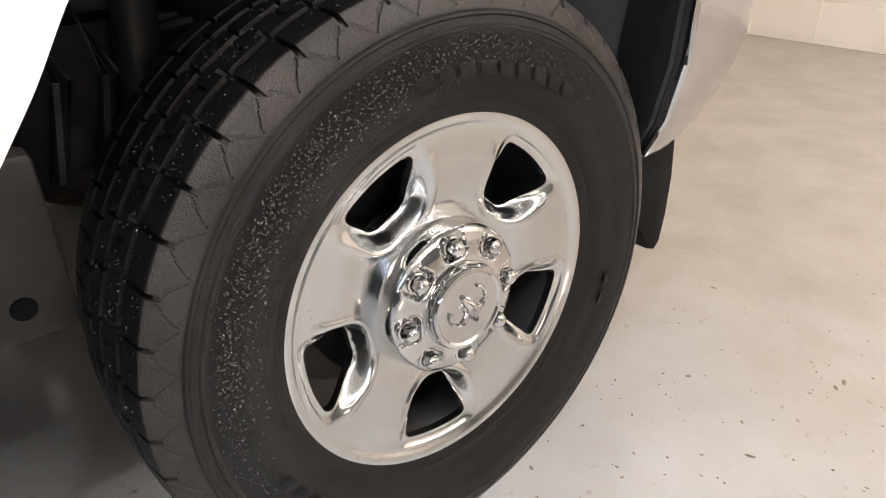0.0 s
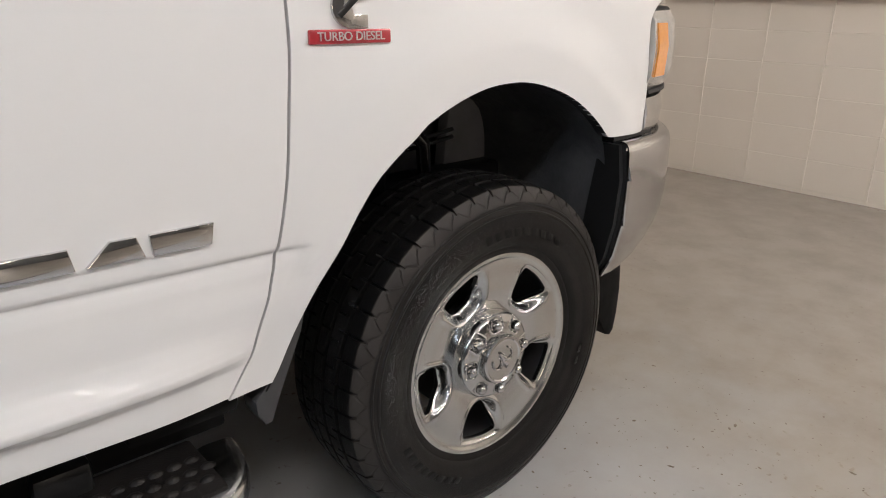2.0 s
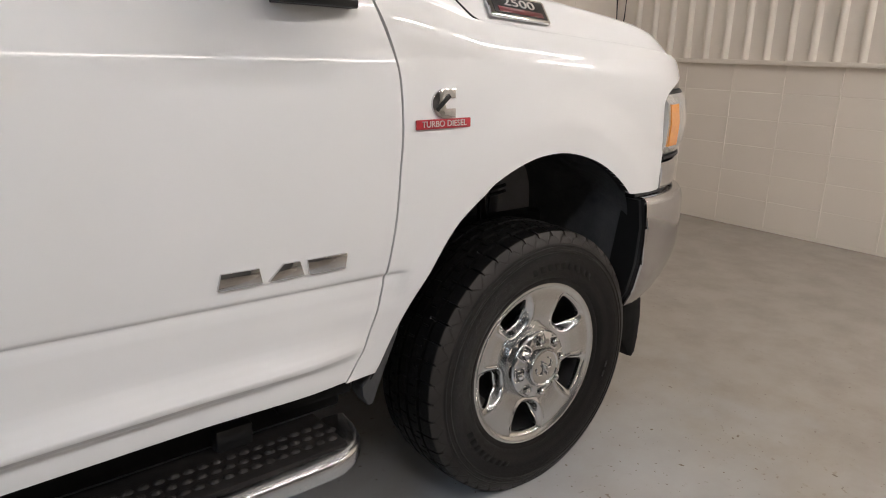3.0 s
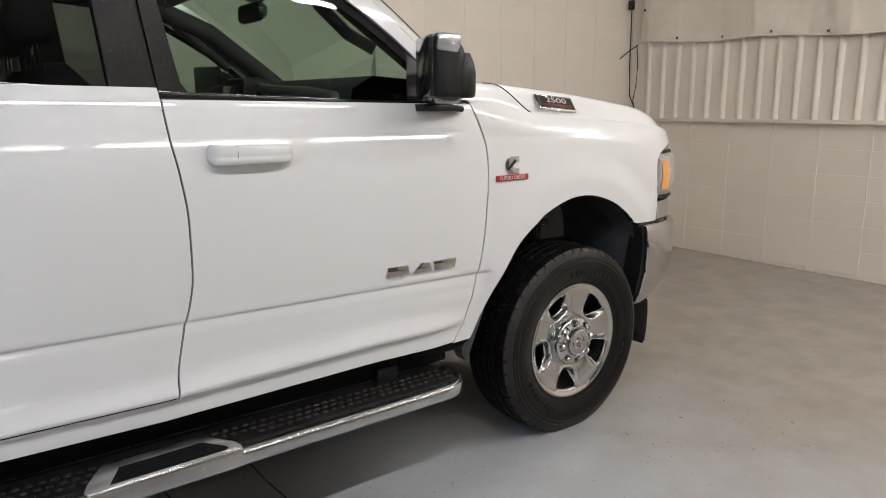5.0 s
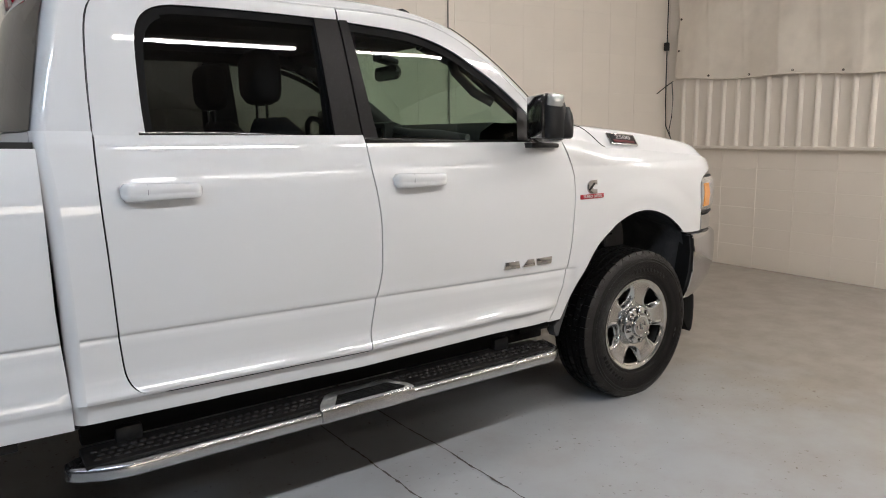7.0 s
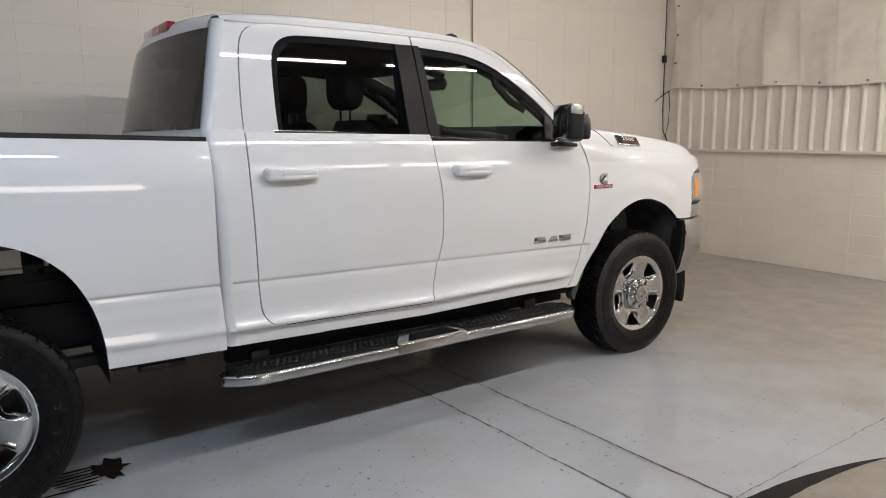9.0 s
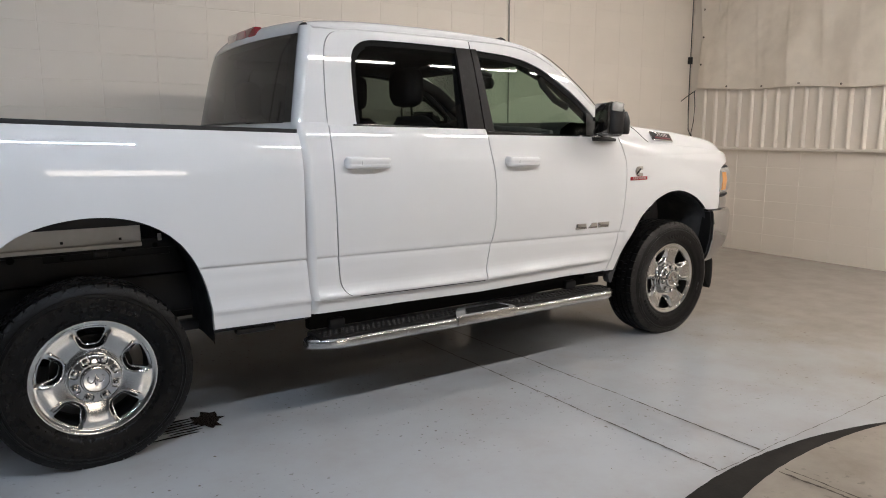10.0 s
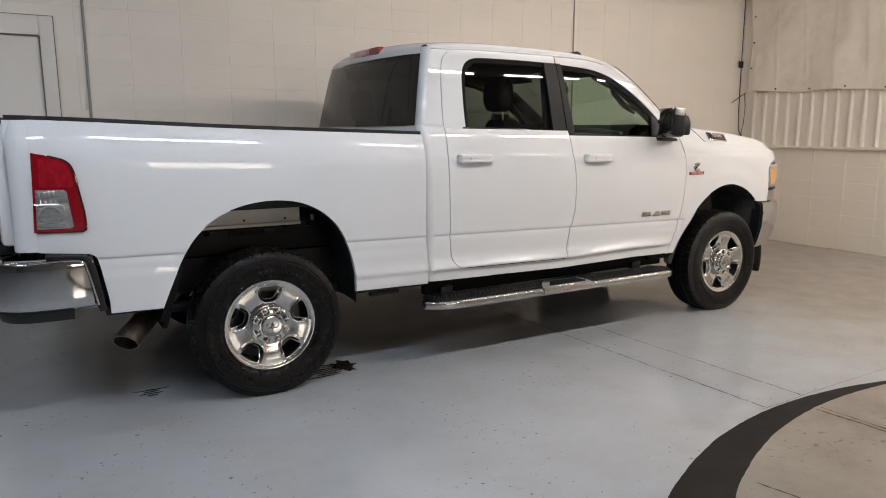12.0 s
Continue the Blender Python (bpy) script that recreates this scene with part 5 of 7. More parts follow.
# wheels ------------------------------------------------------------------------
def tyre_mesh():
    """Highway tyre: five ribs, notched shoulder blocks with V-shaped sipes, ridged sidewalls; flat where it stands."""
    R, pitch = 0.4225, 46
    phases = [0.0, 0.012, 0.108, 0.120] + [0.15 + 0.85 * k / 23 for k in range(23)]
    # (axial position from the outer face -y to the inner, radius)
    prof = [(-0.098, 0.2505), (-0.110, 0.2515), (-0.1145, 0.2555), (-0.1165, 0.2615), (-0.119, 0.267), (-0.1195, 0.272), (-0.124, 0.278), (-0.1285, 0.290), (-0.1345, 0.312), (-0.1372, 0.331), (-0.1382, 0.345),
            (-0.1374, 0.3560), (-0.1392, 0.3585), (-0.1388, 0.3615), (-0.1360, 0.3635), (-0.1342, 0.3715), (-0.1362, 0.3735), (-0.1354, 0.3765), (-0.1322, 0.3785)]
    shoulder = [(-0.1312 + 0.0182 * u - 0.0018 * math.sin(math.pi * u), 0.3822 + 0.0300 * u) for u in [j / 15 for j in range(16)]] + [(-0.1112, 0.4136)]
    ns = len(prof)
    prof = prof + shoulder
    tread = [-0.1080, -0.1045, -0.1005, -0.0965, -0.0925, -0.0885, -0.0845, -0.0805, -0.0770, -0.0735, -0.0718, -0.0642, -0.0625, -0.054, -0.044, -0.034, -0.0265, -0.0248, -0.0162, -0.0145, -0.007, 0.0]
    tread = tread + [-v for v in reversed(tread[:-1])]
    grooves = [(-0.068, 0.0040), (-0.0205, 0.0045), (0.0205, 0.0045), (0.068, 0.0040)]

    def crown(y):
        return R - 0.0068 * (abs(y) / 0.1) ** 2.4

    full = prof + [(y, crown(y)) for y in tread] + [(-y, r) for y, r in reversed(prof)]
    npf = len(full)
    cuts = []
    for i, (y, r) in enumerate(full):
        edge = min(i, npf - 1 - i)
        if any(abs(y - g0) <= gw for g0, gw in grooves):
            cuts.append(("groove", 0))
        elif edge >= ns and abs(y) > 0.073:
            cuts.append(("shoulder", min(1.0, max(0.0, (abs(y) - 0.0735) / 0.0577))))
        elif 0.026 < abs(y) < 0.0632 and edge >= ns:
            cuts.append(("rib", (abs(y) - 0.026) / 0.037))
        elif abs(y) <= 0.0146 and edge >= ns:
            cuts.append(("centre", y / 0.0146))
        else:
            cuts.append(("", 0))
    NA = pitch * len(phases)
    verts = []
    for k in range(NA):
        ph = phases[k % len(phases)]
        a = 2 * math.pi * (k // len(phases) + ph) / pitch
        notch = 0.005 < ph < 0.115
        for (y, r), (kind, q) in zip(full, cuts):
            if kind == "groove":
                r -= 0.0120
            elif kind == "shoulder":
                if notch:
                    r -= 0.0110 * (1 - 0.45 * q) if q < 0.80 else 0.0
                elif 0.74 < q < 0.985 and abs(ph - (0.13 + 0.48 * (q - 0.74) / 0.245)) < 0.026 or 0.80 < q < 0.985 and abs(ph - (0.98 - 0.37 * (q - 0.80) / 0.185)) < 0.026:
                    r -= 0.0046
            elif kind == "rib":
                if notch and q > 0.55 or 0.45 < ph < 0.52 and q < 0.6:
                    r -= 0.0070
            elif kind == "centre" and 0.22 < ph < 0.29:
                r -= 0.0050
            x, z = r * math.cos(a), r * math.sin(a)
            if z < -AXZ:
                y *= 1 + 0.25 * (-AXZ - z)
                z = -AXZ + 0.0005
            verts.append((x, y, z))
    faces = []
    for k in range(NA):
        b, c = k * npf, ((k + 1) % NA) * npf
        for i in range(npf - 1):
            faces.append((b + i, c + i, c + i + 1, b + i + 1))
    me = bpy.data.meshes.new("tyre")
    me.from_pydata(verts, [], faces)
    me.update()
    return me


def slot_d(x, z):
    """Signed distance-like value to the nearest of the five wheel slots (negative inside)."""
    best = 1.0
    for k in range(5):
        a = radians(90 + 72 * k)
        rx, rz = math.cos(a), math.sin(a)
        u = x * rx + z * rz          # along the radius
        v = abs(-x * rz + z * rx)    # across
        # wide outer edge, narrower inner edge, rounded corners
        half = 0.026 + (u - 0.132) * 0.42
        d1 = (v - half) * 0.92
        d2 = math.hypot(x, z) - 0.2140
        d3 = 0.138 - u
        q = 0.012
        m = [d1 + q, d2 + q, d3 + q]
        inside = max(m)
        d = math.sqrt(sum(max(0, t) ** 2 for t in m)) + min(0, inside) - q
        best = min(best, d)
    return best


def wheel_face():
    """Steel wheel disc: raised spokes, dished pockets with cut slots, stepped rim lip."""
    NA, NR = 420, 62
    r0, r1 = 0.094, 0.2465
    pts, keep = [], []
    bm_ = bmesh.new()
    rows_ = []
    base = spline([(0.094, -0.088), (0.118, -0.093), (0.135, -0.098), (0.165, -0.104), (0.195, -0.1065), (0.212, -0.1065), (0.2225, -0.1070), (0.2290, -0.1090), (0.236, -0.1135), (0.2425, -0.1150), (0.2450, -0.1140), (0.2465, -0.109)])
    dval = {}
    for k in range(NA):
        a = 2 * math.pi * k / NA
        row = []
        for i in range(NR + 1):
            r = r0 + (r1 - r0) * i / NR
            x, z = r * math.cos(a), r * math.sin(a)
            d = slot_d(x, z)
            y = base(r)
            if r < 0.222:
                # the pocket is deep towards the hub and comes up to the face at the rim
                dep = ss(0.018, 0.0, d)
                y += dep * (0.030 - 0.024 * ss(0.148, 0.214, r))
                # pressed groove running beside each spoke towards the hub
                y -= 0.0028 * math.exp(-((d - 0.0215) / 0.0045) ** 2) * ss(0.108, 0.13, r) * ss(0.214, 0.19, r)
            v = bm_.verts.new((x, y, z))
            dval[v] = d
            row.append(v)
        rows_.append(row)
    for k in range(NA):
        a, b = rows_[k], rows_[(k + 1) % NA]
        for i in range(NR):
            q = (a[i], b[i], b[i + 1], a[i + 1])
            if max(dval[v] for v in q) > 0.0:
                bm_.faces.new(q)
    # slide the ragged edge of each slot onto its true outline
    for v in list(bm_.verts):
        if not v.link_faces:
            bm_.verts.remove(v)
            continue
    for v in bm_.verts:
        d = dval[v]
        if d < 0.0:
            e = 1e-4
            gx = (slot_d(v.co.x + e, v.co.z) - d) / e
            gz = (slot_d(v.co.x, v.co.z + e) - d) / e
            g2 = gx * gx + gz * gz
            if g2 > 1e-6:
                v.co.x -= d * gx / g2
                v.co.z -= d * gz / g2
    inner = [e for e in bm_.edges if e.is_boundary and 0.12 < math.hypot(e.verts[0].co.x, e.verts[0].co.z) < 0.23]
    r_ = bmesh.ops.extrude_edge_only(bm_, edges=inner)
    bmesh.ops.translate(bm_, vec=(0, 0.012, 0), verts=[v for v in r_["geom"] if isinstance(v, bmesh.types.BMVert)])
    outer = [e for e in bm_.edges if e.is_boundary and math.hypot(e.verts[0].co.x, e.verts[0].co.z) > 0.24]
    r_ = bmesh.ops.extrude_edge_only(bm_, edges=outer)
    bmesh.ops.translate(bm_, vec=(0, 0.03, 0), verts=[v for v in r_["geom"] if isinstance(v, bmesh.types.BMVert)])
    bmesh.ops.recalc_face_normals(bm_, faces=bm_.faces)
    me = bpy.data.meshes.new("rim")
    bm_.to_mesh(me)
    bm_.free()
    return me


def hub_cap_mesh():
    """Domed cap with eight tombstone-shaped nut pockets sunk into it."""
    prof = spline([(0.0585, -0.1310), (0.064, -0.1305), (0.076, -0.1280), (0.088, -0.1245), (0.0945, -0.1215), (0.0985, -0.1175), (0.1010, -0.1120), (0.1022, -0.1040)])
    bm_ = bmesh.new()
    rows_ = []
    NA, NR = 320, 44
    for k in range(NA):
        a = 2 * math.pi * k / NA
        near = round((a - radians(22.5)) / radians(45)) * radians(45) + radians(22.5)
        row = []
        for i in range(NR + 1):
            r = 0.0585 + (0.1022 - 0.0585) * i / NR
            y = prof(r)
            u, v = r * math.cos(a - near) - 0.0835, abs(r * math.sin(a - near))
            qu, qv = abs(u) - 0.0175 + 0.009, v - 0.0180 + 0.009
            d = math.hypot(max(qu, 0), max(qv, 0)) + min(0, max(qu, qv)) - 0.009
            y += (max(-0.1190, y) - y) * ss(0.0010, -0.0030, d) - 0.0012 * math.exp(-((d - 0.0022) / 0.0012) ** 2) * ss(0.101, 0.096, r)
            row.append((r * math.cos(a), y, r * math.sin(a)))
        row += [(0.1030 * math.cos(a), -0.098, 0.1030 * math.sin(a)), (0.1035 * math.cos(a), -0.090, 0.1035 * math.sin(a)), (0.101 * math.cos(a), -0.082, 0.101 * math.sin(a))]
        rows_.append(row)
    add_grid(bm_, rows_, close_u=True)
    bmesh.ops.recalc_face_normals(bm_, faces=bm_.faces)
    me = bpy.data.meshes.new("hub_cap")
    bm_.to_mesh(me)
    bm_.free()
    return me


TYRE_ME, RIM_ME = tyre_mesh(), wheel_face()
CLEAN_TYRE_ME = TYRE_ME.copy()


def wheel(x, y, spin, side=1, rubber=RUBBER):
    """Complete wheel about its own centre; its outer face towards -y."""
    w = new("wheel")
    w.parent = truck
    tagged(w, "black tyre on a five-slot chrome-clad steel wheel")
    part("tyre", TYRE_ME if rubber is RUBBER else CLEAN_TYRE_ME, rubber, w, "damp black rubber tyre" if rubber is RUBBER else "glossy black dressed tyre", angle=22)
    s = Matrix.Rotation(radians(-spin), 4, "Y")
    rim = part("rim", RIM_ME, WHEEL_CHROME, w, "bright chrome-clad rim", angle=35)
    rim.matrix_basis = s @ Matrix.Diagonal((1.05, 1.0, 1.05, 1))
    # barrel and disc take the near-black liner colour, which keeps the slots dark
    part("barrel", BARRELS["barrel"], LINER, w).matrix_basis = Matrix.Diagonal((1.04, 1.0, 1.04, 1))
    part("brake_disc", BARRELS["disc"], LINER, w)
    HUB = Matrix.Diagonal((1.08, 1.0, 1.08, 1))
    cap = part("hub_cap", BARRELS["cap"], CAP_CHROME, w, "domed chrome hub cap", angle=40)
    cap.matrix_basis = s @ HUB
    part("cap_plate", BARRELS["plate"], CAP_CHROME, w, angle=35).matrix_basis = HUB
    part("emblem", BARRELS["emblem"], CHROME, w).matrix_basis = s
    for k in range(8):
        a = radians(22.5 + 45 * k) + radians(spin)
        m = Matrix.Translation((0.0875 * math.cos(a), -0.1195, 0.0875 * math.sin(a)))
        part("lug_nut", BARRELS["lug"], CHROME, w, angle=35).matrix_basis = m
    # raised sidewall marks where the maker's name stands
    for a0, cnt, hgt, sp in ((55, 9, 0.032, 5.6), (-20, 2, 0.032, 6), (205, 8, 0.030, 5.6)):
        for k in range(cnt):
            a = radians(a0 + sp * k)
            m = Matrix.Rotation(-a, 4, "Y") @ Matrix.Translation((0.318, -0.1366, 0)) @ Matrix.Rotation(radians(15), 4, "Z")
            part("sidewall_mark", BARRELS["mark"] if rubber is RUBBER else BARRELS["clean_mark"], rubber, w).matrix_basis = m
    w.matrix_basis = Matrix.Translation((x, y, AXZ)) @ (Matrix.Rotation(math.pi, 4, "Z") if side < 0 else Matrix.Identity(4))
    return w


def me_of(bm_, name):
    me = bpy.data.meshes.new(name)
    bm_.to_mesh(me)
    bm_.free()
    return me


def lug_mesh():
    """Hexagonal nut with a domed end on a round washer face."""
    bm_ = lathe([(0.0, -0.0215), (0.0055, -0.0208), (0.0088, -0.0185), (0.0098, -0.0165)], 18)
    hexa = [(0.0118, 0.002), (0.0118, -0.0155), (0.0095, -0.0172)]
    rr_ = [[(r * math.cos(radians(60 * k)), y, r * math.sin(radians(60 * k))) for r, y in hexa] for k in range(6)]
    add_grid(bm_, rr_, close_u=True)
    rr_ = [[(r * math.cos(radians(15 * k)), y, r * math.sin(radians(15 * k))) for r, y in ((0.0118, -0.0035), (0.0142, -0.0025), (0.0150, 0.002))] for k in range(24)]
    add_grid(bm_, rr_, close_u=True)
    bmesh.ops.recalc_face_normals(bm_, faces=bm_.faces)
    return bm_


BARRELS = {
    "barrel": me_of(lathe([(0.2425, -0.10), (0.228, -0.085), (0.222, -0.03), (0.215, 0.03), (0.222, 0.09), (0.240, 0.12), (0.244, 0.10)], 72), "barrel"),
    "disc": me_of(lathe([(0.0, -0.02), (0.10, -0.02), (0.11, -0.005), (0.17, -0.005), (0.17, 0.03), (0.0, 0.03)], 48), "brake_disc"),
    "cap": hub_cap_mesh(),
    "plate": me_of(lathe([(0.0585, -0.129), (0.0570, -0.142), (0.0545, -0.1465), (0.0500, -0.1475), (0.0475, -0.1445), (0.045, -0.144), (0.0, -0.1455)], 72), "cap_plate"),
    "lug": me_of(lug_mesh(), "lug_nut"),
    "clean_mark": me_of(box((0, 0, 0), (0.030, 0.0007, 0.022), 0.0003), "sidewall_mark"),
    "mark": me_of(box((0, 0, 0), (0.030, 0.0007, 0.022), 0.0003), "sidewall_mark"),
}
bm = bmesh.new()
for sx in (-1, 1):
    add_tube(bm, [(sx * (0.019 + 0.0135 * math.cos(radians(t))), -0.1460, 0.006 + 0.0165 * math.sin(radians(t))) for t in range(-200, 61, 20)], [0.0042 - 0.00015 * k for k in range(14)], 8)
add_tube(bm, [(0, -0.1455, 0.024), (0, -0.1470, 0.006), (0, -0.1465, -0.014), (0, -0.1450, -0.026)], [0.004, 0.0085, 0.0075, 0.004], 10)
BARRELS["emblem"] = me_of(bm, "emblem")

WY = -0.826
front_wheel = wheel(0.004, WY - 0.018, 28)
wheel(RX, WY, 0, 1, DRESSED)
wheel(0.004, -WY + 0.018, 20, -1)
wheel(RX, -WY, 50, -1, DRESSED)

# water beads on the near front tyre
beads = bmesh.new()
rw = random.Random(21)
for k in range(2800):
    a = radians(rw.gauss(135, 48))
    if rw.random() < 0.75:
        r = rw.triangular(0.285, 0.358, 0.340)
        y = -np.interp(r, [0.272, 0.290, 0.312, 0.331, 0.345, 0.3605, 0.3775, 0.39], [0.1195, 0.1285, 0.1345, 0.1375, 0.1385, 0.138, 0.133, 0.129])
        n = Vector((0.15 * math.cos(a), -1, 0.15 * math.sin(a))).normalized()
    else:
        y = rw.uniform(-0.105, 0.03)
        r = 0.4225 - 0.0068 * (abs(y) / 0.1) ** 2.4
        n = Vector((math.cos(a), 0, math.sin(a)))
    q = rw.uniform(0.0005, 0.0013) * (1.5 if rw.random() < 0.12 else 1)
    c = Vector((r * math.cos(a), y, r * math.sin(a)))
    u = n.orthogonal().normalized()
    v = n.cross(u)
    top = beads.verts.new(c + n * q * 0.9)
    r1_ = [beads.verts.new(c + (u * math.cos(t) + v * math.sin(t)) * q * 0.72 + n * q * 0.62) for t in [1.0472 * j for j in range(6)]]
    r2_ = [beads.verts.new(c + (u * math.cos(t) + v * math.sin(t)) * q - n * q * 0.1) for t in [1.0472 * j for j in range(6)]]
    for j in range(6):
        beads.faces.new((top, r1_[j], r1_[(j + 1) % 6]))
        beads.faces.new((r1_[j], r2_[j], r2_[(j + 1) % 6], r1_[(j + 1) % 6]))
WATER = mat("water_beads", (0.05, 0.05, 0.05), 0.04, 0, 1.0, 20, 0.1)
wb_ = part("dew", beads, WATER, None, "small water beads on the tyre", angle=180)
wb_.parent = front_wheel
wb_["kind"] = "stuff"

# water beads on the dark pillar trim
drops = bmesh.new()
for k in range(420):
    t = rw.random() ** 0.7
    x = rw.uniform(-1.80, -1.60) + 0.05 * (1 - t)
    z = BELT(x) + 0.02 + (1.90 - BELT(x)) * t
    y = -(hhouse(x, z) + 0.0035)
    q = rw.uniform(0.0007, 0.0019)
    c = Vector((x, y, z))
    tip = drops.verts.new(c + Vector((0, -q * 0.8, 0.1 * q)))
    rim_ = [drops.verts.new(c + Vector((q * math.cos(a), 0.0003, 1.25 * q * math.sin(a)))) for a in [1.0472 * j for j in range(6)]]
    for j in range(6):
        drops.faces.new((tip, rim_[j], rim_[(j + 1) % 6]))
bmesh.ops.recalc_face_normals(drops, faces=drops.faces)
pd_ = part("dew", drops, WATER, rear_door, "fine water beads on the trim", angle=180)
pd_["kind"] = "stuff"

# wheel wells, chassis ------------------------------------------------------------
def well(pts, y_out, y_in, name, label, material):
    bm_ = bmesh.new()
    P = resample(pts, 48)
    rr_ = []
    for i, (x, z) in enumerate(P):
        wv = 0.006 * math.sin(i * 1.3)
        y_o = max(y_out, 0.019 - hw(x, z)) if x > -1 else y_out
        rr_.append([(x, y_o, z), (x, y_o + 0.02, z + 0.012), (x * 1.0, (y_out + y_in) / 2, z + 0.022 + wv), (x, y_in, z + 0.012)])
    add_grid(bm_, rr_)
    c = bm_.verts.new((sum(p[0] for p in P) / len(P), y_in, P[0][1]))
    bm_.verts.ensure_lookup_table()
    inner_ = [bm_.verts[i * 4 + 3] for i in range(len(P))]
    for a_, b_ in zip(inner_, inner_[1:]):
        bm_.faces.new((a_, b_, c))
    return part(name, bm_, material, truck, label, angle=60)


front_well = well([(x * 1.005, z + 0.004) for x, z in ARCH_F[2:]] + [(0.402, 0.80), (0.402, 0.60), (0.42, 0.44)], -0.945, -0.42, "front_wheel_liner", "dusty black plastic wheel-arch liner", DUSTY)
part("liner_patch", box((-0.02, -0.72, 1.035), (0.36, 0.34, 0.02), 0.01, Matrix.Rotation(radians(-4), 4, "Y")), DUSTY, front_well)
part("inner_panel", extrude_outline([(0.235, 0.735), (0.50, 0.735), (0.50, 1.0), (0.30, 1.03), (0.262, 0.95), (0.246, 0.84)], -0.46, -0.50, 0.012), mat("grey_inner_panel", (0.17, 0.17, 0.175), 0.55, 0, 0, 8, 0.25, 0.3, 30, stain=(0.09, 0.085, 0.08), stain_scale=7, stain_amount=0.6), front_well, "grey inner fender panel")
part("spring_tower", tube([(-0.10, -0.55, 0.5), (-0.08, -0.55, 1.0)], [0.07, 0.06], 14), FRAME, front_well)
part("shock", tube([(-0.26, -0.60, 0.45), (-0.20, -0.60, 1.02)], [0.03, 0.03], 12), LINER, front_well)
for dz in (0.0, 0.020):
    part("steel_line", tube([(0.02, -0.60, 0.845 + dz), (0.10, -0.60, 0.852 + dz), (0.18, -0.60, 0.862 + dz)], 0.006, 8), WHEEL_CHROME, front_well, "bare steel line")
part("coil_spring", tube([(-0.14 + 0.075 * math.cos(t), -0.50 + 0.075 * math.sin(t), 0.52 + 0.0130 * t) for t in [0.35 * k for k in range(100)]], 0.011, 8), FRAME, front_well)
part("upper_arm", tube([(-0.42, -0.50, 0.93), (-0.20, -0.56, 0.97), (-0.02, -0.60, 0.95), (0.06, -0.62, 0.86), (0.07, -0.62, 0.70)], [0.02, 0.024, 0.024, 0.02, 0.018], 12), GLOSSBLACK, front_well)
for sx in (-0.36, -0.30):
    part("hose", tube([(sx, -0.56, 0.56), (sx + 0.03, -0.60, 0.70), (sx - 0.01, -0.58, 0.82), (sx + 0.04, -0.54, 0.98)], 0.012, 8), BLACK, front_well)
part("arm_bracket", box((-0.70, -0.600, 0.50), (0.62, 0.05, 0.255), 0.012), mat("dusty_steel", (0.045, 0.043, 0.041), 0.5, 0, 0, 9, 0.4, 0.5, 20, stain=(0.10, 0.085, 0.065), stain_scale=9, stain_amount=0.5), front_well, "dusty steel bracket with a round hole")
# the hole is a flat near-black disc, its inner shade given by colour
part("bracket_hole", lathe([(0.0, -0.002), (0.016, -0.002), (0.018, 0.002)], 16), SEAL, front_well).matrix_basis = Matrix.Translation((-0.454, -0.6255, 0.425))
rear_well = well([(x, z + 0.004) for x, z in ARCH_R[12:]] + [(-3.277, 0.46)], -0.935, -0.55, "rear_wheel_liner", "black inner wheel well", LINER)
part("liner_rear_edge", extrude_outline([(-4.378, 0.50), (-4.352, 0.57), (-4.287, 0.735), (-4.260, 0.80), (-4.248, 0.80), (-4.256, 0.73), (-4.312, 0.60), (-4.345, 0.50)], -0.70, -0.932, 0.005), SEAL, rear_well)
part("mud_liner", box((-4.292, -0.72, 0.66), (0.03, 0.40, 0.42), 0.01, Matrix.Rotation(radians(17), 4, "Y")), SEAL, rear_well)
chassis = new("chassis")
chassis.parent = truck
tagged(chassis, "black steel ladder frame and underbody")
for sy in (-1, 1):
    part("frame_rail", box((-2.1, sy * 0.52, 0.66), (5.6, 0.08, 0.20), 0.012), FRAME, chassis)
    part("rear_rail", box((-3.85, sy * 0.56, 0.86), (1.9, 0.07, 0.18), 0.012), FRAME, chassis)
    part("leaf_spring", box((RX, sy * 0.62, 0.50), (1.3, 0.07, 0.05), 0.01), FRAME, chassis)
part("bracket", box((-3.66, -0.600, 0.905), (0.55, 0.012, 0.07), 0.004), FRAME, chassis)
part("well_rail", box((-3.80, -0.640, 0.935), (0.98, 0.02, 0.05), 0.006), FRAME, chassis)
# holes are flat discs in the seam-shade colour, not cut through
for hx, hz, hr in ((-4.06, 0.905, 0.016), (-3.92, 0.930, 0.010), (-3.86, 0.895, 0.008), (-3.60, 0.915, 0.009), (-3.46, 0.925, 0.012)):
    part("rail_hole", lathe([(0.0, -0.002), (hr, -0.002), (hr, 0.002)], 12), DARKGAP, chassis).matrix_basis = Matrix.Translation((hx, -0.652, hz))
part("brake_hose", tube([(-4.05, -0.66, 0.98), (-3.98, -0.67, 0.93), (-3.90, -0.66, 0.955), (-3.80, -0.67, 0.945), (-3.66, -0.665, 0.965)], 0.006, 8), BLACK, chassis)
for hx in (-4.12, -3.74, -3.44):
    part("clip", box((hx, -0.668, 0.965), (0.018, 0.012, 0.035), 0.003), PRIMER, chassis)
# slot drawn as a black block, dark by colour
part("slot_hole", box((-3.70, -0.654, 0.900), (0.06, 0.012, 0.03), 0.004), BLACK, chassis)
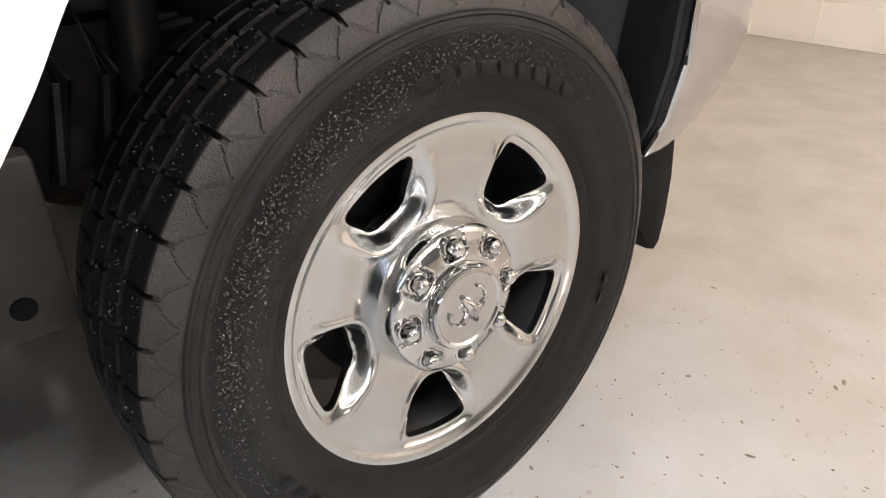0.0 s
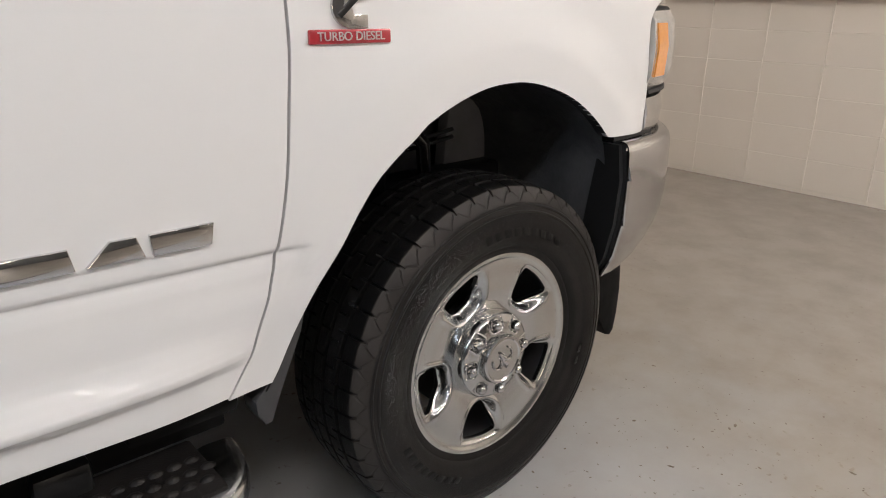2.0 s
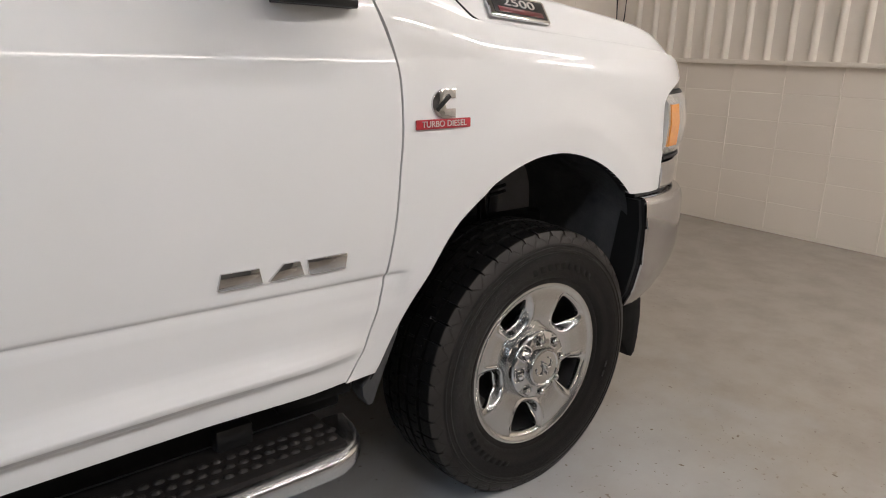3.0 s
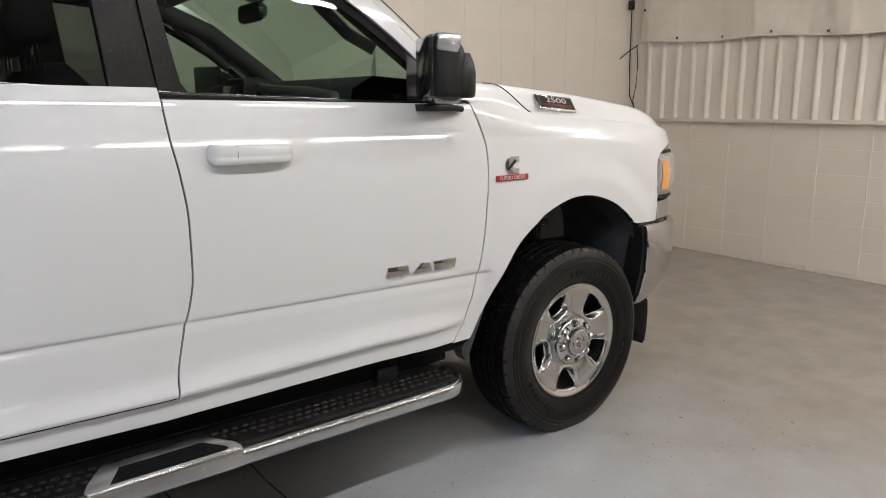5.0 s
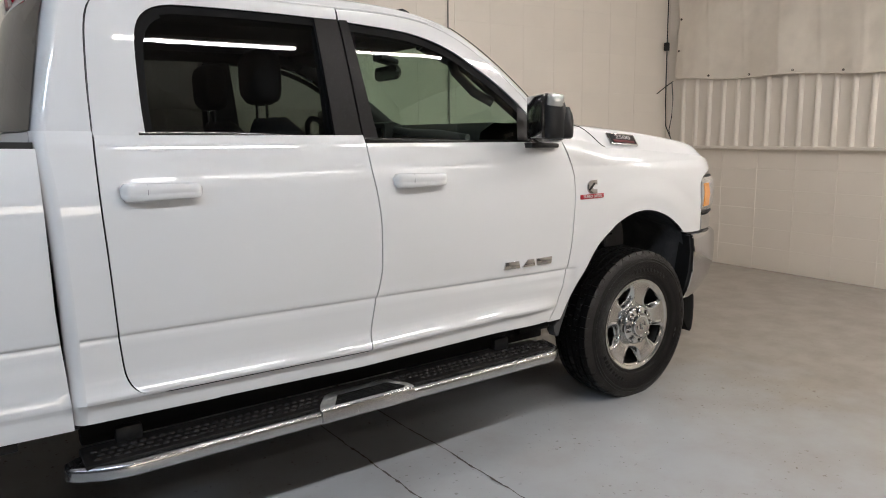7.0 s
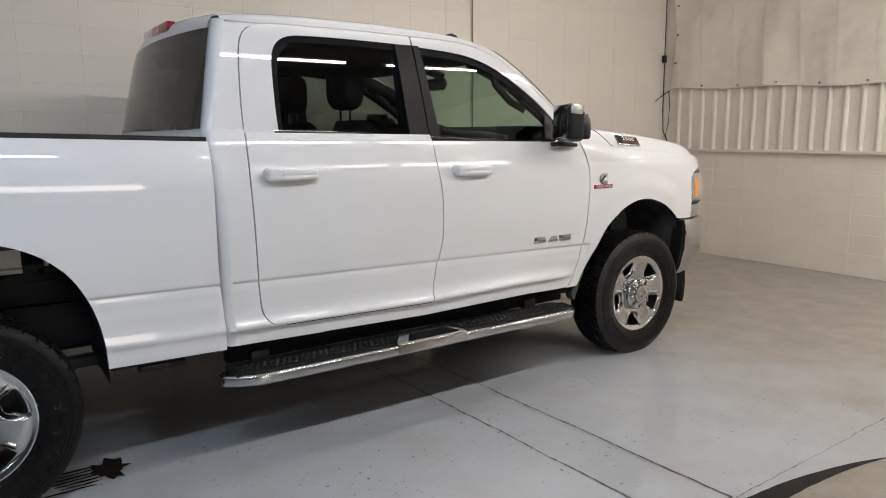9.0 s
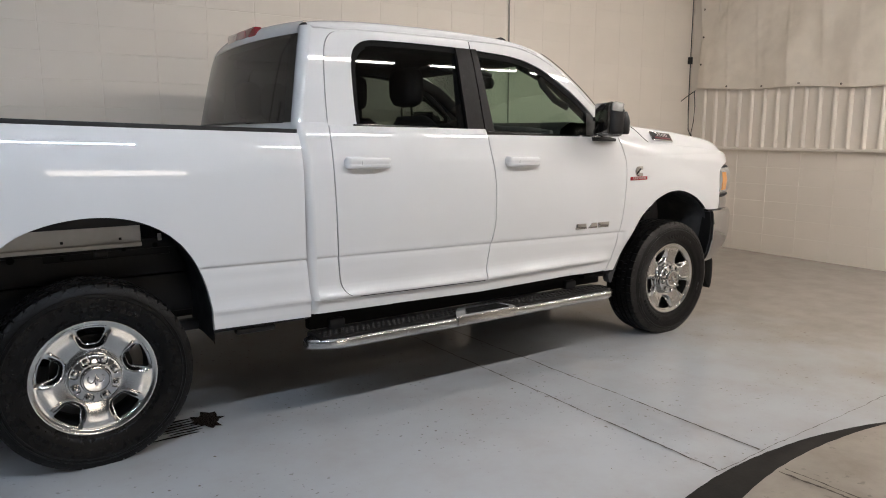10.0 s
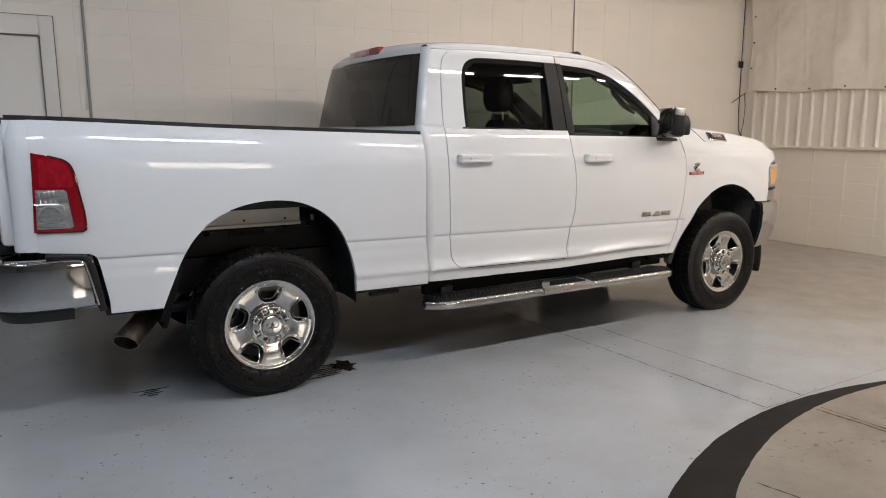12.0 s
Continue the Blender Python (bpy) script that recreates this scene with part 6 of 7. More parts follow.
for ax in (0.0, RX):
    part("axle", tube([(ax, -0.75, AXZ), (ax, 0.75, AXZ)], 0.055, 16), FRAME, chassis)
    part("differential", lathe([(0.0, -0.14), (0.10, -0.11), (0.16, 0.0), (0.10, 0.11), (0.0, 0.14)], 24), FRAME, chassis).matrix_basis = Matrix.Translation((ax, 0.1 if ax == 0 else 0, AXZ))
part("under_floor", box((-1.75, 0, 0.60), (2.0, 1.72, 0.04), 0.01), LINER, chassis)
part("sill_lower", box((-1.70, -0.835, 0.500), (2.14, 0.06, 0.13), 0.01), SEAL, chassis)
part("bed_under", box((-3.0, -0.82, 0.52), (0.52, 0.08, 0.045), 0.01), BLACK, chassis)
part("bed_bracket", box((-3.05, -0.84, 0.485), (0.20, 0.05, 0.03), 0.01), BLACK, chassis)
part("rear_under", box((-4.48, -0.80, 0.585), (0.28, 0.20, 0.05), 0.01), BLACK, chassis)
part("fuel_tank", box((-2.75, 0.35, 0.48), (1.3, 0.5, 0.26), 0.05), LINER, chassis)
part("gearbox", box((-1.2, 0, 0.52), (1.2, 0.42, 0.26), 0.06), FRAME, chassis)
FLAPGREY = mat("worn_black_plastic", (0.045, 0.045, 0.047), 0.55, 0, 0, 30, 0.2, 0.2, 300, 0.2)
part("front_flap", extrude_outline([(-0.492, 0.655), (-0.474, 0.652), (-0.478, 0.630), (-0.484, 0.607), (-0.519, 0.530), (-0.540, 0.482), (-0.558, 0.436), (-0.572, 0.434), (-0.588, 0.462), (-0.590, 0.490), (-0.570, 0.512), (-0.535, 0.580), (-0.510, 0.630)], -0.860, -0.914, 0.004), FLAPGREY, truck, "black plastic splash guard")
part("flap_bracket", box((-0.72, -0.875, 0.502), (0.20, 0.07, 0.030), 0.008), SEAL, truck)
ex = part("exhaust_pipe", tube([(-4.18, -0.36, 0.58), (-4.30, -0.56, 0.54), (-4.41, -0.73, 0.49), (-4.495, -0.855, 0.443)], [0.055, 0.057, 0.058, 0.058], 24), EXHAUST, truck, "stained steel exhaust tailpipe")
bm = bmesh.new()
rr_ = []
pd = Vector((-0.52, -0.80, -0.30)).normalized()
pu = pd.orthogonal().normalized()
pv = pd.cross(pu)
for off, rad in ((-0.05, 0.056), (-0.03, 0.063), (0.055, 0.063), (0.056, 0.058), (-0.02, 0.056)):
    ring_ = []
    for k in range(28):
        a = 2 * math.pi * k / 28
        p_ = Vector((-4.515, -0.885, 0.432)) + (pu * math.cos(a) + pv * math.sin(a)) * rad
        cut = -0.5 * (p_.z - 0.432) if off > 0.02 else 0.0
        ring_.append(p_ + pd * (off - cut))
    rr_.append(ring_)
g2 = add_grid(bm, rr_, close_v=True)
bmesh.ops.recalc_face_normals(bm, faces=bm.faces)
part("pipe_tip", bm, EXHAUST, ex, "slash-cut steel tip", angle=40)
part("pipe_bore", lathe([(0.0555, -0.002), (0.03, 0.0), (0.0, 0.0)], 24), BLACK, ex).matrix_basis = Matrix.Translation(Vector((-4.515, -0.885, 0.432)) - pd * 0.018) @ pd.to_track_quat("Y", "Z").to_matrix().to_4x4()

# running board --------------------------------------------------------------------
board = new("running_board")
board.parent = truck
tagged(board, "black tread running board with chrome edge tube")
rows_ = []
bm = bmesh.new()
P = [Vector((x, y, 0.398)) for x, y in resample([(-2.74, -0.90), (-2.80, -0.94), (-2.815, -0.965), (-2.77, -1.0), (-2.68, -1.036), (-2.55, -1.043), (-1.9, -1.043), (-1.2, -1.043), (-0.80, -1.043), (-0.735, -1.036), (-0.695, -1.012), (-0.672, -0.975), (-0.660, -0.93), (-0.655, -0.885)], 110)]
sec = [(0.028 * math.copysign(abs(math.cos(a)) ** 0.55, math.cos(a)), 0.026 * math.copysign(abs(math.sin(a)) ** 0.55, math.sin(a))) for a in [2 * math.pi * (k + 0.5) / 24 for k in range(24)]]
for i, p in enumerate(P):
    d = (P[min(i + 1, len(P) - 1)] - P[max(i - 1, 0)]).normalized()
    n = Vector((d.y, -d.x, 0))
    wide = 1 + 0.9 * ss(0.84, 0.93, i / (len(P) - 1))
    rows_.append([p + n * (u if u * n.dot(Vector((0.7, -1, 0))) > 0 else u * wide) + Vector((0, 0, v)) for u, v in sec])
g_ = add_grid(bm, rows_, close_v=True)
bm.faces.new(g_[0])
bm.faces.new(list(reversed(g_[-1])))
bmesh.ops.recalc_face_normals(bm, faces=bm.faces)
part("edge_tube", bm, STEP_CHROME, board, "polished chrome edge tube", angle=50)
part("deck", box((-1.74, -0.940, 0.416), (2.08, 0.175, 0.03), 0.008), TREAD, board, "black moulded tread deck")
bump_me = me_of(lathe([(0.0, -0.0075), (0.006, -0.0065), (0.011, -0.003), (0.013, 0.0)], 10), "tread_stud")
for r_i in range(3):
    for c_i in range(65):
        x = -2.74 + c_i * 0.0315 + (0.016 if r_i % 2 else 0)
        if -1.93 < x < -1.46 and r_i == 0:
            continue
        o = part("tread_stud", bump_me, TREAD, board)
        o.matrix_basis = Matrix.Translation((x, -0.990 + r_i * 0.034, 0.4305)) @ Matrix.Rotation(radians(-90), 4, "X") @ Matrix.Diagonal((1.1, 1, 0.8, 1))
# drop step: a pad that climbs inwards from the tube's outer face
STEP_OUT = [(-1.962, -1.076), (-1.548, -1.076), (-1.538, -1.070), (-1.538, -1.050), (-1.552, -1.030), (-1.622, -0.980), (-1.645, -0.974), (-1.890, -0.982), (-1.916, -0.990), (-1.955, -1.034), (-1.968, -1.060)]
STEP_IN = [(-1.902, -1.058), (-1.588, -1.058), (-1.577, -1.052), (-1.584, -1.043), (-1.636, -1.010), (-1.650, -1.007), (-1.862, -1.011), (-1.872, -1.016)]
st = part("drop_step", extrude_outline(STEP_OUT, 0.050, 0.0, 0.005), STEP_CHROME, truck, "scuffed chrome step frame", angle=40)
stt = part("step_tread", extrude_outline(STEP_IN, 0.010, -0.0030, 0.002), SEAL, st, "black rubber step insert")
ridge_ = bmesh.new()
for k in range(5):
    add_tube(ridge_, [(-1.886 + 0.004 * k, 0.0036, -1.051 + 0.009 * k), (-1.598 - 0.011 * k, 0.0036, -1.051 + 0.009 * k)], 0.0022, 6)
for v in ridge_.verts:
    v.co.y = -v.co.y
sr = part("tread_ridge", ridge_, SEAL, st)
for ob in (st, stt, sr):
    for v in ob.data.vertices:
        v.co = (v.co.x, v.co.z, 0.430 + 0.36 * (v.co.z + 1.076) - v.co.y)
for x in (-2.62, -0.92):
    part("mount", box((x, -0.865, 0.455), (0.09, 0.06, 0.06), 0.01), BLACK, board)

# door mirror ------------------------------------------------------------------------
mir = new("door_mirror")
mir.parent = truck
tagged(mir, "black towing mirror with a silver lamp on top")


def rounded(sections):
    """Lofts rounded boxes (x, y0, y1, z0, z1, r) along x."""
    bm_ = bmesh.new()
    rr_ = []
    for x, ya, yb, za_, zb, r in sections:
        row = []
        for cx, cz, a0 in ((yb - r, zb - r, 0), (ya + r, zb - r, 90), (ya + r, za_ + r, 180), (yb - r, za_ + r, 270)):
            for k in range(5):
                a = radians(a0 + 90 * k / 4)
                row.append((x, cx + r * math.cos(a), cz + r * math.sin(a)))
        rr_.append(row)
    g2 = add_grid(bm_, rr_, close_v=True)
    bm_.faces.new(g2[0])
    bm_.faces.new(list(reversed(g2[-1])))
    bmesh.ops.recalc_face_normals(bm_, faces=bm_.faces)
    return bm_


def ring_loft(plan, layers, top=None, n=44):
    """Stacks a closed plan outline; layers are (z, inset), top(x) scales the height above the first layer."""
    ring = resample(plan + [plan[0]], n)[:-1]
    cx, cy = sum(q[0] for q in ring) / n, sum(q[1] for q in ring) / n
    bm_ = bmesh.new()
    rr_ = []
    for z, inset in layers:
        k = 1 - inset / 0.12
        row = []
        for x, y in ring:
            px_, py_ = cx + (x - cx) * k, cy + (y - cy) * k
            row.append((px_, py_, layers[0][0] + (z - layers[0][0]) * (top(px_) if top else 1.0)))
        rr_.append(row)
    g2 = add_grid(bm_, rr_, close_v=True)
    bm_.faces.new(g2[0])
    bm_.faces.new(list(reversed(g2[-1])))
    bmesh.ops.recalc_face_normals(bm_, faces=bm_.faces)
    return bm_


M_PLAN = [(-0.806, -0.962), (-0.834, -1.030), (-0.862, -1.100), (-0.883, -1.146), (-0.876, -1.170), (-0.846, -1.188), (-0.812, -1.194), (-0.778, -1.170), (-0.740, -1.10), (-0.722, -1.03), (-0.728, -0.972), (-0.765, -0.952)]
M_TOP = lambda x: 1 - 0.20 * ss(-0.872, -0.755, x)
part("housing", ring_loft(M_PLAN, [(1.444, 0.030), (1.447, 0.012), (1.455, 0.003), (1.468, 0.0), (1.52, 0.0), (1.585, 0.0), (1.615, 0.002), (1.632, 0.008), (1.642, 0.018), (1.648, 0.036)], M_TOP), BLACK, mir, "textured black housing", angle=50)
face_ = Matrix.Translation((-0.851, -1.055, 1.545)) @ Matrix.Rotation(math.atan2(-0.19, -0.08), 4, "Z")
part("glass_bezel", box((0, 0, 0), (0.206, 0.022, 0.192), 0.010), GLOSSBLACK, mir, "gloss black edge round the mirror glass").matrix_basis = face_
part("mirror_glass", box((0, 0.0095, 0), (0.186, 0.006, 0.172), 0.002), mat("mirror_glass", (0.30, 0.31, 0.32), 0.02, 1), mir, "mirror glass turned back along the doors", angle=30).matrix_basis = face_
lamp_ = Matrix.Translation((-0.845, -1.171, 1.613)) @ Matrix.Rotation(math.atan2(-0.046, 0.076), 4, "Z") @ Matrix.Rotation(radians(9), 4, "Y")
part("top_lamp", box((0, 0, 0), (0.074, 0.050, 0.058), 0.014), CLEAR, mir, "silver marker lamp").matrix_basis = lamp_
part("pivot", ring_loft([(-0.812, -1.190), (-0.790, -1.204), (-0.762, -1.200), (-0.742, -1.178), (-0.738, -1.14), (-0.75, -1.10), (-0.79, -1.10)], [(1.446, 0.03), (1.452, 0.008), (1.470, 0.0), (1.525, 0.0), (1.552, 0.014), (1.585, 0.05)], None, 28), BLACK, mir, angle=50)
part("lower_cowl", ring_loft([(x * 1.0 + 0.004, y + 0.006) for x, y in M_PLAN], [(1.430, 0.045), (1.436, 0.022), (1.446, 0.010)]), GLOSSBLACK, mir, "glossy lower edge")
part("arm", box((-0.715, -0.945, 1.462), (0.10, 0.11, 0.045), 0.015), BLACK, mir)
part("arm", box((-0.715, -0.935, 1.545), (0.09, 0.11, 0.035), 0.012), BLACK, mir)
part("foot", rounded([(-0.80, -0.975, -0.87, 1.404, 1.428, 0.008), (-0.70, -0.985, -0.87, 1.402, 1.430, 0.010), (-0.615, -0.96, -0.87, 1.400, 1.42, 0.008)]), BLACK, mir)

# cabin -------------------------------------------------------------------------------
cabin = new("cabin_interior")
cabin.parent = truck
tagged(cabin, "dark cloth seats, dashboard and trim")


def seat(x, y, w, parent, top=1.56, head=0.28):
    """Seat with a backrest up to `top`, a rounded headrest on two posts above it."""
    s = part("seat", rounded([(x - 0.05, y - w / 2, y + w / 2, 0.98, 1.16, 0.05), (x + 0.25, y - w / 2, y + w / 2, 0.98, 1.18, 0.06), (x + 0.50, y - w / 2 + 0.02, y + w / 2 - 0.02, 1.00, 1.16, 0.05)]), INNER, parent, angle=50)
    bm_ = bmesh.new()
    rr_ = []
    for k in range(15):
        t = k / 14
        z = 1.08 + (top - 1.08) * t
        xc = x + 0.02 - 0.17 * t
        hw_ = w / 2 * (1.04 - 0.10 * ss(0.3, 0.8, t) - 0.34 * ss(0.80, 1.0, t) ** 2)
        th = 0.17 * (1 - 0.30 * t) * (1 - 0.45 * ss(0.88, 1.0, t))
        rr_.append([(xc + th * math.cos(a) * 0.6, y + hw_ * math.copysign(abs(math.sin(a)) ** 0.6, math.sin(a)), z) for a in [2 * math.pi * j / 20 for j in range(20)]])
    g2 = add_grid(bm_, rr_, close_v=True)
    bm_.faces.new(g2[0])
    bm_.faces.new(list(reversed(g2[-1])))
    bmesh.ops.recalc_face_normals(bm_, faces=bm_.faces)
    part("backrest", bm_, INNER, s, angle=180)
    hx, h0 = x - 0.185, top + 0.055
    part("headrest", rounded([(hx - 0.060, y - head / 2 + 0.03, y + head / 2 - 0.03, h0 + 0.03, h0 + 0.215, 0.06), (hx - 0.035, y - head / 2 + 0.005, y + head / 2 - 0.005, h0 + 0.008, h0 + 0.235, 0.07), (hx + 0.015, y - head / 2, y + head / 2, h0, h0 + 0.240, 0.07), (hx + 0.05, y - head / 2 + 0.02, y + head / 2 - 0.02, h0 + 0.015, h0 + 0.225, 0.06)]), INNER, s, angle=60)
    for sy in (-0.06, 0.06):
        part("post", tube([(hx, y + sy, top - 0.02), (hx, y + sy, h0 + 0.03)], 0.007, 8), CHROME, s)
    return s


seat(-1.685, -0.37, 0.52, truck)
seat(-1.685, 0.37, 0.52, truck)
seat(-2.40, -0.50, 0.50, truck, 1.50, 0.24)
seat(-2.40, 0.50, 0.50, truck, 1.50, 0.24)
seat(-2.40, 0.0, 0.46, truck, 1.46, 0.22)
bm = bmesh.new()
rr = []
for x, z in ((-1.06, 1.05), (-1.07, 1.33), (-1.03, 1.48), (-0.95, 1.525), (-0.80, 1.515), (-0.62, 1.46), (-0.50, 1.42)):
    rr.append([(x - 0.03 * math.cos(y * 4), y, z + (0.03 * math.exp(-((y - 0.4) / 0.2) ** 2) if z > 1.4 else 0)) for y in [-0.84 + 1.68 * k / 24 for k in range(25)]])
add_grid(bm, rr)
part("dashboard", bm, INNER, cabin, angle=60)
part("centre_stack", box((-1.10, 0.0, 1.32), (0.06, 0.30, 0.26), 0.02), GLOSSBLACK, cabin)
part("side_vent", box((-1.055, -0.62, 1.40), (0.03, 0.13, 0.09), 0.01), CHROME, cabin)
part("screen_hood", rounded([(-1.10, -0.13, 0.13, 1.36, 1.535, 0.02), (-1.04, -0.14, 0.14, 1.34, 1.545, 0.025), (-0.96, -0.12, 0.12, 1.36, 1.52, 0.02)]), INNER, cabin)
part("screen", box((-1.103, 0.0, 1.445), (0.008, 0.21, 0.13), 0.003), GLOSSBLACK, cabin, "dark dashboard screen")
part("dash_pad", tube([(-1.045, -0.80, 1.455), (-1.07, -0.6, 1.475), (-1.065, -0.35, 1.482), (-1.05, -0.16, 1.50)], [0.018, 0.022, 0.022, 0.018], 10), GREYTRIM, cabin, "grey stitched dashboard edge")
sw = part("steering_wheel", bmesh.new(), INNER, truck)
bm = bmesh.new()
bmesh.ops.create_uvsphere(bm, u_segments=16, v_segments=8, radius=0.07)
bmesh.ops.scale(bm, vec=(0.5, 1, 1), verts=bm.verts)
part("boss", bm, INNER, sw)
ringp = [(0.19 * math.cos(a) * 0.0, 0.19 * math.cos(a), 0.19 * math.sin(a)) for a in [2 * math.pi * k / 40 for k in range(41)]]
part("wheel_rim", tube(ringp, 0.016, 10), INNER, sw)
for a in (0, 180, 270):
    part("spoke", tube([(0, 0, 0), (0, 0.185 * math.cos(radians(a)), 0.185 * math.sin(radians(a)))], 0.013, 8), INNER, sw)
sw.matrix_basis = Matrix.Translation((-1.20, 0.40, 1.40)) @ Matrix.Rotation(radians(-24), 4, "Y")
rv = part("rear_view_mirror", rounded([(-1.015, -0.125, 0.115, 1.775, 1.845, 0.028), (-1.000, -0.130, 0.120, 1.770, 1.850, 0.032), (-0.975, -0.11, 0.10, 1.785, 1.838, 0.022)]), GLOSSBLACK, truck)
part("stalk", tube([(-0.985, 0, 1.83), (-0.96, 0, 1.862), (-0.965, 0, 1.895)], 0.010, 8), BLACK, rv)
part("sensor_pod", rounded([(-1.06, -0.05, 0.05, 1.875, 1.915, 0.015), (-0.96, -0.06, 0.06, 1.855, 1.885, 0.012)]), BLACK, cabin)
for sy in (-1, 1):
    part("grab_handle", tube([(-1.10, sy * 0.74, 1.82), (-1.04, sy * 0.70, 1.76), (-0.93, sy * 0.70, 1.67), (-0.85, sy * 0.74, 1.62)], 0.022, 10), INNER, cabin)
    part("b_post", box((-1.69, sy * 0.765, 1.68), (0.16, 0.05, 0.46), 0.02, Matrix.Rotation(radians(-6), 4, "Y")), INNER, cabin)
    part("door_card_front", box((-1.12, sy * 0.86, 1.10), (0.94, 0.05, 0.62), 0.02), INNER, cabin)
    part("door_card_rear", box((-2.14, sy * 0.86, 1.11), (0.90, 0.05, 0.66), 0.02), INNER, cabin)
    part("inner_a_pillar", tube([(-1.22, sy * 0.690, 1.895), (-0.95, sy * 0.700, 1.790), (-0.66, sy * 0.715, 1.585), (-0.52, sy * 0.720, 1.48)], 0.046, 12), INNER, cabin)
    part("header_trim", tube([(-2.60, sy * 0.70, 1.935), (-1.9, sy * 0.705, 1.945), (-1.45, sy * 0.705, 1.935), (-1.20, sy * 0.70, 1.905)], 0.045, 10), INNER, cabin)
    part("sun_visor", box((-1.24, sy * 0.38, 1.915), (0.18, 0.46, 0.03), 0.012, Matrix.Rotation(radians(14), 4, "Y")), INNER, cabin)
part("headliner", box((-1.92, 0, 1.965), (1.44, 1.44, 0.03), 0.01), INNER, cabin)
part("cab_floor", box((-1.75, 0, 0.72), (2.0, 1.70, 0.04), 0.01), INNER, cabin)
part("firewall", box((-0.62, 0, 1.05), (0.03, 1.6, 0.75), 0.01), INNER, cabin)
part("rear_trim", box((-2.73, 0, 1.25), (0.04, 1.50, 0.50), 0.01), INNER, cabin)
# near-black sheets added behind the panel gaps, standing in for their shade
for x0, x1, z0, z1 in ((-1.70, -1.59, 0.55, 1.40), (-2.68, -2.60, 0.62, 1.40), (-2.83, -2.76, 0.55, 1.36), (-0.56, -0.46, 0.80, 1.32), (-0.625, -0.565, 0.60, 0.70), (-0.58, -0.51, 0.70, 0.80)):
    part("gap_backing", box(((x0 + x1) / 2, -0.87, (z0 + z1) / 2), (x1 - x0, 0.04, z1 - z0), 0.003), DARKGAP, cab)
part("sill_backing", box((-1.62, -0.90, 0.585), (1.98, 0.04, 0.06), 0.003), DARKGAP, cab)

# the other side of the truck
for ob in (rear_door, front_door, fender, bed_side, tail, hlamp, mir, front_well, rear_well, board):
    mirrored(ob)
for nm in ("cab_corner", "cab_corner_turn", "c_pillar", "c_pillar_turn", "a_pillar", "rocker_panel"):
    mirrored(bpy.data.objects[nm])
mirrored(inner_side)
mirrored(bpy.data.objects["rail_cap"])
mirrored(bpy.data.objects["corner_post"])

# ---- wall details -------------------------------------------------------------------
BW, BH, JT = 0.406, 0.203, 0.004
rb_ = random.Random(5)


def block_mesh(w, h, d=0.008, b=0.003):
    bm_ = bmesh.new()
    o = [(-w / 2, -h / 2), (w / 2, -h / 2), (w / 2, h / 2), (-w / 2, h / 2)]
    i_ = [(-w / 2 + b, -h / 2 + b), (w / 2 - b, -h / 2 + b), (w / 2 - b, h / 2 - b), (-w / 2 + b, h / 2 - b)]
    back = [bm_.verts.new((x, d, z)) for x, z in o]
    mid = [bm_.verts.new((x, b * 0.8, z)) for x, z in o]
    front = [bm_.verts.new((x, 0, z)) for x, z in i_]
    for a_, c_ in ((back, mid), (mid, front)):
        for k in range(4):
            bm_.faces.new((a_[k], a_[(k + 1) % 4], c_[(k + 1) % 4], c_[k]))
    bm_.faces.new(front)
    bmesh.ops.recalc_face_normals(bm_, faces=bm_.faces)
    return me_of(bm_, "block")


BLOCK = block_mesh(BW - JT, BH - 0.0025, b=0.0024)
FLUSH_BLOCK = block_mesh(BW - 0.0010, BH - 0.0008, b=0.0006)


def block(x, z, wall):
    if wall is wall_north:
        m = Matrix.Translation((x, Y1 - 0.002 + rb_.uniform(-0.0004, 0.0004), z))
    else:
        m = Matrix.Translation((X1 - 0.002 + rb_.uniform(-0.0008, 0.0008), x, z)) @ Matrix.Rotation(radians(-90), 4, "Z")
    o = part("block", FLUSH_BLOCK if wall is wall_north and x > -1.1 else BLOCK, WALL, wall, smooth=False)
    o.matrix_basis = m
    return o


for r in range(6, 14):
    for c in range(20):
        x = -4.09 + BW * c - 0.203
        if x < X1 - 0.2:
            block(x, 0.03 + BH * (r + 0.5), wall_north)
for r in range(0, 6):
    for c in range(13):
        block(0.665 + BW * (2 - c) + 0.203, 0.03 + BH * (r + 0.5), wall_east)
rest = bmesh.new()


def add_block_rest(bm_, m, me=BLOCK):
    vs = [bm_.verts.new(m @ v.co) for v in me.vertices]
    for p in me.polygons:
        bm_.faces.new([vs[i] for i in p.vertices])


for r in range(0, 22):
    for c in range(-21, 20):
        x = -4.09 + BW * c - 0.203
        if (c < 0 or r < 6 or r >= 14) and X0 < x - 0.2 and x < X1 - 0.2 and not (x > -5.95 and x < -4.65 and r < 12):
            add_block_rest(rest, Matrix.Translation((x, Y1 - 0.002, 0.03 + BH * (r + 0.5))), FLUSH_BLOCK if x > -1.1 else BLOCK)
part("far_blocks", rest, WALL, wall_north, smooth=False)["kind"] = "stuff"
rest = bmesh.new()
for r in range(0, 6):
    for c in range(13, 27):
        add_block_rest(rest, Matrix.Translation((X1 - 0.002, 0.665 + BW * (2 - c) + 0.203, 0.03 + BH * (r + 0.5))) @ Matrix.Rotation(radians(-90), 4, "Z"))
part("far_blocks", rest, WALL, wall_east, smooth=False)["kind"] = "stuff"

# raised mortar beads on the upright joints
rj = random.Random(31)
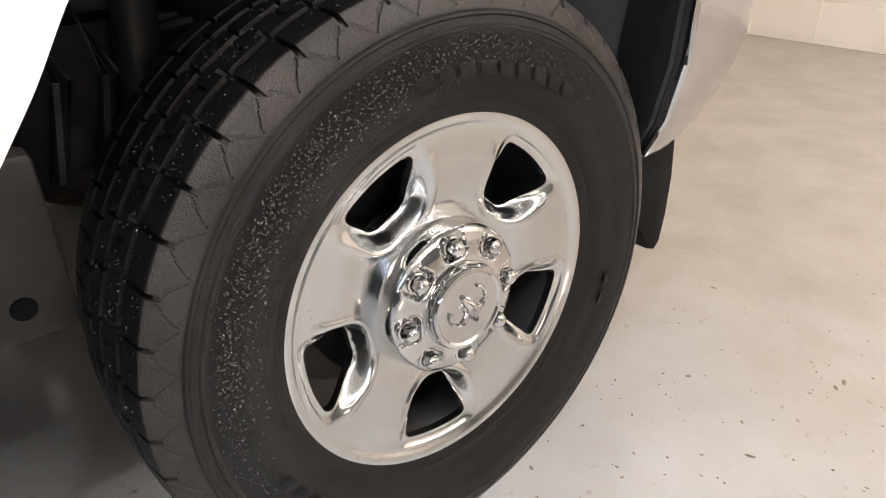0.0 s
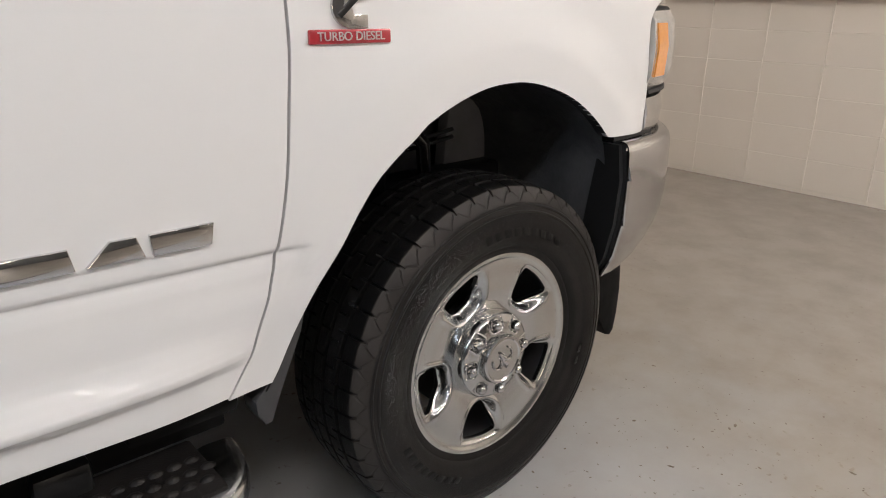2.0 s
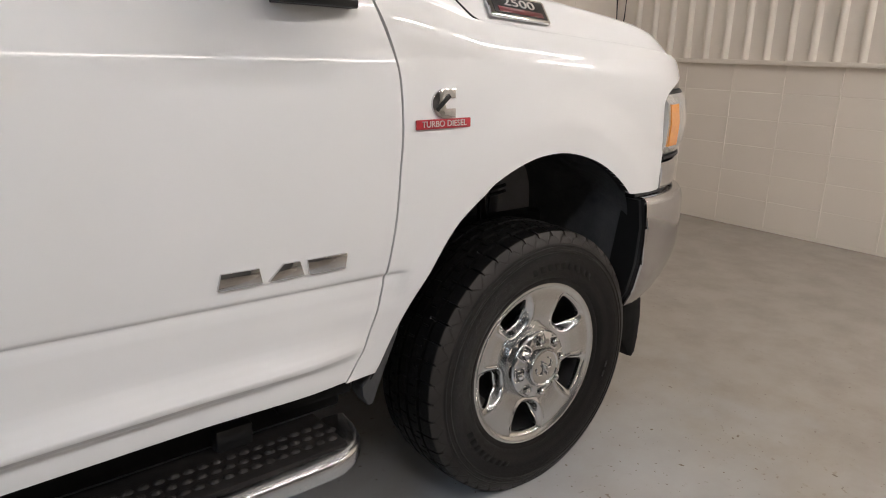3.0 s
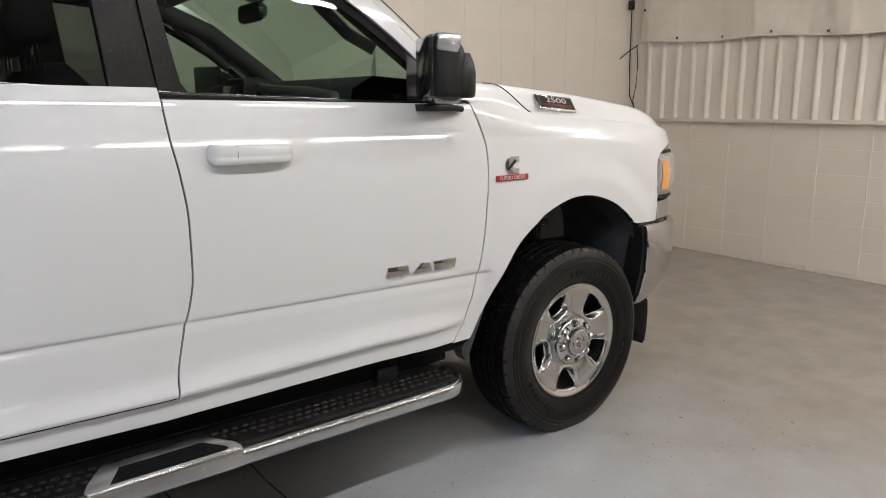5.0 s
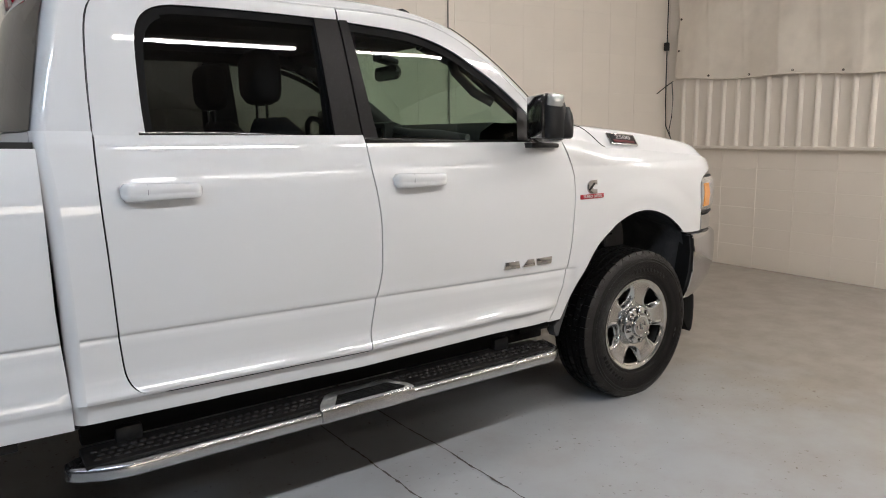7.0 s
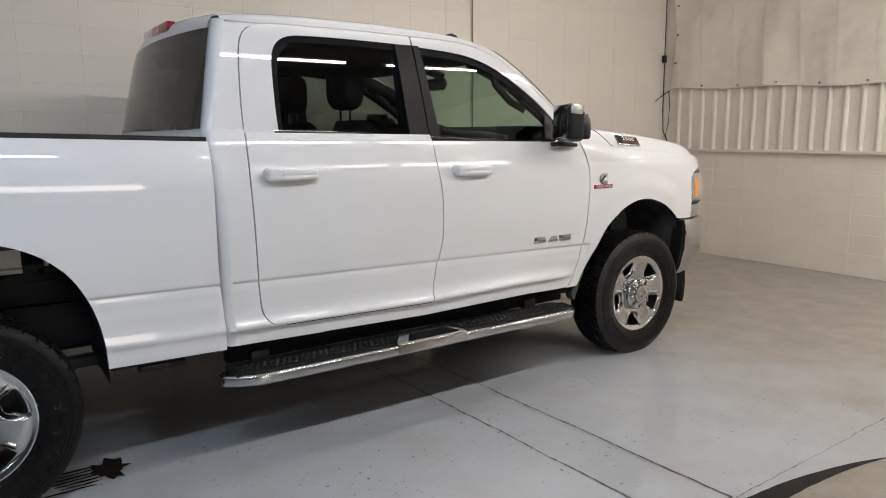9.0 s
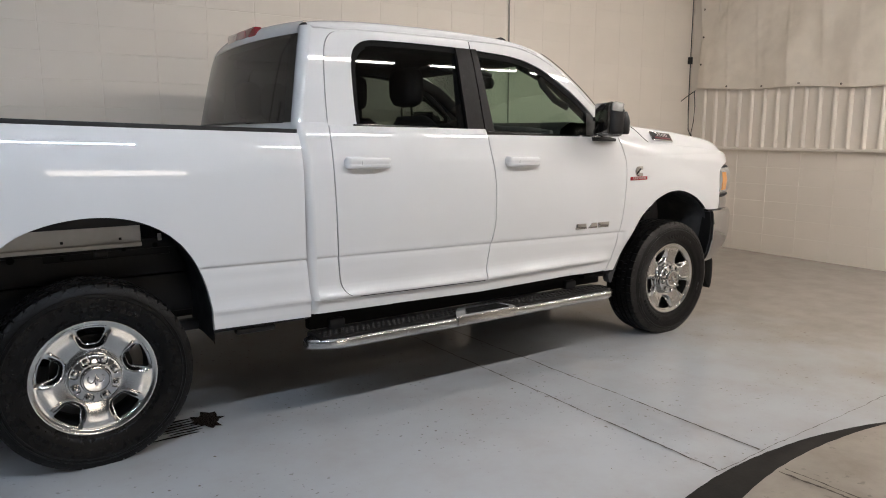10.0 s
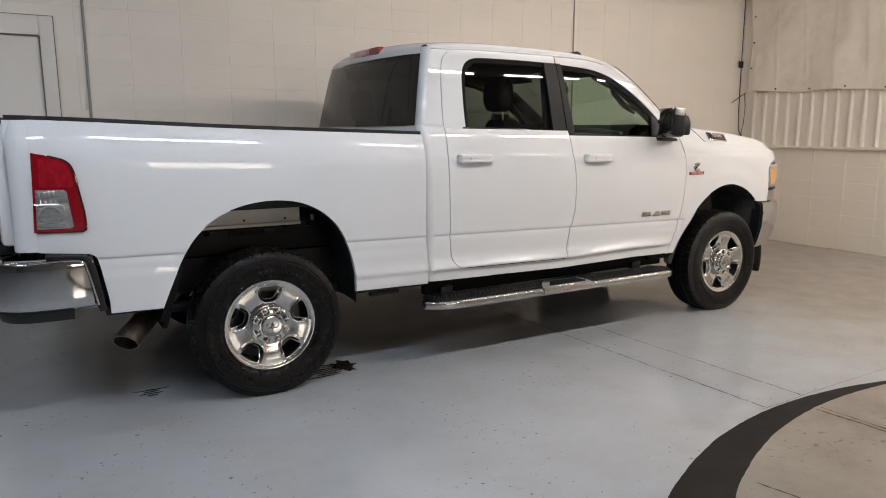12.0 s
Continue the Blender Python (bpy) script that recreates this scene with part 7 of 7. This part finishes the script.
for c in range(14):
    yb = 0.665 + BW * (3 - c)
    if yb < Y1 - 0.05:
        part("joint_bead", tube([(X1 - 0.003, yb + rj.uniform(-0.0025, 0.0025), 0.02 + 1.225 * k / 14) for k in range(15)], [0.0062 * rj.uniform(0.6, 1.15) for k in range(15)], 6), WALL, wall_east)

# corrugated steel above the block work
bm = bmesh.new()
rows_ = [[], []]
for k, z in enumerate((1.262, ZC)):
    rows_[k].append((X1 - 0.006, Y1 - 0.012, z))
y = 1.705
while y > Y0 + 0.3:
    for dy, dx in ((0.0, 0.0), (-0.090, 0.0), (-0.098, -0.018), (-0.107, -0.028), (-0.119, -0.031), (-0.131, -0.028), (-0.140, -0.018), (-0.148, 0.0)):
        for k, z in enumerate((1.262, ZC)):
            rows_[k].append((X1 - 0.006 + dx, y + dy, z))
    y -= 0.167
add_grid(bm, rows_)
bmesh.ops.recalc_face_normals(bm, faces=bm.faces)
part("corrugated_sheet", bm, METALWALL, wall_east, "cream painted corrugated steel sheet", angle=40)
part("ledge", box((X1 - 0.035, (Y0 + Y1) / 2, 1.262), (0.07, Y1 - Y0 - 0.02, 0.034), 0.006), METALWALL, wall_east, "painted steel ledge")


# canvas tarp hung over the steel
def tarp_x(y, z):
    d = 0.060 + 0.016 * math.sin(y * 7 + 1.8 * math.sin(z * 2.2)) + 0.003 * math.sin(y * 21 + 2.4 * noise.noise((y * 2, z * 1.5, 7.0)))
    d += 0.020 * noise.noise((y * 3, z * 2.5, 1.0)) + 0.010 * noise.noise((y * 8, z * 7, 5.0)) + 0.004 * noise.noise((y * 22, z * 19, 2.0))
    d += 0.018 * math.exp(-((z - 2.0) / 0.10) ** 2) * noise.noise((y * 6, 3.3, 0.5))
    # fold lines of the packed sheet
    for f0 in (1.25, 0.86, 0.47, 0.08, -0.31, -0.70, -1.10, -1.5):
        d += 0.011 * math.exp(-((y - f0 - 0.05 * (z - 2.5)) / 0.014) ** 2)
    return X1 - d


tarp = thing("tarp", "cream canvas tarp hung over the corrugated wall", "tarp")
bm = bmesh.new()
rr = []
for k in range(91):
    t = k / 90
    row = []
    for j in range(261):
        y = 1.675 - 6.2 * (j / 260) ** 1.15
        zb = 2.006 - 0.030 * (1.675 - y) + 0.012 * math.sin(y * 5)
        z = zb + (4.45 - zb) * t
        ye = y + (0.05 * (z - 2.0) * 0.4 if j == 0 else 0) - 0.03 * math.sin(z * 3) * (1 if j == 0 else 0)
        row.append((tarp_x(y, z), ye, z))
    rr.append(row)
add_grid(bm, rr)
bmesh.ops.recalc_face_normals(bm, faces=bm.faces)
cloth = part("canvas", bm, TARP, tarp, angle=180)
cloth.modifiers.new("thickness", "SOLIDIFY").thickness = 0.003
bm = bmesh.new()
hem = []
for j in range(90):
    y = 1.67 - 6.1 * j / 89
    hem.append((tarp_x(y, 1.99) - 0.004, y, 2.013 - 0.030 * (1.675 - y) + 0.012 * math.sin(y * 5)))
part("hem", tube(hem, 0.008, 6), TARP, tarp)
ring_me = me_of(lathe([(0.006, -0.003), (0.012, -0.003), (0.012, 0.002), (0.006, 0.002), (0.0, -0.001)], 14), "grommet")
for y in (1.23, 0.78, 0.31, -0.16, -0.63, -1.10, -1.57):
    z = 2.041 - 0.030 * (1.675 - y) + 0.012 * math.sin(y * 5)
    part("grommet", ring_me, GRIME, tarp).matrix_basis = Matrix.Translation((tarp_x(y, z) - 0.004, y, z)) @ Matrix.Rotation(radians(-90), 4, "Z")
for z in (2.32, 2.66, 3.0):
    part("grommet", ring_me, GRIME, tarp).matrix_basis = Matrix.Translation((tarp_x(1.62, z) - 0.006, 1.63, z)) @ Matrix.Rotation(radians(-90), 4, "Z")

# cables and conduits in the corner
box_ = thing("junction_box", "small black cable box in the wall corner", "cable box")
part("case", box((X1 - 0.10, Y1 - 0.05, 2.38), (0.045, 0.05, 0.09), 0.008), BLACK, box_)
cab1 = part("hanging_cable", tube([(X1 - 0.10, Y1 - 0.05, 4.5), (X1 - 0.10, Y1 - 0.055, 2.4), (X1 - 0.10, Y1 - 0.06, 1.75), (X1 - 0.10, Y1 - 0.075, 1.5), (X1 - 0.095, Y1 - 0.16, 1.33), (X1 - 0.085, Y1 - 0.26, 1.288)], 0.0065, 8), CABLE)
tagged(cab1, "black cable hanging in the wall corner", "cable")
cab2 = part("hanging_cable", tube([(X1 - 0.09, Y1 - 0.13, 1.99), (X1 - 0.10, Y1 - 0.16, 1.80), (X1 - 0.10, Y1 - 0.15, 1.60), (X1 - 0.10, Y1 - 0.12, 1.45), (X1 - 0.095, Y1 - 0.15, 1.34)], 0.0055, 8), CABLE)
tagged(cab2, "thin black cable loop beside the tarp", "cable")
cab3 = part("rope_end", tube([(X1 - 0.08, Y1 - 0.14, 1.995), (X1 - 0.14, Y1 - 0.09, 1.94), (X1 - 0.22, Y1 - 0.03, 1.86)], 0.006, 6), CABLE)
tagged(cab3, "loose black rope end at the tarp's corner", "rope")
for x, z0 in ((0.70, 0.02), (-4.425, 0.02)):
    c = part("conduit", tube([(x, Y1 - 0.018, z0), (x, Y1 - 0.018, ZC - 0.01)], 0.008 if x > 0 else 0.011, 10), PIPE)
    tagged(c, "thin vertical conduit on the block wall", "conduit")
# side door
door_1 = thing("door_1", "pale grey closed steel door in a painted frame", "door", kind="structure")
part("door_leaf", box((-5.215, Y1 - 0.002, 1.118), (0.928, 0.04, 2.19), 0.004), DOORPAINT, door_1)
for c, s in (((-4.694, Y1 - 0.012, 1.188), (0.098, 0.05, 2.37)), ((-5.736, Y1 - 0.012, 1.188), (0.098, 0.05, 2.37)), ((-5.215, Y1 - 0.012, 2.297), (0.943, 0.05, 0.152))):
    part("door_frame", box(c, s, 0.006), DOORPAINT, door_1)
for c, s in (((-4.7465, Y1 - 0.030, 1.118), (0.010, 0.022, 2.20)), ((-5.6835, Y1 - 0.030, 1.118), (0.010, 0.022, 2.20)), ((-5.215, Y1 - 0.030, 2.2215), (0.926, 0.022, 0.010))):
    part("stop_gasket", box(c, s, 0.002), SEALGREY, door_1, "grey rubber gasket of the frame")
for c, s in (((-4.6415, Y1 - 0.006, 1.19), (0.007, 0.03, 2.38)), ((-5.215, Y1 - 0.006, 2.3765), (1.14, 0.03, 0.007))):
    part("caulk_line", box(c, s, 0.002), SEALGREY, door_1)
part("threshold", box((-5.215, Y1 - 0.04, 0.012), (0.92, 0.06, 0.02), 0.004), mat("threshold_metal", (0.75, 0.74, 0.72), 0.3, 0.6), door_1)
part("door_lever", box((-5.58, Y1 - 0.06, 1.02), (0.12, 0.02, 0.02), 0.006), CHROME, door_1)

# floor dirt: drips by the rear tyre and scattered crumbs
drip = thing("oil_drip", "dark wet drip stain on the floor", "stain")
rd = random.Random(9)
for cx, cy, n_, L in ((-3.40, -0.72, 7, 0.10), (-4.36, -0.56, 4, 0.06)):
    for k in range(n_):
        bm = bmesh.new()
        yy = cy + (k - n_ / 2) * 0.030
        ln = L * rd.uniform(0.5, 2.4)
        xx = cx - ln * 0.4 + rd.uniform(-0.03, 0.03)
        ov = []
        for j in range(16):
            a = 2 * math.pi * j / 16
            ov.append(bm.verts.new((xx + ln * math.cos(a) * rd.uniform(0.8, 1.1), yy + 0.0085 * math.sin(a) * rd.uniform(0.5, 1.5), 0.004 + 0.0003 * k)))
        bm.faces.new(ov)
        part("streak", bm, WET, drip, smooth=False)
bm = bmesh.new()
ov = []
for j in range(24):
    a = 2 * math.pi * j / 24
    q = rd.uniform(0.62, 1.2)
    ov.append(bm.verts.new((-3.28 + 0.080 * q * math.cos(a), -0.71 + 0.11 * q * math.sin(a), 0.0065)))
bm.faces.new(ov)
part("puddle", bm, WET, drip, smooth=False)
crumbs = bmesh.new()
for k in range(1600):
    x, y = rd.uniform(-5.0, 3.6), rd.uniform(-3.6, 0.9)
    if rd.random() < 0.34:
        x, y = rd.gauss(0.5, 0.45), rd.gauss(-1.2, 0.25)
    if k > 800:
        x, y = X1 - 0.012 - abs(rd.gauss(0, 0.02)), rd.choice((-0.95, -0.2, 0.35, 0.8)) + rd.gauss(0, 0.28)
    s = rd.uniform(0.0008, 0.0024) * (2.2 if rd.random() < 0.06 else 1)
    ln = rd.uniform(1, 2.6)
    a0 = rd.uniform(0, 3.14)
    m = Matrix.Translation((x, y, 0.0005)) @ Matrix.Rotation(a0, 4, "Z") @ Matrix.Diagonal((s * ln, s, s * 0.6, 1))
    vs = [crumbs.verts.new(m @ Vector(p)) for p in ((-1, -0.6, 0), (0.4, -1, 0), (1, 0.1, 0), (0.2, 0.9, 0), (-0.8, 0.7, 0), (0, 0, 1))]
    for j in range(5):
        crumbs.faces.new((vs[j], vs[(j + 1) % 5], vs[5]))
tagged(part("floor_grit", crumbs, GRIT, None, smooth=False), "scattered dark grit on the floor", "grit", kind="stuff")
